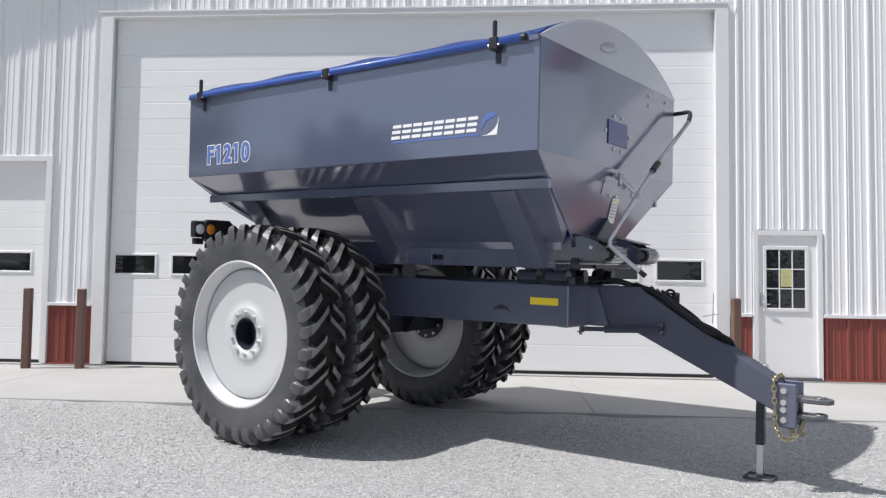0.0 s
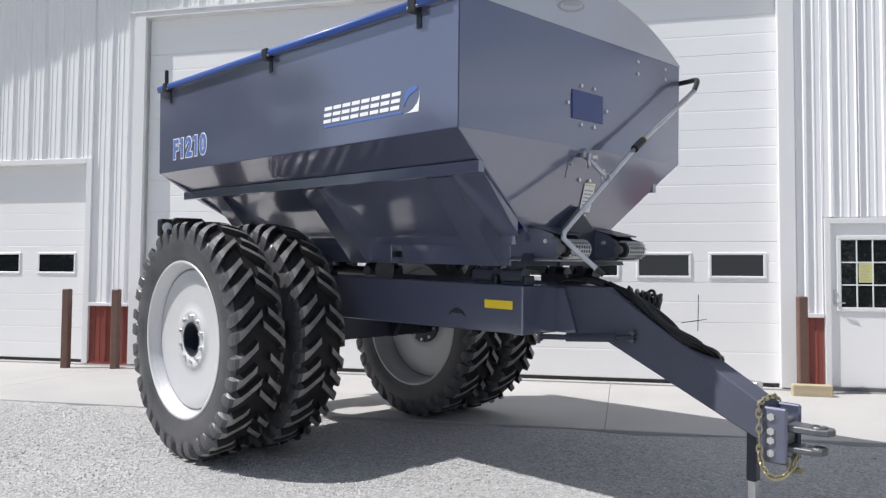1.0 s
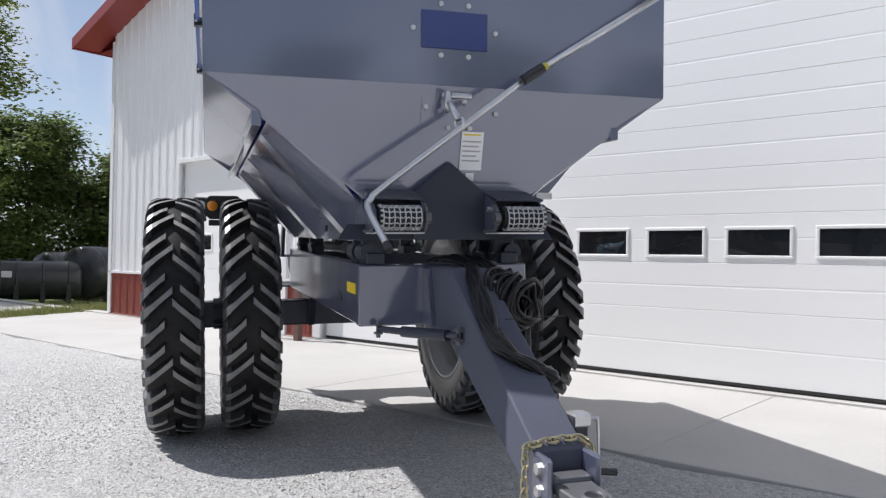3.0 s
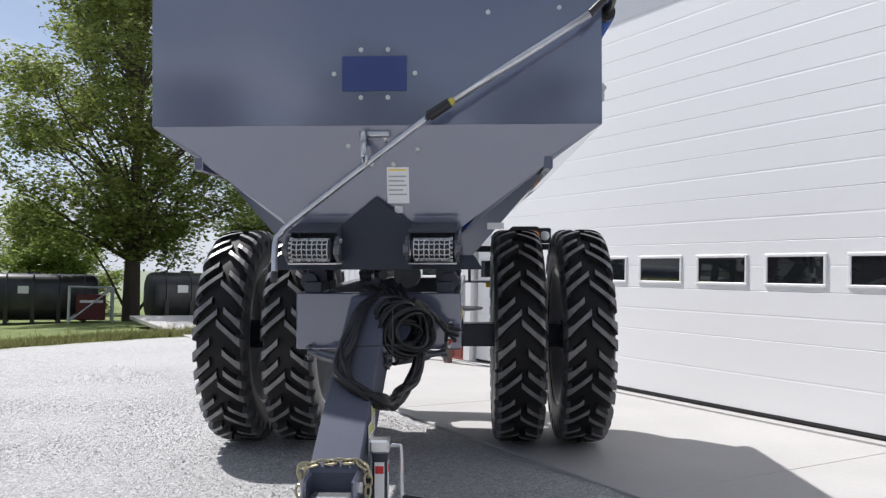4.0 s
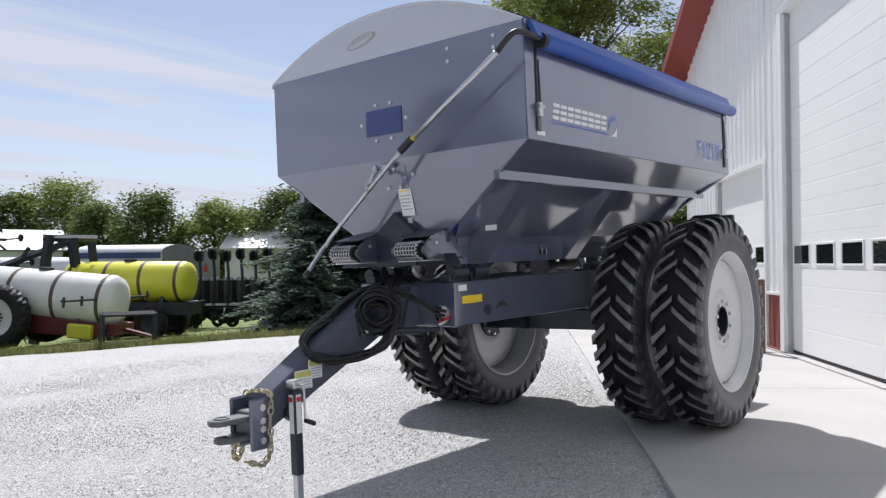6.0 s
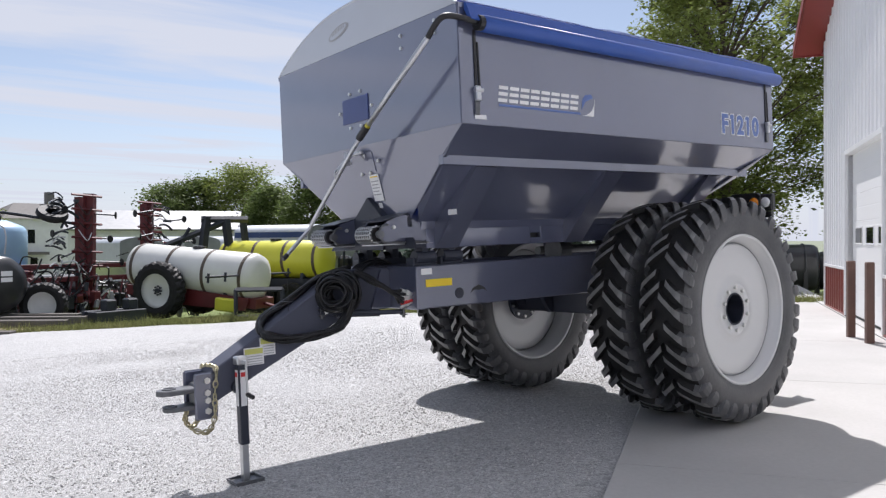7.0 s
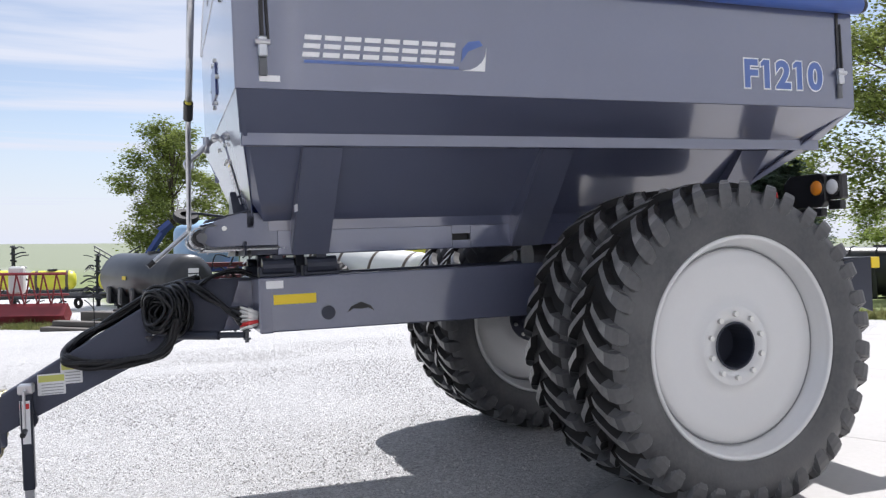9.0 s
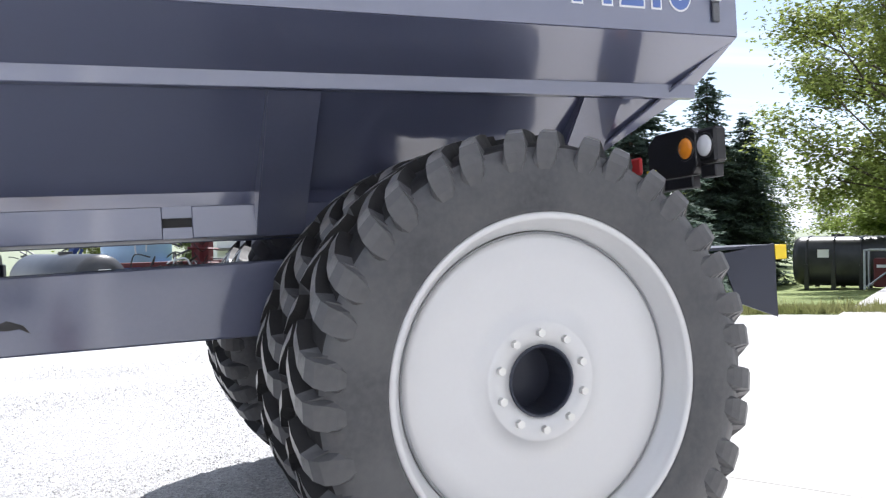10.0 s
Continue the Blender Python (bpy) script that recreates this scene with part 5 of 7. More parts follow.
for k in range(26):
    # the wound coil at the front of the frame, facing ahead and to the side
    o = lambda s=0.02: rnd.uniform(-s, s)
    ra = 0.122 - 0.001 * k + o(0.035); rb = ra + o(0.035)
    c0 = Vector((0.53 + 0.005 * (k - 12) + o(), 0.19 + 0.004 * (k - 12) + o(), 1.195 + o(0.015)))
    u, w = Vector((-0.60, 0.78, o(0.12))).normalized(), Vector((o(0.2), o(0.2), 1)).normalized()
    bm = B(); tube(bm, [c0 + u * ra * math.cos(a) + w * rb * math.sin(a) + Vector((0.6, 0.7, 0)) * 0.02 * math.sin(2 * a + k) for a in (2 * math.pi * q / 30 for q in range(30))], 0.0105, 7, True); smooth(part("hose", bm, M["hose"], hoses))
for k in range(7):
    # tails from the coil back to the couplings
    o = lambda s=0.02: rnd.uniform(-s, s)
    z1 = 1.10 + 0.032 * (k % 4)
    pts = [(0.40 + o(), 0.22 + o(), 1.34 + o()), (0.30 + o(), 0.31 + o(), 1.28 + o()), (0.20 + o(0.01), 0.37 + o(), 1.19 + o()), (0.13, 0.39 + 0.014 * k, z1)]
    bm = B(); tube(bm, smooth_line(pts, 5), 0.0115, 7); smooth(part("hose", bm, M["hose"], hoses))
for k in range(6):
    # two thin hoses climb over the front edge
    bm = B(); pts = [(0.02, -0.10 + 0.05 * k, 1.385), (0.12, -0.06 + 0.04 * k, 1.40 + 0.008 * (k % 3)), (0.27, 0.02 + 0.03 * k, 1.375), (0.38, 0.08 + 0.03 * k, 1.30)]
    tube(bm, smooth_line(pts, 5), 0.011, 7); smooth(part("hose", bm, M["hose"], hoses))
for k in range(6):
    zc_, yc_ = 1.07 + 0.026 * k, 0.41 + 0.008 * (k % 2)
    bm = B(); rod(bm, (0.026, yc_ - 0.005, 1.10 + 0.012 * k), (0.13, yc_, zc_), 0.011, 8); rod(bm, (0.06, yc_ - 0.003, 1.09 + 0.017 * k), (0.085, yc_, 1.085 + 0.02 * k), 0.016, 6); part("coupling", bm, M["zinc"] if k != 1 else M["red"], hoses, "" if k != 1 else "red dust cap")
# tie bracket on the tongue's side
bm = B(); rod(bm, (0.62, 0.10, 1.12), (0.62, 0.135, 1.12), 0.028, 12); rod(bm, (0.62, 0.13, 1.12), (0.60, 0.14, 1.05), 0.012, 8); part("hose_bracket", bm, M["zinc"], hoses)
# cable-tie whiskers
bm = B(); rod(bm, (0.921, 0.17, 1.10), (0.921, 0.175, 1.33), 0.0028, 4); rod(bm, (0.9, 0.0, 1.16), (0.93, 0.27, 1.17), 0.0025, 4); part("cable_tie", bm, M["black"], hoses)

# axle and suspension
HUB = (-2.44, 0.882)
bm = B(); box(bm, HUB[0] - 0.10, HUB[0] + 0.10, -1.36, 1.36, HUB[1] - 0.10, HUB[1] + 0.10, 0.01); part("axle", bm, dark, spreader)
for s in (1, -1):
    bm = B(); prism(bm, [(HUB[0] - 0.3, 1.04), (HUB[0] + 0.3, 1.04), (HUB[0] + 0.14, HUB[1] - 0.1), (HUB[0] - 0.14, HUB[1] - 0.1)], 1, s * 0.40, s * 0.45); part("axle_bracket", bm, dark, spreader)

# wheels: outer face towards +y in the wheel's own axes
TR, TW = 0.925, 0.19
tyre_profile = [(0.60, -0.150), (0.612, -0.172), (0.622, -0.186), (0.63, -0.190), (0.638, -0.188), (0.66, -0.197), (0.74, -0.205), (0.80, -0.197), (0.852, -0.175), (0.878, -0.12), (0.885, 0.0), (0.878, 0.12), (0.852, 0.175), (0.80, 0.197), (0.74, 0.205), (0.66, 0.197), (0.638, 0.188), (0.63, 0.190), (0.622, 0.186), (0.612, 0.172), (0.60, 0.150)]
LUGS = 35


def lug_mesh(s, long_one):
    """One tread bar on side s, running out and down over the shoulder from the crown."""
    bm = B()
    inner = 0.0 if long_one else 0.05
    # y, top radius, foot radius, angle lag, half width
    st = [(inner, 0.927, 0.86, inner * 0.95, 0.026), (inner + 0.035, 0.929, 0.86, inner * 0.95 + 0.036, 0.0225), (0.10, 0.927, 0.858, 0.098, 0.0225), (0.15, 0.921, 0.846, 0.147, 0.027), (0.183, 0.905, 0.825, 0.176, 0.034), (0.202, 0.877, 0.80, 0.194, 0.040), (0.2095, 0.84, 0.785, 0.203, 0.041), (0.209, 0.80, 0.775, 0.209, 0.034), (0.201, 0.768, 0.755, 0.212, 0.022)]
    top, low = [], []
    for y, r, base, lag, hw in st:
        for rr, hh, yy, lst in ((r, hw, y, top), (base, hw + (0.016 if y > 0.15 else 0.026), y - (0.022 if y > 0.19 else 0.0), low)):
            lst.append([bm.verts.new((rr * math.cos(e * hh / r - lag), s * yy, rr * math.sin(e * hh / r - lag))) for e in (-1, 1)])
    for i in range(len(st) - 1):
        # crown faces take the pale lit colour, flanks the near-black shade colour
        top_face = bm.faces.new((top[i][0], top[i][1], top[i + 1][1], top[i + 1][0]))
        top_face.material_index = 0 if i < 4 else 2
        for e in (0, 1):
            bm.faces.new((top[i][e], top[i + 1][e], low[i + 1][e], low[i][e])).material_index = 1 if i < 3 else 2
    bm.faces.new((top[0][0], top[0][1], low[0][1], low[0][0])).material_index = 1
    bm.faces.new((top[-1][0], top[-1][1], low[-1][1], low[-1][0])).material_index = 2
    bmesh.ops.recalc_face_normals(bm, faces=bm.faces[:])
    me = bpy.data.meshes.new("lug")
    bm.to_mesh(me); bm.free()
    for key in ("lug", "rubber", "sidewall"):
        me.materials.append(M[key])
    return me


def tyre_mesh():
    bm = B()
    lathe(bm, tyre_profile, 96)
    for f in bm.faces:
        f.smooth = True
        c = f.calc_center_median()
        # tread floor near-black, as painted shade between the lugs
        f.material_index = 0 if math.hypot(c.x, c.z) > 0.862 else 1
    return bm


LUG = {(s, q): lug_mesh(s, q) for s in (1, -1) for q in (0, 1)}


def build_wheel(parent, y, out, dish):
    """out: +1 or -1, the side on which the wheel's outer face lies; dish: depth of the disc from that face."""
    w = new("wheel"); w.parent = parent
    w.matrix_basis = pose(HUB[0], y, HUB[1], 0, 0, 0 if out > 0 else 180)
    if not WHEEL:
        WHEEL["tyre"] = part("tyre", tyre_mesh(), M["rubber"], w, "black tractor tyre with chevron lugs")
        WHEEL["tyre"].data.materials.append(M["sidewall"])
    else:
        t = share("tyre", WHEEL["tyre"].data, w, Matrix.Identity(4)); t["label"] = "black tractor tyre with chevron lugs"
    for s in (1, -1):
        for k in range(LUGS):
            a = 360 * (k + (0.5 if s < 0 else 0.0)) / LUGS + (0.9 if k % 2 else -0.6)
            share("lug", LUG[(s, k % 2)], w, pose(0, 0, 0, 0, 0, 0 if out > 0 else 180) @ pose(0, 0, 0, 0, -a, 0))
    bm = B(); lathe(bm, [(0.585, -0.17), (0.615, -0.178), (0.615, -0.165), (0.59, -0.15), (0.58, -0.10), (0.565, -0.07), (0.565, 0.06), (0.585, 0.10), (0.6, 0.12), (0.605, 0.15), (0.62, 0.165), (0.62, 0.182), (0.612, 0.188), (0.598, 0.186), (0.592, 0.176), (0.586, 0.15), (0.58, 0.146), (0.578, 0.128), (0.568, 0.12), (0.564, 0.104), (0.556, 0.096), (0.552, 0.06), (0.55, -0.08), (0.56, -0.115), (0.58, -0.16)], 80, True)
    smooth(part("rim", bm, M["rim"], w))
    bm = B(); lathe(bm, [(0.128, dish), (0.215, dish + 0.004), (0.224, dish + 0.002), (0.232, dish - 0.006), (0.30, dish - 0.01), (0.44, dish + 0.002), (0.522, dish + 0.008), (0.54, dish - 0.002), (0.5515, dish - 0.03), (0.5515, dish - 0.05), (0.52, dish - 0.012), (0.3, dish - 0.026), (0.128, dish - 0.014)], 80, True)
    disc = smooth(part("disc", bm, M["rim"], w))
    bm = B(); tube(bm, [(0.5475 * math.cos(a), dish - 0.006, 0.5475 * math.sin(a)) for a in (2 * math.pi * k / 64 for k in range(64))], 0.004, 5, True); part("weld_seam", bm, M["galv_dull"], disc)
    bm = B(); rod(bm, (0, dish - 0.24, 0), (0, dish - 0.16, 0), 0.125, 24); lathe(bm, [(0.127, dish - 0.17), (0.127, dish), (0.122, dish), (0.122, dish - 0.17)], 28, True); tube(bm, [(0.129 * math.cos(a), dish + 0.001, 0.129 * math.sin(a)) for a in (2 * math.pi * k / 28 for k in range(28))], 0.006, 6, True)
    if dish < 0:
        rod(bm, (0, dish, 0), (0, dish + 0.03, 0), 0.21, 28); rod(bm, (0, dish + 0.02, 0), (0, dish + 0.16, 0), 0.115, 20)
    part("hub", bm, M["frame_dark"], w)
    for k in range(10):
        a = 2 * math.pi * (k + 0.5) / 10
        bm = B(); rod(bm, (0.178 * math.cos(a), dish, 0.178 * math.sin(a)), (0.178 * math.cos(a), dish + (0.024 if dish > 0 else 0.05), 0.178 * math.sin(a)), 0.016, 6)
        part("wheel_nut", bm, M["zinc"], w)
    return w


WHEEL = {}
for s in (1, -1):
    build_wheel(spreader, s * 1.465, s, 0.095)
    build_wheel(spreader, s * 0.925, -s, -0.025)

# lights at the rear, facing ahead on black arms
for s in (1, -1):
    bm = B(); prism(bm, [(s * 0.90, 1.66), (s * 0.90, 1.83), (s * 0.96, 1.88), (s * 1.21, 1.88), (s * 1.25, 1.85), (s * 1.25, 1.70), (s * 1.21, 1.66)], 0, -3.53, -3.472)
    bmesh.ops.bevel(bm, geom=bm.edges[:], offset=0.006, segments=1, affect="EDGES")
    lamp = part("light_bracket", bm, M["black"], spreader, "black light bracket with amber and clear lamps")
    bm = B(); box(bm, -3.56, -3.492, s * 1.29 - 0.065, s * 1.29 + 0.065, 1.705, 1.865, 0.012); part("lamp_housing", bm, M["black"], lamp)
    bm = B(); box(bm, -3.52, -3.47, s * 1.06 - 0.16, s * 1.06 + 0.16, 1.60, 1.655, 0.006); part("lower_plate", bm, M["black"], lamp)
    bm = B(); box(bm, -3.55, -3.50, s * 1.29 - 0.05, s * 1.29 + 0.05, 1.64, 1.70, 0.006); part("lower_plate", bm, M["black"], lamp)
    bm = B(); box(bm, -3.52, -3.48, min(s * 0.44, s * 0.95), max(s * 0.44, s * 0.95), 1.62, 1.68); part("arm", bm, M["black"], lamp)
    for x, y, mm in ((-3.471, 1.185, "amber"), (-3.491, 1.29, "lens")):
        bm = B(); lathe(bm, [(0.001, 0.022), (0.03, 0.019), (0.048, 0.008), (0.051, 0.0), (0.001, 0.0)], 24); smooth(part("lamp", bm, M[mm], lamp, m=pose(x, s * y, 1.785, 0, 0, -90)))
        bm = B(); tube(bm, [(x + 0.003, s * y + 0.054 * math.cos(a), 1.785 + 0.054 * math.sin(a)) for a in (2 * math.pi * k / 24 for k in range(24))], 0.006, 6, True); part("lamp_ring", bm, M["black"], lamp)
    bm = B(); box(bm, -3.465, -3.46, min(s * 0.9, s * 0.97), max(s * 0.9, s * 0.97), 1.67, 1.71); part("side_reflector", bm, M["yellow"], lamp)
    bm = B(); box(bm, -3.49, -3.47, min(s * 0.74, s * 0.84), max(s * 0.74, s * 0.84), 1.70, 1.79, 0.01); part("tail_reflector", bm, M["red"], lamp)

# rear spinner guard
bm = B(); box(bm, -4.38, -3.9, -0.78, 0.78, 1.29, 1.305); plate(bm, [(-4.0, 0.78, 1.27), (-4.38, 0.78, 1.31), (-4.38, 0.78, 0.9), (-4.1, 0.78, 1.0)], 0.01); plate(bm, [(-4.0, -0.78, 1.27), (-4.38, -0.78, 1.31), (-4.38, -0.78, 0.9), (-4.1, -0.78, 1.0)], 0.01)
guard = part("spinner_guard", bm, dark, spreader)
bm = B(); box(bm, -4.46, -4.38, 0.7, 0.79, 1.22, 1.30); part("guard_tag", bm, M["yellow"], guard)
for s in (1, -1):
    bm = B(); prism(bm, [(-3.45, 1.36), (-3.45, 1.05), (-4.0, 1.2), (-4.0, 1.3)], 1, s * 0.4, s * 0.44); prism(bm, [(-3.9, 1.3), (-3.75, 1.3), (-3.55, 1.68), (-3.65, 1.68)], 1, s * 0.5, s * 0.53); part("guard_arm", bm, dark, spreader)
for s in (1, -1):
    bm = B(); lathe(bm, [(0.001, 0.0), (0.3, 0.0), (0.3, 0.02), (0.001, 0.02)], 28); part("spinner_disc", bm, M["cast"], spreader, m=pose(-3.95, s * 0.36, 1.0, 90))
    bm = B(); rod(bm, (-3.95, s * 0.36, 1.02), (-3.95, s * 0.36, 1.3), 0.05, 12); part("spinner_motor", bm, dark, spreader)


# ---- plants ----
def leaf_crown(blobs, count, size, rnd):
    """Small leaves gathered in twig clusters round each clump."""
    tot = sum(r ** 2 for _, r in blobs)
    vs, fs = [], []
    per = 26
    for c, r in blobs:
        for _ in range(max(3, int(count * r * r / tot / per))):
            d = Vector((rnd.gauss(0, 1), rnd.gauss(0, 1), rnd.gauss(0, 0.8))).normalized()
            mid = Vector(c) + d * r * (rnd.random() ** 0.35) * rnd.uniform(0.7, 1.15)
            sp = size * rnd.uniform(2.0, 4.2)
            for _ in range(per):
                px, py, pz = mid.x + rnd.gauss(0, sp), mid.y + rnd.gauss(0, sp), mid.z + rnd.gauss(0, sp * 0.55)
                nx, ny, nz = d.x * 0.7 + rnd.gauss(0, 0.55), d.y * 0.7 + rnd.gauss(0, 0.55), d.z * 0.5 + rnd.gauss(0, 0.5) + 0.55
                nl = math.sqrt(nx * nx + ny * ny + nz * nz) + 1e-6
                nx, ny, nz = nx / nl, ny / nl, nz / nl
                a = rnd.uniform(0, 6.283)
                ax, ay, az = math.cos(a), math.sin(a), rnd.uniform(-0.5, 0.3)
                bx, by, bz = ny * az - nz * ay, nz * ax - nx * az, nx * ay - ny * ax
                s = size * rnd.uniform(0.6, 1.35)
                w = s * 0.55
                i = len(vs)
                vs += [(px - ax * s, py - ay * s, pz - az * s), (px + bx * w, py + by * w, pz + bz * w - 0.1 * s), (px + ax * s, py + ay * s, pz + az * s), (px - bx * w, py - by * w, pz - bz * w - 0.1 * s)]
                fs.append((i, i + 1, i + 2, i + 3))
    return vs, fs


def leaf_part(name, vs, fs, mat, tree):
    me = bpy.data.meshes.new(name)
    me.from_pydata(vs, [], fs)
    me.materials.append(mat)
    ob = new(name, me)
    ob.parent = tree
    return ob


def broad_tree(x, y, height, radius, seed, leaves=6000, size=0.13, mat="leaf", bare=0.22, label="broad-leaved tree in full summer leaf", clump=(0.14, 0.3), n=0):
    rnd = random.Random(seed)
    z = ground_height((x, y))
    tree = tagged(new("tree"), label, "tree")
    tree.matrix_world = pose(x, y, z - 0.05)
    bm = B(); top = height * 0.85
    trunk = [(rnd.uniform(-0.1, 0.1) * k * 0.3, rnd.uniform(-0.1, 0.1) * k * 0.3, top * k / 6) for k in range(7)]
    r0 = 0.02 * height + 0.03
    for k in range(6):
        rod(bm, trunk[k], trunk[k + 1], r0 * (1 - k / 6.5), 9, r0 * (1 - (k + 1) / 6.5))
    blobs = []
    n = n or 24 + int(height * 2.2)
    for k in range(n):
        f = (k + 0.5) / n
        h = height * (bare + (0.97 - bare) * f)
        wide = radius * (math.sin(math.pi * (0.16 + 0.80 * f)) ** 0.7)
        a = k * 2.4 + rnd.uniform(-0.5, 0.5)
        rr = wide * rnd.uniform(0.25, 1.0)
        c = Vector((rr * math.cos(a), rr * math.sin(a), h + rnd.uniform(-0.03, 0.03) * height))
        br = radius * rnd.uniform(*clump)
        c.z = min(c.z, height - br * 0.8)
        blobs.append((c, br))
        s = Vector(trunk[min(5, int(6 * max(h * 0.86 - rr * 0.25, 0.1 * height) / top))])
        midp = s.lerp(c, 0.5) + Vector((rnd.uniform(-0.12, 0.12) * rr, rnd.uniform(-0.12, 0.12) * rr, rnd.uniform(-0.02, 0.14) * rr))
        rod(bm, s, midp, r0 * 0.2, 6, r0 * 0.11); rod(bm, midp, c, r0 * 0.11, 5, r0 * 0.04)
        for _ in range(3):
            e = c + Vector((rnd.gauss(0, 1), rnd.gauss(0, 1), rnd.gauss(0.3, 0.7))) * br * 0.6
            rod(bm, midp.lerp(c, 0.6), e, r0 * 0.045, 4, r0 * 0.018)
    part("trunk", bm, M["bark"], tree)
    leaf_part("crown", *leaf_crown(blobs, leaves, size, rnd), M[mat], tree)
    return tree


def spruce(x, y, height, radius, seed, label="dark green spruce with drooping boughs", dens=1.0):
    rnd = random.Random(seed)
    z = ground_height((x, y))
    tree = tagged(new("spruce"), label, "spruce tree")
    tree.matrix_world = pose(x, y, z - 0.05)
    bm = B(); rod(bm, (0, 0, 0), (0, 0, height * 0.97), 0.02 * height + 0.02, 8, 0.01); part("trunk", bm, M["bark"], tree)
    vs, fs = [], []

    def spray(p, d, w, fat):
        # a thin pointed twig thick with needles
        side = d.cross(Vector((0, 0, 1)))
        side = side.normalized() if side.length > 0.01 else Vector((1, 0, 0))
        side = (side + Vector((0, 0, rnd.uniform(-0.8, 0.8)))).normalized() * fat
        i = len(vs)
        vs.extend([tuple(p - d * 0.02), tuple(p + d * w * 0.45 + side), tuple(p + d * w), tuple(p + d * w * 0.45 - side)])
        fs.append((i, i + 1, i + 2, i + 3))

    tiers = int(height * 4.6) + 8
    for k in range(tiers):
        f = k / tiers
        h = 0.15 + (height - 0.25) * f
        reach = radius * ((1 - f) ** 0.6) * rnd.uniform(0.7, 1.12) + 0.06
        nb = max(5, int((7 + 9 * (1 - f)) * dens))
        a0 = rnd.random() * 6.28
        for j in range(nb):
            a = a0 + 2 * math.pi * (j + rnd.uniform(-0.3, 0.3)) / nb
            L = reach * rnd.uniform(0.5, 1.22)
            h = max(0.1, 0.15 + (height - 0.25) * f + rnd.uniform(-0.22, 0.22))
            d = Vector((math.cos(a), math.sin(a), 0)); sd = Vector((-d.y, d.x, 0))
            steps = max(4, int(L / 0.13))
            rise = rnd.uniform(0.05, 0.22)
            for q in range(steps):
                u = (q + rnd.random()) / steps
                if u < 0.25 and rnd.random() < 0.5:
                    continue
                c = d * L * u + Vector((0, 0, h + L * (rise * u - 0.40 * u * u + 0.12 * u ** 4)))
                w = (0.16 + 0.34 * (1 - u)) * (0.55 + 0.35 * min(1.8, L)) * rnd.uniform(0.7, 1.2)
                for e in (-1, 1):
                    out = (sd * e * rnd.uniform(0.7, 1.1) + d * rnd.uniform(0.45, 0.9) + Vector((0, 0, rnd.uniform(-0.45, 0.12)))).normalized()
                    spray(c, out, w, 0.045)
                    m = c + out * w * 0.45
                    for g in (-1, 1):
                        spray(m, (out + out.cross(Vector((0, 0, 1))) * g * 0.8 + Vector((0, 0, rnd.uniform(-0.5, 0.1)))).normalized(), w * 0.55, 0.035)
                spray(c, (d + Vector((0, 0, rnd.uniform(-0.3, 0.25)))).normalized(), 0.22, 0.045)
    leaf_part("foliage", vs, fs, M["needle"], tree)
    return tree


# ---- tanks, trailers and implements ----
def lie_tank(name, x, y, rz, length, radius, mat, label, legs=True, z0=0.15, bands=5, thing="tank"):
    root = tagged(new(name), label, thing)
    root.matrix_world = pose(x, y, ground_height((x, y)), 0, 0, rz)
    bm = B(); prof = [(0.001, -length / 2), (radius * 0.6, -length / 2 + 0.02), (radius * 0.92, -length / 2 + 0.12), (radius, -length / 2 + 0.28), (radius, length / 2 - 0.28), (radius * 0.92, length / 2 - 0.12), (radius * 0.6, length / 2 - 0.02), (0.001, length / 2)]
    lathe(bm, prof, 36)
    smooth(part("shell", bm, mat, root, m=pose(0, 0, z0 + radius)))
    for k in range(bands):
        y0 = -length / 2 + 0.35 + (length - 0.7) * k / max(1, bands - 1)
        bm = B(); lathe(bm, [(radius * 0.99, y0 - 0.055), (radius * 1.008, y0 - 0.055), (radius * 1.012, y0), (radius * 1.008, y0 + 0.055), (radius * 0.99, y0 + 0.055)], 36, True)
        part("band", bm, mat if mat is M["poly_black"] else M["strap"], root, m=pose(0, 0, z0 + radius))
    bm = B(); rod(bm, (0, 0, z0 + 2 * radius - 0.03), (0, 0, z0 + 2 * radius + 0.07), 0.2, 20); part("lid", bm, M["poly_black"], root)
    for yy in (-length * 0.3, length * 0.3):
        bm = B(); prism(bm, [(-radius * 0.8, z0 - 0.12), (radius * 0.8, z0 - 0.12), (radius * 0.7, z0 + radius * 0.35), (radius * 0.4, z0 + radius * 0.08), (-radius * 0.4, z0 + radius * 0.08), (-radius * 0.7, z0 + radius * 0.35)], 1, yy - 0.06, yy + 0.06); part("saddle", bm, mat if mat is M["poly_black"] else M["implement_dark"], root)
    return root


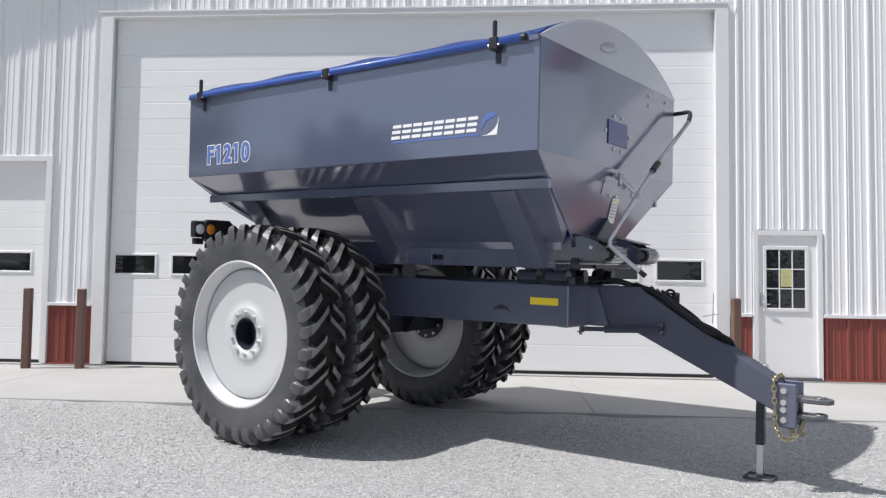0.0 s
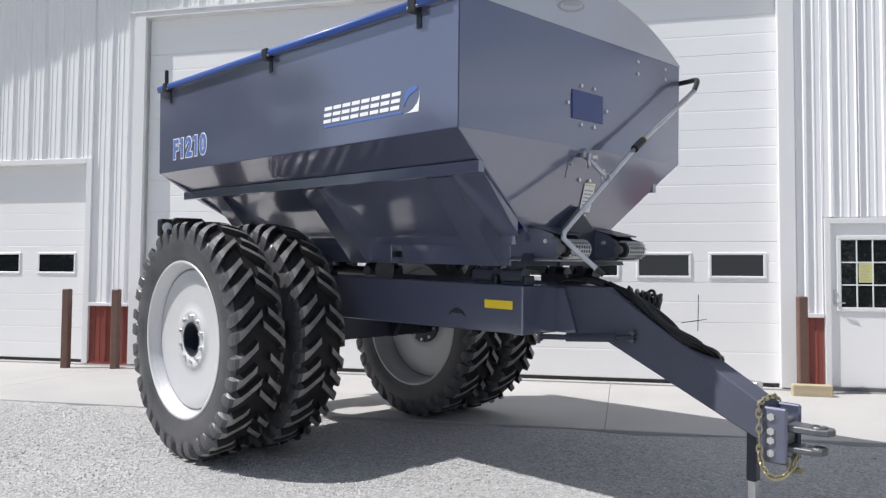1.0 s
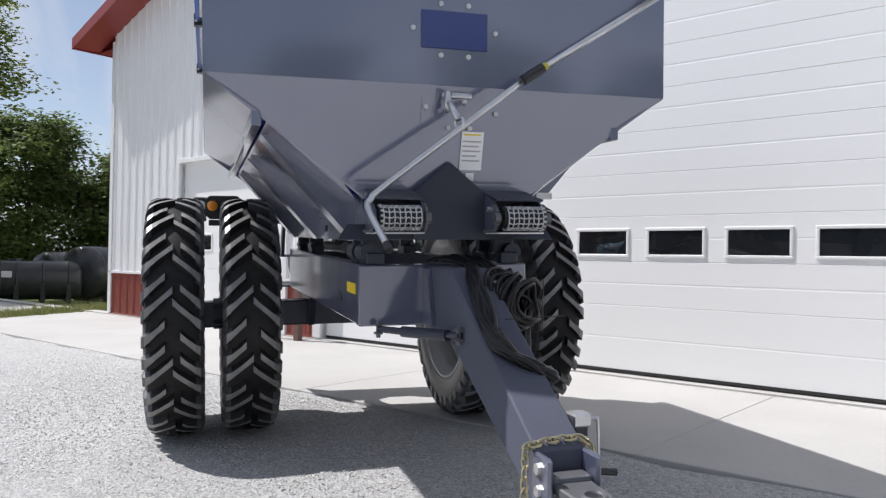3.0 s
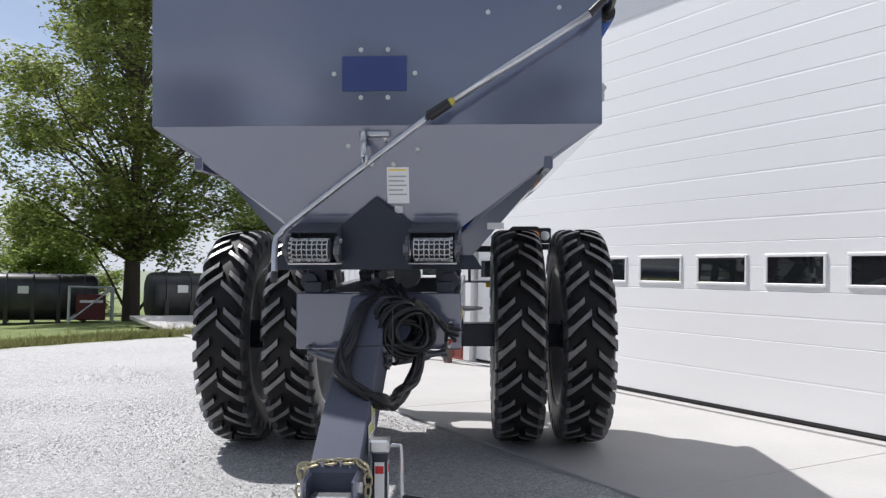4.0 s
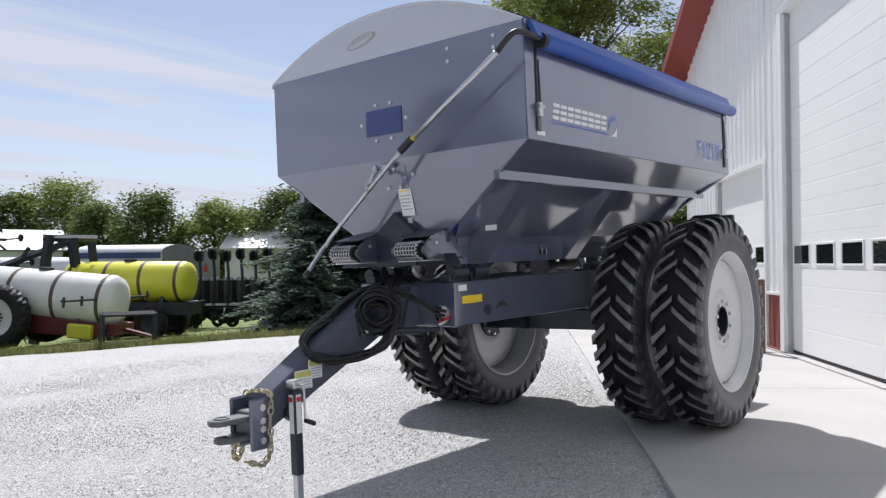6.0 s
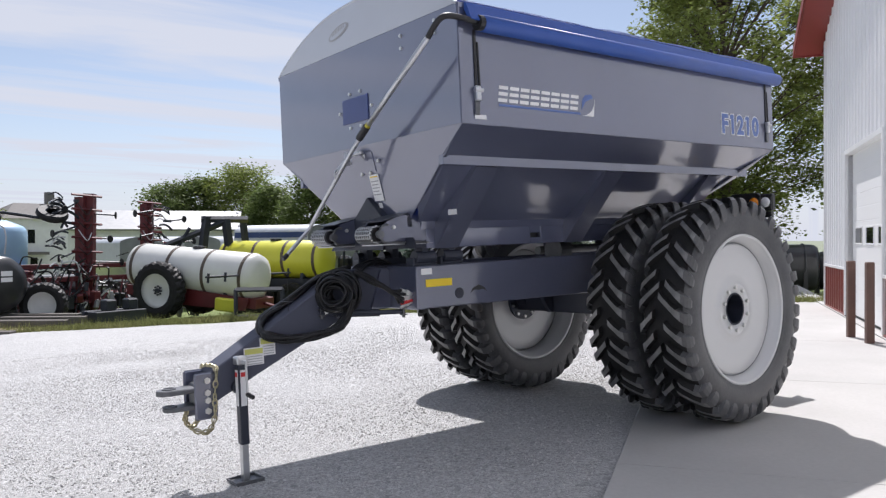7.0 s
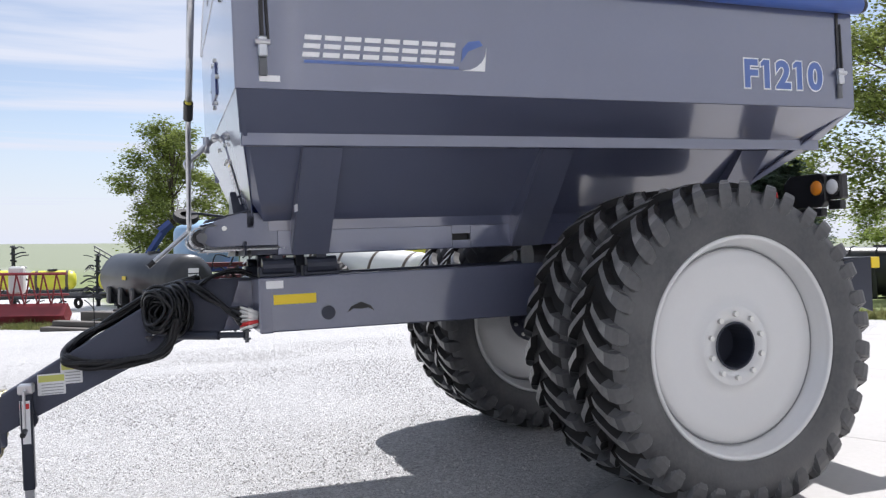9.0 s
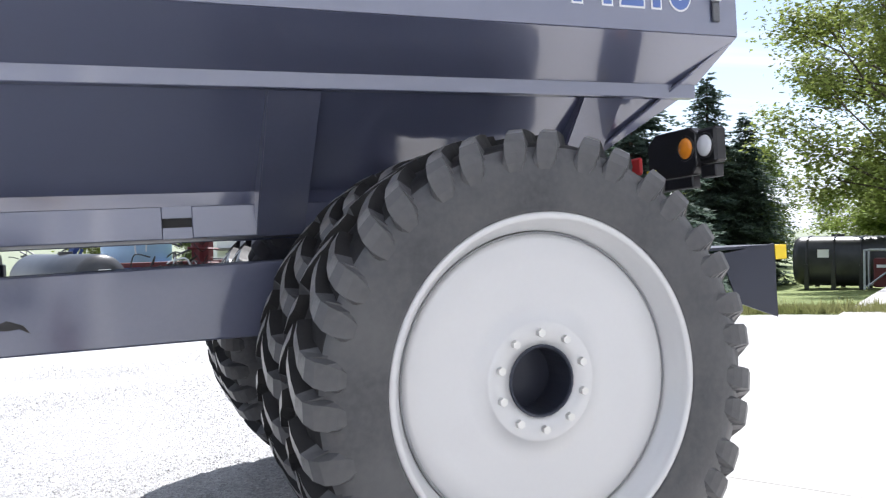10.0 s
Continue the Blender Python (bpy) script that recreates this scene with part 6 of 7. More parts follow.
def small_wheel(parent, x, y, z, r, w, rim):
    wl_ = new("wheel"); wl_.parent = parent; wl_.matrix_basis = pose(x, y, z)
    bm = B(); lathe(bm, [(r * 0.58, -w * 0.42), (r * 0.75, -w * 0.5), (r * 0.92, -w * 0.47), (r * 0.98, -w * 0.3), (r, 0.0), (r * 0.98, w * 0.3), (r * 0.92, w * 0.47), (r * 0.75, w * 0.5), (r * 0.58, w * 0.42)], 60)
    for v in bm.verts:
        q = math.hypot(v.co.x, v.co.z)
        if q > r * 0.9 and round(math.atan2(v.co.z, v.co.x) / (2 * math.pi / 60) + v.co.y / w * 3) % 3 == 0:
            v.co.x *= 0.95; v.co.z *= 0.95
    part("tyre", bm, M["rubber"], wl_)
    bm = B(); lathe(bm, [(0.001, w * 0.1), (r * 0.2, w * 0.14), (r * 0.5, w * 0.1), (r * 0.58, w * 0.42), (r * 0.6, w * 0.4), (r * 0.6, -w * 0.4), (r * 0.5, -w * 0.1), (0.001, -w * 0.1)], 28); smooth(part("rim", bm, rim, wl_))
    return wl_


def bars(name, x, y, rz, segs, mat, label, category, r=0.05, extra=()):
    """An implement of square and round bars: each a part. segs: (part name, from, to, thickness)."""
    root = tagged(new(name), label, category)
    root.matrix_world = pose(x, y, ground_height((x, y)), 0, 0, rz)
    for nm, p, q, t in segs:
        bm = B(); rod(bm, p, q, t, 4 if t > 0.035 else 6); part(nm, bm, mat, root)
    for nm, p, q, t, mm in extra:
        bm = B(); rod(bm, p, q, t, 12); part(nm, bm, mm, root)
    return root


def cradle_tank(x, y, rz, length, width, height, label):
    """A flat-sided moulded tank standing on its own feet, with hoops and a lid."""
    root = tagged(new("poly_tank"), label, "tank")
    root.matrix_world = pose(x, y, ground_height((x, y)), 0, 0, rz)
    z0, h, w = 0.12, height - 0.2, width / 2
    ring = []
    for k in range(28):
        a = 2 * math.pi * k / 28
        cx_, cz_ = math.cos(a), math.sin(a)
        ring.append((w * math.copysign(abs(cx_) ** 0.62, cx_), z0 + h / 2 + h / 2 * math.copysign(abs(cz_) ** 0.62, cz_)))
    bm = B()
    prev = None
    for y0, sc in ((-0.5, 0.72), (-0.485, 0.9), (-0.455, 0.985), (-0.42, 1.0), (0.42, 1.0), (0.455, 0.985), (0.485, 0.9), (0.5, 0.72)):
        cur = [bm.verts.new((px * sc, y0 * length, z0 + h / 2 + (pz - z0 - h / 2) * sc)) for px, pz in ring]
        if prev:
            for k in range(28):
                bm.faces.new((prev[k], prev[(k + 1) % 28], cur[(k + 1) % 28], cur[k]))
        else:
            bm.faces.new(cur)
        prev = cur
    bm.faces.new(prev)
    bmesh.ops.recalc_face_normals(bm, faces=bm.faces[:])
    smooth(part("shell", bm, M["poly_black"], root))
    for k in range(4):
        yy = length * (-0.36 + 0.24 * k)
        bm = B(); tube(bm, [(px * 1.01, yy, z0 + h / 2 + (pz - z0 - h / 2) * 1.01) for px, pz in ring], 0.03, 6, True); part("hoop", bm, M["poly_black"], root)
        for s in (-1, 1):
            bm = B(); prism(bm, [(yy - 0.08, 0), (yy + 0.08, 0), (yy + 0.06, h * 0.5), (yy - 0.06, h * 0.5)], 0, s * w - 0.05, s * w + 0.05); part("foot", bm, M["poly_black"], root)
    bm = B(); rod(bm, (0, -length * 0.12, z0 + h - 0.02), (0, -length * 0.12, z0 + h + 0.07), 0.22, 20); part("lid", bm, M["poly_black"], root)
    bm = B(); box(bm, w * 0.99, w * 0.99 + 0.03, -length * 0.26, -length * 0.16, z0 + h * 0.58, z0 + h * 0.74); part("label_plate", bm, M["white_decal"], root)
    bm = B(); box(bm, -w * 0.99 - 0.03, -w * 0.99, -length * 0.26, -length * 0.16, z0 + h * 0.58, z0 + h * 0.74); part("label_plate", bm, M["white_decal"], root)
    return root


def box_hopper(x, y, rz, label, body="galv", tri=True, stripe=True):
    """A boxy fertilizer tender: upright sides, arched ends, tarp, wheels and a warning triangle behind."""
    root = tagged(new("fertilizer_tender"), label, "farm trailer")
    root.matrix_world = pose(x, y, ground_height((x, y)), 0, 0, rz)
    L, w, z0, z1 = 1.9, 1.1, 2.2, 3.2
    for s in (-1, 1):
        bm = B(); plate(bm, [(-L, s * w, z0), (L, s * w, z0), (L, s * w, z1), (-L, s * w, z1)], 0.03); part("side_panel", bm, M[body], root)
        bm = B(); plate(bm, [(-L, s * w, z0), (L, s * w, z0), (L - 0.4, s * 0.4, z0 - 0.6), (-L + 0.4, s * 0.4, z0 - 0.6)], 0.03); part("hopper_wall", bm, M[body], root)
        if stripe:
            bm = B(); box(bm, -L + 0.05, L - 0.05, s * (w + 0.026), s * (w + 0.03), z1 - 0.24, z1 - 0.02); part("stripe", bm, M["implement_blue"], root)
    for s in (-1, 1):
        bm = B(); pts = [(-w, z0), (w, z0)] + [(w * math.cos(a), z1 + 0.28 * math.sin(a)) for a in (math.pi * k / 12 for k in range(13))]
        prism(bm, pts, 0, s * L - 0.015, s * L + 0.015); part("end_panel", bm, M["galv_dull"], root)
        bm = B(); plate(bm, [(s * L, -w, z0), (s * L, w, z0), (s * (L - 0.4), 0.4, z0 - 0.6), (s * (L - 0.4), -0.4, z0 - 0.6)], 0.03); part("hopper_wall", bm, M[body], root)
    bm = B(); n = 12
    a0 = [bm.verts.new((-L, (w + 0.02) * math.cos(math.pi * k / n), z1 + 0.3 * math.sin(math.pi * k / n))) for k in range(n + 1)]
    a1 = [bm.verts.new((L, (w + 0.02) * math.cos(math.pi * k / n), z1 + 0.3 * math.sin(math.pi * k / n))) for k in range(n + 1)]
    for k in range(n):
        bm.faces.new((a0[k], a0[k + 1], a1[k + 1], a1[k]))
    smooth(part("tarp", bm, M["galv"], root, "pale grey tarp"))
    if tri:
        for s in (-1, 1):
            bm = B(); prism(bm, [(-0.2, z0 + 0.35), (0.2, z0 + 0.35), (0.0, z0 + 0.72)], 0, s * (L + 0.016), s * (L + 0.03)); part("warning_triangle", bm, M["red"], root, "red slow-vehicle triangle")
    bm = B(); box(bm, -L, L + 0.9, -0.45, 0.45, 0.95, 1.35); part("chassis", bm, M["implement_dark"], root)
    for s in (-1, 1):
        small_wheel(root, 0.3, s * 0.9, 0.72, 0.72, 0.45, M["rim"])
    return root


# tanks on the lawn
cradle_tank(-25.1, -16.1, 30, 3.7, 1.7, 2.0, "large black moulded tank standing on the lawn")
cradle_tank(-22.1, -9.0, 35, 3.4, 1.5, 1.8, "large black moulded tank standing on the lawn")
cradle_tank(-24.6, -6.9, 12, 3.2, 1.5, 1.5, "low black moulded tank standing on the lawn")
lie_tank("poly_tank", -26.3, -4.4, 60, 4.2, 0.9, M["poly_black"], "long round black poly tank lying on the lawn", z0=0.1)
lie_tank("poly_tank", -29.0, -5.6, 40, 4.2, 0.85, M["poly_black"], "long round black poly tank lying on the lawn", z0=0.1)
# pump set in a pale frame
pump = tagged(new("pump_set"), "red pump set in a pale angle-iron frame", "pump")
pump.matrix_world = pose(-24.3, -13.9, ground_height((-24.3, -13.9)), 0, 0, 30)
bm = B(); box(bm, -0.35, 0.35, -0.5, 0.5, 0.1, 1.05, 0.03); part("housing", bm, M["implement_red"], pump)
bm = B(); box(bm, 0.352, 0.37, -0.4, 0.4, 0.75, 0.85); part("nameplate", bm, M["white_decal"], pump)
for a in (-0.42, 0.42):
    for b in (-0.75, 0.75):
        bm = B(); rod(bm, (a, b, 0), (a, b, 1.35), 0.035, 4); part("upright", bm, M["galv"], pump)
    bm = B(); rod(bm, (a, -0.75, 1.33), (a, 0.75, 1.33), 0.035, 4); part("rail", bm, M["galv"], pump)
    bm = B(); rod(bm, (a, -0.7, 0.1), (a, 0.7, 1.3), 0.03, 4); part("brace", bm, M["galv"], pump)

# black tank on timbers at the yard's edge
BX, BY = 0.75, -21.0
low = lie_tank("poly_tank", BX, BY, 27.8, 4.7, 0.79, M["poly_black"], "black poly tank lying on timber bearers", z0=0.64, bands=0)
bm = B(); box(bm, -0.17, 0.17, 2.355, 2.365, 1.5, 1.62); box(bm, -0.17, 0.17, 2.355, 2.365, 1.66, 1.8); part("label_plate", bm, M["white_decal"], low)
bm = B(); box(bm, 0.805, 0.815, -0.5, -0.25, 1.4, 1.52); part("label_plate", bm, M["yellow"], low)
for k in range(5):
    bm = B(); box(bm, -0.79, 0.79, -1.7 + 0.8 * k, -1.45 + 0.8 * k, 0.6, 1.15, 0.05); part("foot", bm, M["poly_black"], low)
for k, (along, across, lz, z0, h) in enumerate(((0.2, 0.95, 5.2, 0.0, 0.3), (0.1, 0.35, 5.0, 0.0, 0.3), (0.3, -0.5, 4.8, 0.0, 0.3), (-0.1, -1.3, 4.8, 0.0, 0.3), (0.1, 0.75, 5.0, 0.3, 0.3), (0.3, -0.2, 4.7, 0.3, 0.3), (-0.2, -1.1, 4.6, 0.3, 0.3), (1.6, 1.2, 2.2, 0.3, 0.12), (-0.1, 1.6, 5.0, 0.0, 0.3), (-0.3, 2.15, 4.4, 0.0, 0.3), (-0.3, 1.8, 4.2, 0.3, 0.14))):
    ux, uy = -0.79, 0.61
    px, py = 0.3 + ux * along - uy * -across, -18.6 + uy * along + ux * -across
    bm = B(); box(bm, -lz / 2, lz / 2, -0.15, 0.15, 0, h, 0.015)
    tagged(solid("timber", bm, M["timber"] if k != 7 else M["block"], pose(px, py, ground_height((BX, BY)) - 0.01 + z0, 0, 0, 142.3 + (k % 3 - 1) * 0.8)), "weathered dark timber bearer under the black tank" if k != 7 else "pale weathered plank on the timber stack", "timber", "timbers under the tank")

# tank trailers
white = lie_tank("tank_trailer", -5.6, -18.9, 32, 4.7, 0.74, M["poly_white"], "white poly tank trailer with black straps and big wheels", z0=0.66, bands=4, thing="tank trailer")
white.matrix_world = pose(-5.6, -18.9, ground_height((-5.6, -18.9)) + 0.08, 0, 0, 32) @ pose(0, 0, 0, -4.5)
bm = B(); box(bm, -0.5, 0.5, -2.3, 2.5, 0.5, 0.8); part("chassis", bm, M["implement_red"], white)
for s in (-1, 1):
    bm = B(); prism(bm, [(-0.2, 0.38), (2.2, 0.42), (2.3, 0.8), (-0.2, 0.9)], 0, s * 0.56 - 0.02, s * 0.56 + 0.02); part("side_plate", bm, M["implement_red"], white)
    wheel_ = small_wheel(white, 0, 0, 0, 0.9, 0.46, M["poly_white"]); wheel_.matrix_basis = pose(s * 1.0, -0.62, 0.8, 0, 0, 90)
    for k in range(8):
        a = 2 * math.pi * k / 8
        bm = B(); rod(bm, (0.13 * math.cos(a), -s * 0.05, 0.13 * math.sin(a)), (0.13 * math.cos(a), -s * 0.105, 0.13 * math.sin(a)), 0.028, 6); part("nut", bm, M["implement_dark"], wheel_)
    bm = B(); rod(bm, (0, -s * 0.05, 0), (0, -s * 0.13, 0), 0.075, 12); part("hub", bm, M["implement_dark"], wheel_)
bm = B(); rod(bm, (-2.2, 2.0, 1.45), (2.3, 2.0, 1.5), 0.035, 6); part("boom", bm, M["implement_dark"], white)
for xx in (-2.1, -0.9, 0.4, 1.4, 2.2):
    bm = B(); rod(bm, (xx, 2.0, 1.33), (xx, 2.0, 1.6), 0.04, 6); part("bracket", bm, M["implement_dark"], white)
bm = B(); rod(bm, (0, 2.4, 0.65), (0.2, 3.6, 0.5), 0.06, 6); part("drawbar", bm, M["implement_red"], white)
bm = B(); box(bm, 0.5, 0.75, 1.2, 1.9, 0.35, 0.75, 0.04); part("side_box", bm, M["poly_yellow"], white)
yel = lie_tank("tank_trailer", -8.9, -19.9, 32, 4.3, 0.66, M["poly_yellow"], "yellow poly tank trailer with dark straps", z0=1.2, bands=4, thing="tank trailer")
bm = B(); box(bm, -0.5, 0.5, -2.0, 2.2, 0.8, 1.2); part("chassis", bm, M["implement_dark"], yel)
for s in (-1, 1):
    for yy in (-0.2, 1.1):
        small_wheel(yel, 0, 0, 0.55, 0.55, 0.36, M["implement_dark"]).matrix_basis = pose(s * 0.8, yy, 0.55, 0, 0, 90)
# low steel rack on the grass
rack = []
for a in (0.0, 1.16):
    rack += [("leg", (a, 0, 0), (a, 0, 0.74), 0.045), ("leg", (a, -0.6, 0), (a, -0.6, 0.74), 0.045), ("end_rail", (a, 0, 0.72), (a, -0.6, 0.72), 0.04)]
rack += [("long_rail", (0, 0, 0.72), (1.16, 0, 0.72), 0.045), ("long_rail", (0, -0.6, 0.72), (1.16, -0.6, 0.72), 0.045), ("foot_rail", (0, 0, 0.06), (1.16, 0, 0.06), 0.045)]
bars("steel_rack", -5.57, -12.85, -25, rack, M["implement_dark"], "low dark steel rack standing on the grass", "rack")

# tenders in a row
for x, y, rz, lab, st in ((-11.5, -24.1, 114, "pale grey fertilizer tender with a blue stripe", True), (-14.6, -26.9, 112, "pale grey fertilizer tender with an arched end", False), (-13.2, -33.5, 112, "pale grey fertilizer tender with an arched end", False), (-10.0, -33.0, 110, "pale grey fertilizer tender with an arched end", False), (-7.6, -33.4, 100, "pale grey fertilizer tender with an arched end", False)):
    box_hopper(x, y, rz, lab, "galv", True, st)

# folded implements: bars, arms and small wheels
def folded(name, x, y, rz, towers, mat, label, category, seed, arm_mat="implement_dark", spread=2.5, arms=46, low=0.3, high=2.2):
    rnd = random.Random(seed)
    segs = []
    for (tx, ty, h, t) in towers:
        segs += [("tower", (tx, ty, 0.2), (tx + rnd.uniform(-0.1, 0.1), ty, h), t), ("tower", (tx + t * 1.1, ty + 0.05, 0.2), (tx + t * 1.2, ty + 0.05, h - 0.12), t * 0.85)]
        for k in range(9):
            z = 0.5 + (h - 0.6) * k / 8
            segs.append(("clamp", (tx - t * 1.6, ty + t, z), (tx + t * 2.8, ty + t, z + 0.05), 0.04))
    segs += [("toolbar", (-spread, 0, 0.75), (spread, 0, 0.8), 0.1), ("toolbar", (-spread, 0.7, 0.7), (spread, 0.7, 0.75), 0.09), ("toolbar", (-spread, -0.6, 0.95), (spread, -0.6, 0.9), 0.08)]
    root = bars(name, x, y, rz, segs, mat, label, category)
    for k in range(arms):
        if towers and k % 3 == 1:
            # spring tines standing out from the raised wings
            tx, ty, h, t = towers[(k // 3) % len(towers)]
            s = 1 if k % 2 else -1
            p = Vector((tx + t * 1.2 + s * t * 2.2, ty + rnd.uniform(-0.2, 0.3), rnd.uniform(0.7, h - 0.1)))
            q = p + Vector((s * rnd.uniform(0.2, 0.55), rnd.uniform(-0.2, 0.3), rnd.uniform(-0.3, 0.15)))
        else:
            p = Vector((rnd.uniform(-spread, spread), rnd.uniform(-0.8, 0.9), rnd.uniform(low, min(high, 1.15))))
            q = p + Vector((rnd.uniform(-0.5, 0.5), rnd.uniform(-0.4, 0.4), rnd.uniform(-0.5, 0.3)))
        q.z = max(q.z, 0.05)
        bm = B(); tube(bm, smooth_line([p, (p + q) / 2 + Vector((0, 0, rnd.uniform(0.02, 0.16))), q], 3), rnd.uniform(0.018, 0.04), 5)
        part("arm", bm, mat if k % 3 == 0 else (M["galv"] if k % 7 == 0 else M[arm_mat]), root)
    for k in range(8):
        p = (rnd.uniform(-spread, spread), rnd.uniform(-0.8, 0.9), rnd.uniform(0.26, 0.5))
        bm = B(); lathe(bm, [(0.12, -0.05), (0.24, -0.05), (0.26, 0), (0.24, 0.05), (0.12, 0.05)], 18); part("gauge_wheel", bm, M["rubber"], root, m=pose(*p, 0, 0, rnd.uniform(0, 180)))
    return root


cult = folded("folded_cultivator", -3.3, -22.4, 12, ((0.0, 0, 4.3, 0.23), (-2.8, -1.0, 4.2, 0.21)), M["implement_red"], "dark red folded cultivator with upright wings and many tines", "implement", 1, spread=3.0, arms=210, high=3.4)
for px, pz, rr in ((1.2, 3.6, 0.48), (3.15, 3.5, 0.42)):
    bm = B(); lathe(bm, [(rr * 0.45, -0.1), (rr * 0.9, -0.11), (rr, -0.04), (rr, 0.04), (rr * 0.9, 0.11), (rr * 0.45, 0.1)], 22); part("lifted_wheel", bm, M["rubber"], cult, m=pose(px, 0.1, pz, 62, 10, 15))
    bm = B(); tube(bm, smooth_line([(px, 0.1, pz), (px - 0.5, 0.15, pz + 0.1), (0.2, 0.1, pz - 0.25)], 4), 0.05, 6); part("wheel_arm", bm, M["implement_dark"], cult)
folded("folded_cultivator", -0.6, -25.6, -8, ((-1.5, 0, 1.9, 0.09),), M["implement_red"], "dark red low toolbar with tines and wheels", "implement", 8, spread=2.6, arms=70, high=1.6)
folded("folded_toolbar", -4.4, -25.6, 20, ((-1.9, 0, 2.3, 0.1), (1.2, 0.2, 2.0, 0.09)), M["implement_dark"], "dark folded toolbar crowded with arms and wheels", "implement", 14, "implement_red", spread=2.6, arms=120, high=1.9)
folded("folded_toolbar", -1.9, -24.2, 5, (), M["implement_red"], "dark red low toolbar with tines and wheels", "implement", 15, spread=1.6, arms=80, high=1.5)
# folded planter: a row of dark hoppers with lifted closing wheels
planter = folded("folded_planter", -14.2, -21.4, 142, (), M["implement_dark"], "dark folded planter with rounded hoppers and lifted discs", "implement", 2, spread=1.9, arms=50, high=2.0)
for k in range(6):
    px = -1.4 + 0.52 * k
    bm = B(); box(bm, px - 0.27, px + 0.27, 0.1, 0.85, 0.3, 2.0, 0.12); part("hopper", bm, M["poly_black"], planter)
    bm = B(); tube(bm, smooth_line([(px, -0.2, 0.9), (px + 0.05, -0.3, 2.0), (px, -0.1, 2.7)], 4), 0.06, 6); part("row_arm", bm, M["implement_dark"], planter)
    for s in (-1, 1):
        bm = B(); lathe(bm, [(0.001, -0.04), (0.2, -0.05), (0.24, 0), (0.2, 0.05), (0.001, 0.04)], 18); part("closing_disc", bm, M["rubber"], planter, m=pose(px + s * 0.07, -0.05, 2.85 + 0.08 * (k % 2), 0, 0, 70 + 12 * s))
# row units, discs and cross beams at the cultivator's foot
for k in range(7):
    px = -2.7 + 0.85 * k
    bm = B(); lathe(bm, [(0.001, -0.03), (0.12, -0.045), (0.29, -0.012), (0.31, 0.0), (0.29, 0.012), (0.12, 0.045), (0.001, 0.03)], 20); part("coulter_disc", bm, M["cast"], cult, m=pose(px, 1.05, 0.32, 0, 0, 82 + 5 * (k % 3)))
    bm = B(); tube(bm, smooth_line([(px, 1.05, 0.34), (px + 0.05, 0.95, 0.75), (px, 0.7, 0.95)], 4), 0.045, 5); part("disc_arm", bm, M["implement_dark"], cult)
    bm = B(); box(bm, px + 0.2, px + 0.42, 0.55, 0.95, 0.55, 1.0 + 0.1 * (k % 2), 0.03); part("row_unit", bm, M["implement_red"] if k % 2 else M["implement_dark"], cult)
    bm = B(); rod(bm, (px + 0.3, 0.75, 0.9), (px + 0.1, 0.6, 1.55), 0.03, 6); part("lift_strut", bm, M["galv_dull"] if k % 3 == 0 else M["implement_red"], cult)
for z, y in ((1.5, 0.3), (1.9, -0.3)):
    bm = B(); box(bm, -3.1, 2.6, y - 0.08, y + 0.08, z - 0.08, z + 0.08, 0.015); part("cross_beam", bm, M["implement_red"], cult)
for k in range(16):
    zt = 1.0 + 0.2 * k
    tx = 0.1 if k % 2 else -2.7
    sgn = 1 if (k // 2) % 2 else -1
    bm = B(); box(bm, tx + sgn * 0.2 - 0.1, tx + sgn * 0.2 + 0.18, 0.0, 0.16, zt, zt + 0.09, 0.012); part("bracket", bm, M["implement_red"] if k % 3 else M["implement_dark"], cult)
    bm = B(); rod(bm, (tx + sgn * 0.2, 0.1, zt + 0.04), (tx + sgn * (0.75 + 0.2 * (k % 3)), 0.2, zt + 0.12 - 0.12 * (k % 4)), 0.028, 6); part("spring_arm", bm, M["implement_dark"], cult)
    bm = B(); lathe(bm, [(0.001, -0.02), (0.11, -0.025), (0.13, 0), (0.11, 0.025), (0.001, 0.02)], 14); part("press_wheel", bm, M["rubber"], cult, m=pose(tx + sgn * (0.75 + 0.2 * (k % 3)), 0.22, zt + 0.12 - 0.12 * (k % 4), 0, 0, 20 + 35 * (k % 3)))
# hoses and small gear round the cultivator's foot
rnd = random.Random(77)
for k in range(70):
    bx = rnd.choice((-0.6, 0.5, 0.9, -1.6, 1.7)) + rnd.gauss(0, 0.3)
    p = Vector((bx, 0.35 + rnd.uniform(0, 0.7), rnd.uniform(0.5, 2.3)))
    q = p + Vector((rnd.uniform(-0.6, 0.6), rnd.uniform(-0.2, 0.3), rnd.uniform(-0.9, 0.1)))
    q.z = max(q.z, 0.12)
    m_ = (p + q) / 2 + Vector((rnd.uniform(-0.3, 0.3), 0.15, rnd.uniform(-0.15, 0.4)))
    bm = B(); tube(bm, smooth_line([p, m_, q], 4), rnd.uniform(0.014, 0.032), 5); part("hydraulic_hose", bm, M["galv"] if k % 9 == 0 else M["hose"], cult)
for k in range(18):
    p = Vector((rnd.uniform(-2.4, 2.4), 0.5 + rnd.uniform(0, 0.6), rnd.uniform(0.35, 1.5)))
    bm = B(); box(bm, -0.09, 0.09, -0.06, 0.06, -0.14, 0.14, 0.02); part("bracket", bm, (M["implement_red"], M["galv_dull"], M["implement_dark"])[k % 3], cult, m=pose(p.x, p.y, p.z, rnd.uniform(-40, 40), rnd.uniform(-60, 60), rnd.uniform(0, 180)))
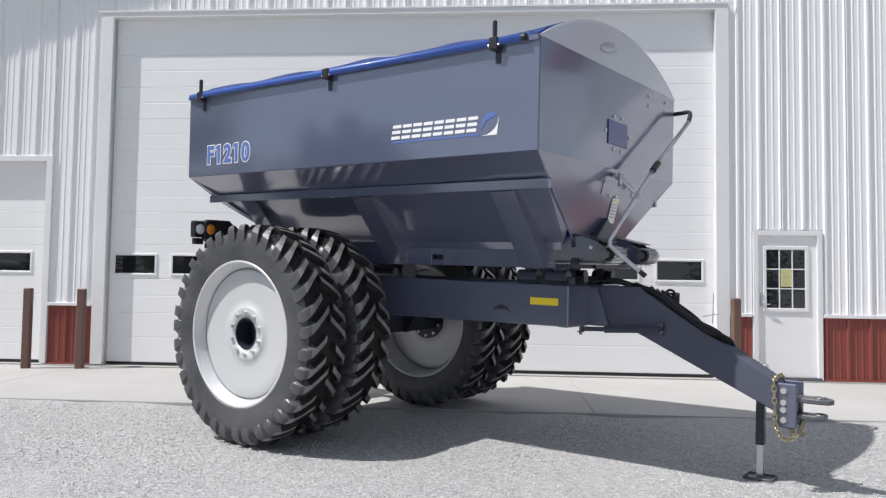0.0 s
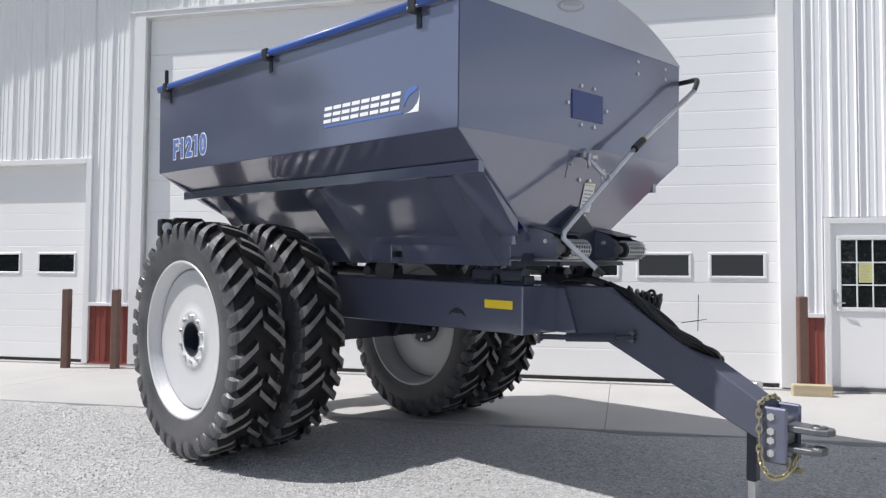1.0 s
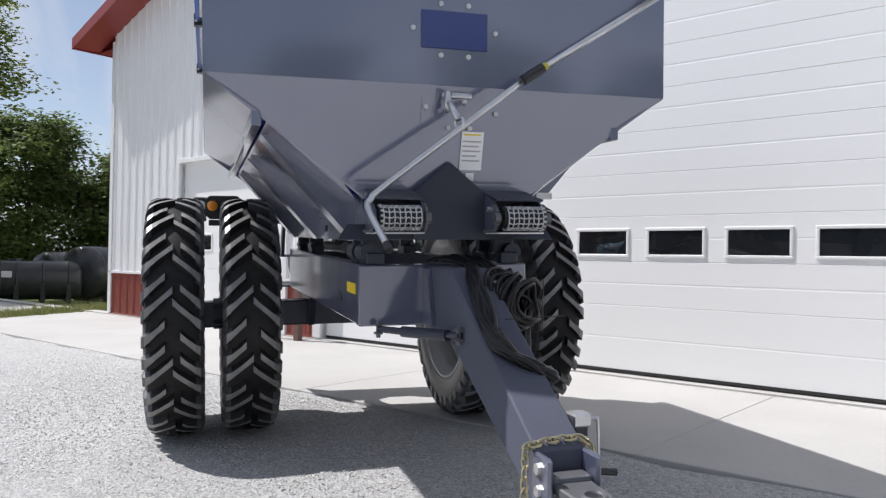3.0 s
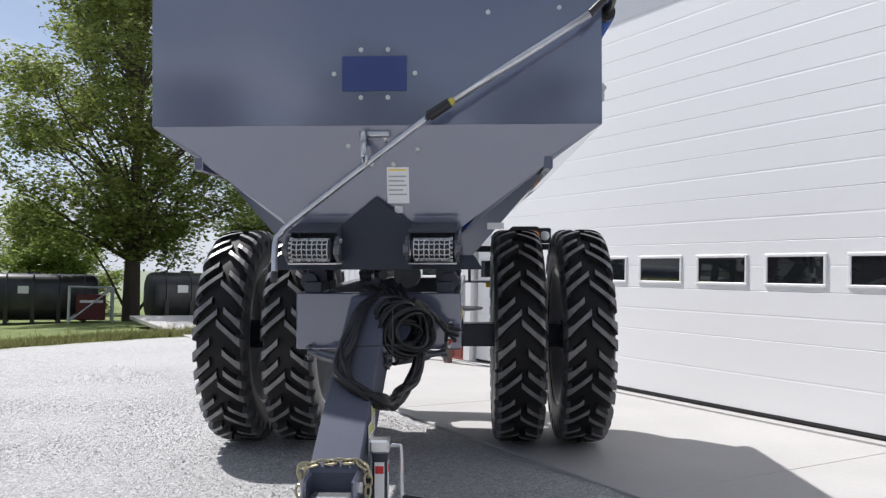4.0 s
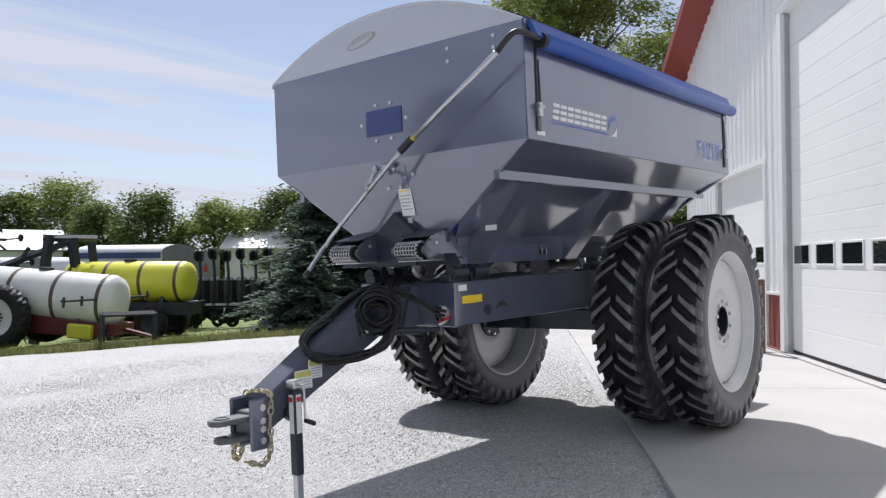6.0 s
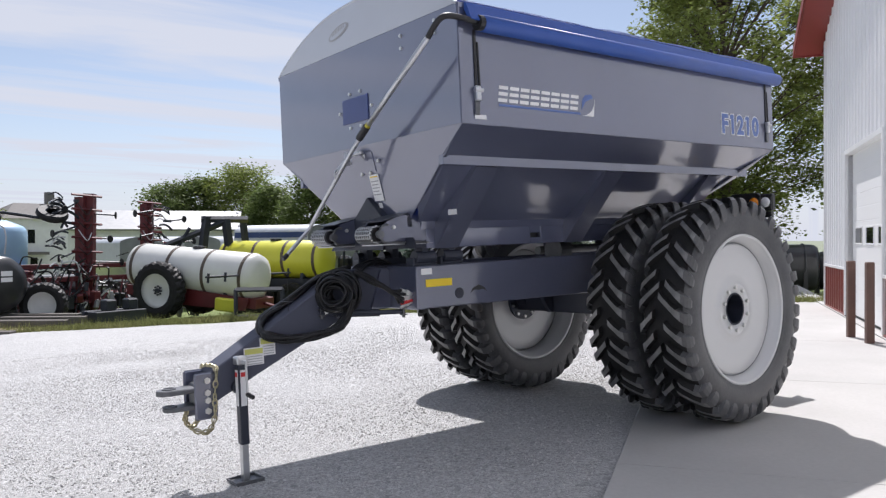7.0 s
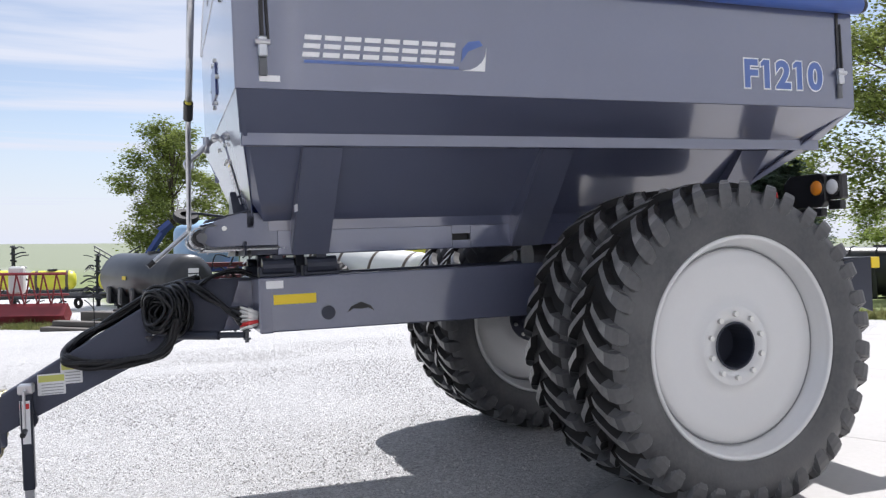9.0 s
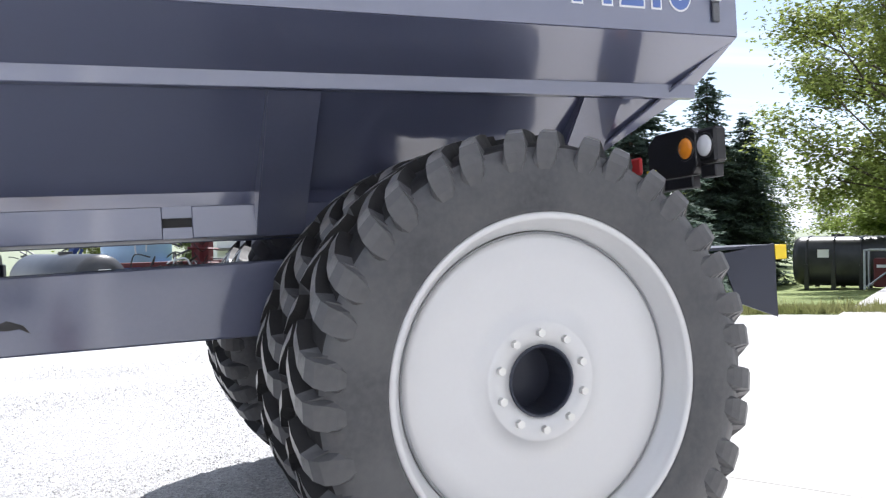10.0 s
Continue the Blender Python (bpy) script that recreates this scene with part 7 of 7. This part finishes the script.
for k in range(9):
    # loops of hose along the upright wings
    zt = 1.6 + 0.28 * k
    for tx in (0.12, -2.7):
        ty = 0.3 if tx > 0 else -0.72
        bm = B(); tube(bm, smooth_line([(tx - 0.1, ty, zt), (tx + 0.12, ty + 0.14, zt - 0.16 - 0.05 * (k % 3)), (tx + 0.34, ty, zt + 0.1)], 4), 0.016, 5); part("hydraulic_hose", bm, M["galv"] if k % 4 == 1 else M["hose"], cult)
skid = tagged(new("steel_skid"), "low dark steel skid lying on the grass", "skid")
skid.matrix_world = pose(-2.8, -17.6, ground_height((-2.8, -17.6)), 0, 0, 14)
for y in (-0.3, 0.3):
    bm = B(); box(bm, -0.75, 0.75, y - 0.09, y + 0.09, 0, 0.42, 0.02); part("runner", bm, M["implement_dark"], skid)
for x in (-0.6, 0.0, 0.6):
    bm = B(); box(bm, x - 0.1, x + 0.1, -0.21, 0.21, 0.14, 0.4, 0.015); part("crosspiece", bm, M["implement_dark"], skid)
for x in (-0.5, 0.15):
    bm = B(); box(bm, x - 0.14, x + 0.2, -0.16, 0.16, 0.4, 0.72, 0.04); part("motor", bm, M["implement_dark"], skid)
# stacked grey pipes beside it
stack = tagged(new("pipe_stack"), "stack of grey steel pipes beside the cultivator", "pipes")
stack.matrix_world = pose(-2.75, -23.2, ground_height((-2.75, -23.2)), 0, 0, -32)
for row in range(7):
    for k in range(3):
        bm = B(); rod(bm, (-0.95 + 0.03 * ((row + k) % 3), -0.3 + 0.26 * k, 0.13 + 0.235 * row), (0.75 + 0.05 * (row % 2), -0.3 + 0.26 * k, 0.13 + 0.235 * row), 0.118, 12); part("pipe", bm, M["galv_dull"] if (row + k) % 3 else M["implement_dark"], stack)
# black A-shaped spray boom carrier
aframe = [("leg", (-0.75, 0, 0), (-0.3, 0, 3.5), 0.16), ("leg", (0.75, 0, 0), (0.35, 0, 3.4), 0.16), ("leg", (1.25, 0.5, 0), (0.9, 0.5, 3.3), 0.13), ("crossbar", (-0.5, 0, 3.4), (1.1, 0.2, 3.4), 0.12), ("crossbar", (-0.7, 0, 1.6), (0.8, 0, 1.6), 0.07), ("arm", (0.3, 0, 3.3), (-1.9, 0.2, 2.4), 0.11), ("arm", (-1.9, 0.2, 2.4), (-0.5, 0.2, 2.0), 0.05), ("arm", (-0.9, 0.1, 3.1), (-1.5, 0.1, 2.1), 0.06)]
bars("folded_boom_sprayer", -7.3, -21.4, 150, aframe, M["implement_dark"], "black folded spray boom carrier", "implement")
folded("folded_toolbar", -9.4, -22.9, 20, ((-0.6, 0, 2.6, 0.07),), M["implement_dark"], "dark folded toolbar with arms and hoses", "implement", 4, spread=1.4, arms=50, high=2.0)
folded("folded_toolbar", 4.4, -33.5, 0, ((-1.2, 0, 2.6, 0.06), (2.2, 0, 3.0, 0.06)), M["implement_dark"], "dark toolbar carrying yellow tanks", "implement", 5, spread=4.2, arms=80, high=1.6)
for k, xx in enumerate((2.2, 5.0, 7.2, 9.2)):
    lie_tank("poly_tank", xx, -32.6, 84 + 5 * k, 1.9, 0.42, M["poly_yellow"], "small yellow poly tank on a dark toolbar", z0=1.0, bands=2)
for s in (-1, 1):
    bars("folded_wing", 2.4, -33.6, 0, [("rail", (-s * 1.0, 0, 1.5), (s * 1.0, 0, 2.8), 0.035), ("rail", (-s * 1.0, 0, 1.7), (s * 1.0, 0, 3.0), 0.03)] + [("rung", (-s * 1.0 + s * 0.22 * k, 0, 1.5 + 0.143 * k), (-s * 1.0 + s * 0.22 * k, 0, 1.7 + 0.143 * k), 0.014) for k in range(10)] + [("post", (0, 0.05, -0.02), (0, 0.05, 2.2), 0.05)], M["implement_dark"], "dark lattice wing folded upright", "implement wing")
# blue boom behind the blue tank
bars("blue_auger", 1.5, -26.8, 0, [("base", (0, 0, 0), (0, 0, 1.9), 0.12), ("spout", (0, 0, 1.6), (-1.15, 0, 3.4), 0.14), ("head", (-0.95, 0, 3.25), (-1.35, 0, 3.6), 0.18), ("brace", (0, 0, 0.2), (-0.9, 0.1, 2.6), 0.05), ("lower_chute", (0, 0, 1.7), (0.35, 0, 0.9), 0.15)], M["implement_blue"], "dark blue folding auger spout", "auger")
root = tagged(new("upright_tank"), "pale blue upright poly tank with a domed top", "tank")
root.matrix_world = pose(-1.25, -28.3, ground_height((-1.25, -28.3)))
TB = -ground_height((-1.25, -28.3)) - 0.22
bm = B(); lathe(bm, [(0.001, TB + 2.73), (0.6, TB + 2.67), (1.15, TB + 2.45), (1.25, TB + 2.34), (1.3, TB + 2.2), (1.3, TB + 1.0), (1.2, TB + 0.92), (0.001, TB + 0.92)], 40); smooth(part("shell", bm, M["poly_blue"], root, m=pose(0, 0, 0, 90)))
for a in (45, 135, 225, 315):
    bm = B(); rod(bm, (1.1 * math.cos(radians(a)), 1.1 * math.sin(radians(a)), 0), (1.1 * math.cos(radians(a)), 1.1 * math.sin(radians(a)), TB + 0.95), 0.08, 6); part("leg", bm, M["implement_blue"], root)
bm = B(); box(bm, -1.3, 1.3, -1.3, 1.3, TB + 0.6, TB + 0.9, 0.03); part("cradle", bm, M["implement_blue"], root)
bm = B(); tube(bm, smooth_line([(-0.3, 1.38, TB + 2.35), (-0.1, 1.46, TB + 2.45), (0.1, 1.44, TB + 2.1), (0.05, 1.44, TB + 1.3)], 5), 0.03, 6); tube(bm, smooth_line([(-0.3, 1.38, TB + 2.35), (-0.35, 1.44, TB + 2.0), (-0.3, 1.44, TB + 1.4)], 5), 0.03, 6); part("hose", bm, M["galv"], root)
small_wheel(tagged(new("spare_wheel"), "pale-rimmed cart wheel standing under the blue tank", "wheel"), 0, 0, 0.66, 0.66, 0.4, M["poly_white"]).parent.matrix_world = pose(-1.38, -19.5, ground_height((-1.38, -19.5)), 0, 0, -28)

# red reel frame at the yard's edge
reel = [("beam", (-2.6, 0, 0.32), (2.6, 0, 0.32), 0.36), ("top_rail", (-2.6, 0.1, 1.62), (2.6, 0.1, 1.62), 0.045), ("mid_rail", (-2.6, -0.1, 0.95), (2.6, -0.1, 0.95), 0.035)]
for k in range(13):
    xx = -2.5 + 0.4 * k
    reel += [("strut", (xx, 0, 0.6), (xx + 0.2, 0.1, 1.62), 0.026), ("strut", (xx + 0.4, 0, 0.6), (xx + 0.2, 0.1, 1.62), 0.026)]
red_reel = bars("header_frame", 5.85, -22.6, -14, reel, M["header_red"], "dark red lattice header frame standing at the yard's edge", "implement")
bm = B(); box(bm, -1.6, -1.2, 0.262, 0.27, 0.24, 0.4); part("plate_mark", bm, M["yellow"], red_reel)
bm = B(); box(bm, -1.2, -0.75, -0.4, -0.1, 0.98, 1.85, 0.06); part("jug", bm, M["poly_white"], red_reel)

# house and shed far off
def far_house(x, y, rz, w, d, h, label, roof="roofing", chimney=True, hip=0.0):
    root = tagged(new("house"), label, "house")
    root.matrix_world = pose(x, y, ground_height((x, y)), 0, 0, rz)
    if hip:
        # four roof slopes that meet in a short ridge
        bm = B(); box(bm, -w / 2, w / 2, -d / 2, d / 2, 0, h); part("wall", bm, M["house"], root)
        e, f, g, r = w / 2 + 0.35, d / 2 + 0.35, w * 0.22, hip
        bm = B(); va = [bm.verts.new(p) for p in ((-e, -f, h), (e, -f, h), (e, f, h), (-e, f, h), (-r, 0, h + g), (r, 0, h + g))]
        for q in ((0, 1, 5, 4), (2, 3, 4, 5), (1, 2, 5), (3, 0, 4), (3, 2, 1, 0)):
            bm.faces.new([va[i] for i in q])
        part("roof", bm, M[roof], root)
        bm = B(); box(bm, 0.2, w / 2 + 0.1, d / 2, d / 2 + 0.9, 2.55, 2.8); part("porch_roof", bm, M["roofing"], root)
        bm = B(); box(bm, -1.9, -1.2, -0.3, 0.3, h + 0.4, h + g + 1.1); part("chimney", bm, M["roofing"], root)
        for wx, wz in ((2.5, 3.5), (1.4, 3.5), (-2.3, 3.5), (2.4, 1.0), (1.2, 1.0), (-2.3, 1.0)):
            bm = B(); box(bm, wx - 0.36, wx + 0.36, d / 2, d / 2 + 0.04, wz, wz + 1.35); win = part("window", bm, M["trim"], root)
            bm = B(); box(bm, wx - 0.3, wx + 0.3, d / 2 + 0.041, d / 2 + 0.045, wz + 0.07, wz + 1.28); part("pane", bm, M["pane"], win)
        return root
    bm = B(); prism(bm, [(-w / 2, 0), (w / 2, 0), (w / 2, h), (0, h + w * 0.22), (-w / 2, h)], 1, -d / 2, d / 2); part("wall", bm, M["house"], root)
    for s in (-1, 1):
        bm = B(); plate(bm, [(0, -d / 2 - 0.3, h + w * 0.22 + 0.08), (0, d / 2 + 0.3, h + w * 0.22 + 0.08), (s * (w / 2 + 0.3), d / 2 + 0.3, h - 0.05), (s * (w / 2 + 0.3), -d / 2 - 0.3, h - 0.05)], 0.12); part("roof", bm, M[roof], root)
    if chimney:
        bm = B(); box(bm, 0.6, 1.2, -0.3, 0.3, h, h + w * 0.22 + 1.0); part("chimney", bm, M["roofing"], root)
    for px in (-w * 0.25, w * 0.22):
        for pz in (0.9, 3.3):
            if pz + 1.2 < h:
                bm = B(); box(bm, px - 0.4, px + 0.4, d / 2 - 0.01, d / 2 + 0.03, pz, pz + 1.2); win = part("window", bm, M["trim"], root)
                bm = B(); box(bm, px - 0.33, px + 0.33, d / 2 + 0.031, d / 2 + 0.035, pz + 0.07, pz + 1.13); part("pane", bm, M["pane"], win)
    return root


far_house(-11.4, -75.0, 10, 7.0, 7, 5.75, "pale two-storey farmhouse with a grey hipped roof, far beyond the yard", hip=1.6)
far_house(-15.9, -53.6, 70, 6.0, 11.5, 4.4, "low pale shed beyond the implements", "galv_dull", False)
far_house(-31.0, -38.5, 40, 6.0, 7, 4.0, "low white metal shed beyond the lawn", "trim", False)

# trees
spruce(-12.6, -14.4, 6.25, 2.9, 1, dens=1.45)
spruce(-15.4, -15.8, 7.25, 3.1, 2, dens=1.45)
spruce(-9.4, -11.95, 2.55, 1.45, 3, "small bushy spruce at the yard's edge", dens=1.4)
spruce(-23.8, -22.0, 9.2, 2.7, 4, dens=1.3)
spruce(-25.2, -21.3, 7.4, 2.1, 5, dens=1.3)
broad_tree(-26.7, -13.4, 16.8, 5.8, 11, 88000, 0.095, "leaf", 0.17, "tall maple in full leaf, its trunk bare below", (0.12, 0.22), 125)
broad_tree(-33.2, -21.6, 5.6, 2.7, 21, 30000, 0.085, "leaf_light", 0.03, "light green bushy young tree")
broad_tree(-31.5, -19.0, 4.2, 2.6, 22, 20000, 0.085, "leaf_light", 0.03, "light green bushy young tree")
broad_tree(-37.0, -9.5, 8.6, 4.2, 31, 42000, 0.12, "leaf_dark", 0.06)
broad_tree(-38.0, -4.2, 7.4, 3.8, 32, 38000, 0.12, "leaf_dark", 0.06)
broad_tree(-36.0, -0.6, 7.6, 3.2, 33, 34000, 0.12, "leaf_dark", 0.06)
broad_tree(-0.15, -40.4, 10.2, 3.1, 12, 40000, 0.085, "leaf", 0.16)
for k, (b, d, h, r) in enumerate(((-112.4, 67, 7.8, 3.2), (-115.2, 66, 8.8, 4.0), (-117.6, 60, 6.6, 2.8), (-120.6, 55, 7.0, 3.0), (-124.8, 56, 6.4, 3.0), (-127.4, 62, 6.2, 2.6), (-130, 55, 7.0, 3.2), (-134, 60, 7.4, 3.4), (-138, 60, 7.0, 3.2), (-110.2, 66, 7.2, 3.0))):
    broad_tree(4.5 + d * math.cos(radians(b)), 3.9 + d * math.sin(radians(b)), h + 1.2, r, 100 + k, 20000, 0.125, "leaf" if k % 3 == 1 else "leaf_dark", 0.06)

broad_tree(-7.4, -84.0, 9.0, 2.1, 140, 16000, 0.11, "leaf_dark", 0.06, "dark round tree beside the farmhouse")

# unseen trees added on the yard's far side, darkening what paint and panes reflect
for k, (x, y, h, r) in enumerate(((34, 22, 11, 4.5), (36, 13, 12, 5), (35, 4, 11, 4.8), (37, -5, 12.5, 5), (36, -14, 11, 4.6), (33, -24, 11.5, 4.8))):
    broad_tree(x, y, h, r, 300 + k, 12000, 0.16, "leaf_dark", 0.05)

# grass along the edge of the yard
def tufts(count, seed):
    g = random.Random(seed)
    bm_v, bm_f = [], []
    for _ in range(count):
        x = g.uniform(-22, 5)
        base = (-12.57 - 0.634 * x) / 0.773
        y = base - abs(g.gauss(0, 1.2)) - g.uniform(0, 0.3)
        z = ground_height((x, y))
        h = g.uniform(0.05, 0.16) * (2.0 if g.random() < 0.06 else 1.0)
        for q in range(3):
            a = g.uniform(0, 6.28); w = g.uniform(0.006, 0.014)
            dx, dy = math.cos(a), math.sin(a)
            i = len(bm_v)
            lx, ly = g.uniform(-0.06, 0.06), g.uniform(-0.06, 0.06)
            bm_v += [(x + lx - dx * w, y + ly - dy * w, z - 0.01), (x + lx + dx * w, y + ly + dy * w, z - 0.01), (x + lx * 2.2 + dy * h * 0.4, y + ly * 2.2 - dx * h * 0.4, z + h)]
            bm_f.append((i, i + 1, i + 2))
    me = bpy.data.meshes.new("grass")
    me.from_pydata(bm_v, [], bm_f)
    me.materials.append(M["grass"])
    tagged(new("grass", me), "rough green grass along the edge of the gravel", "grass", kind="stuff")


tufts(26000, 6)
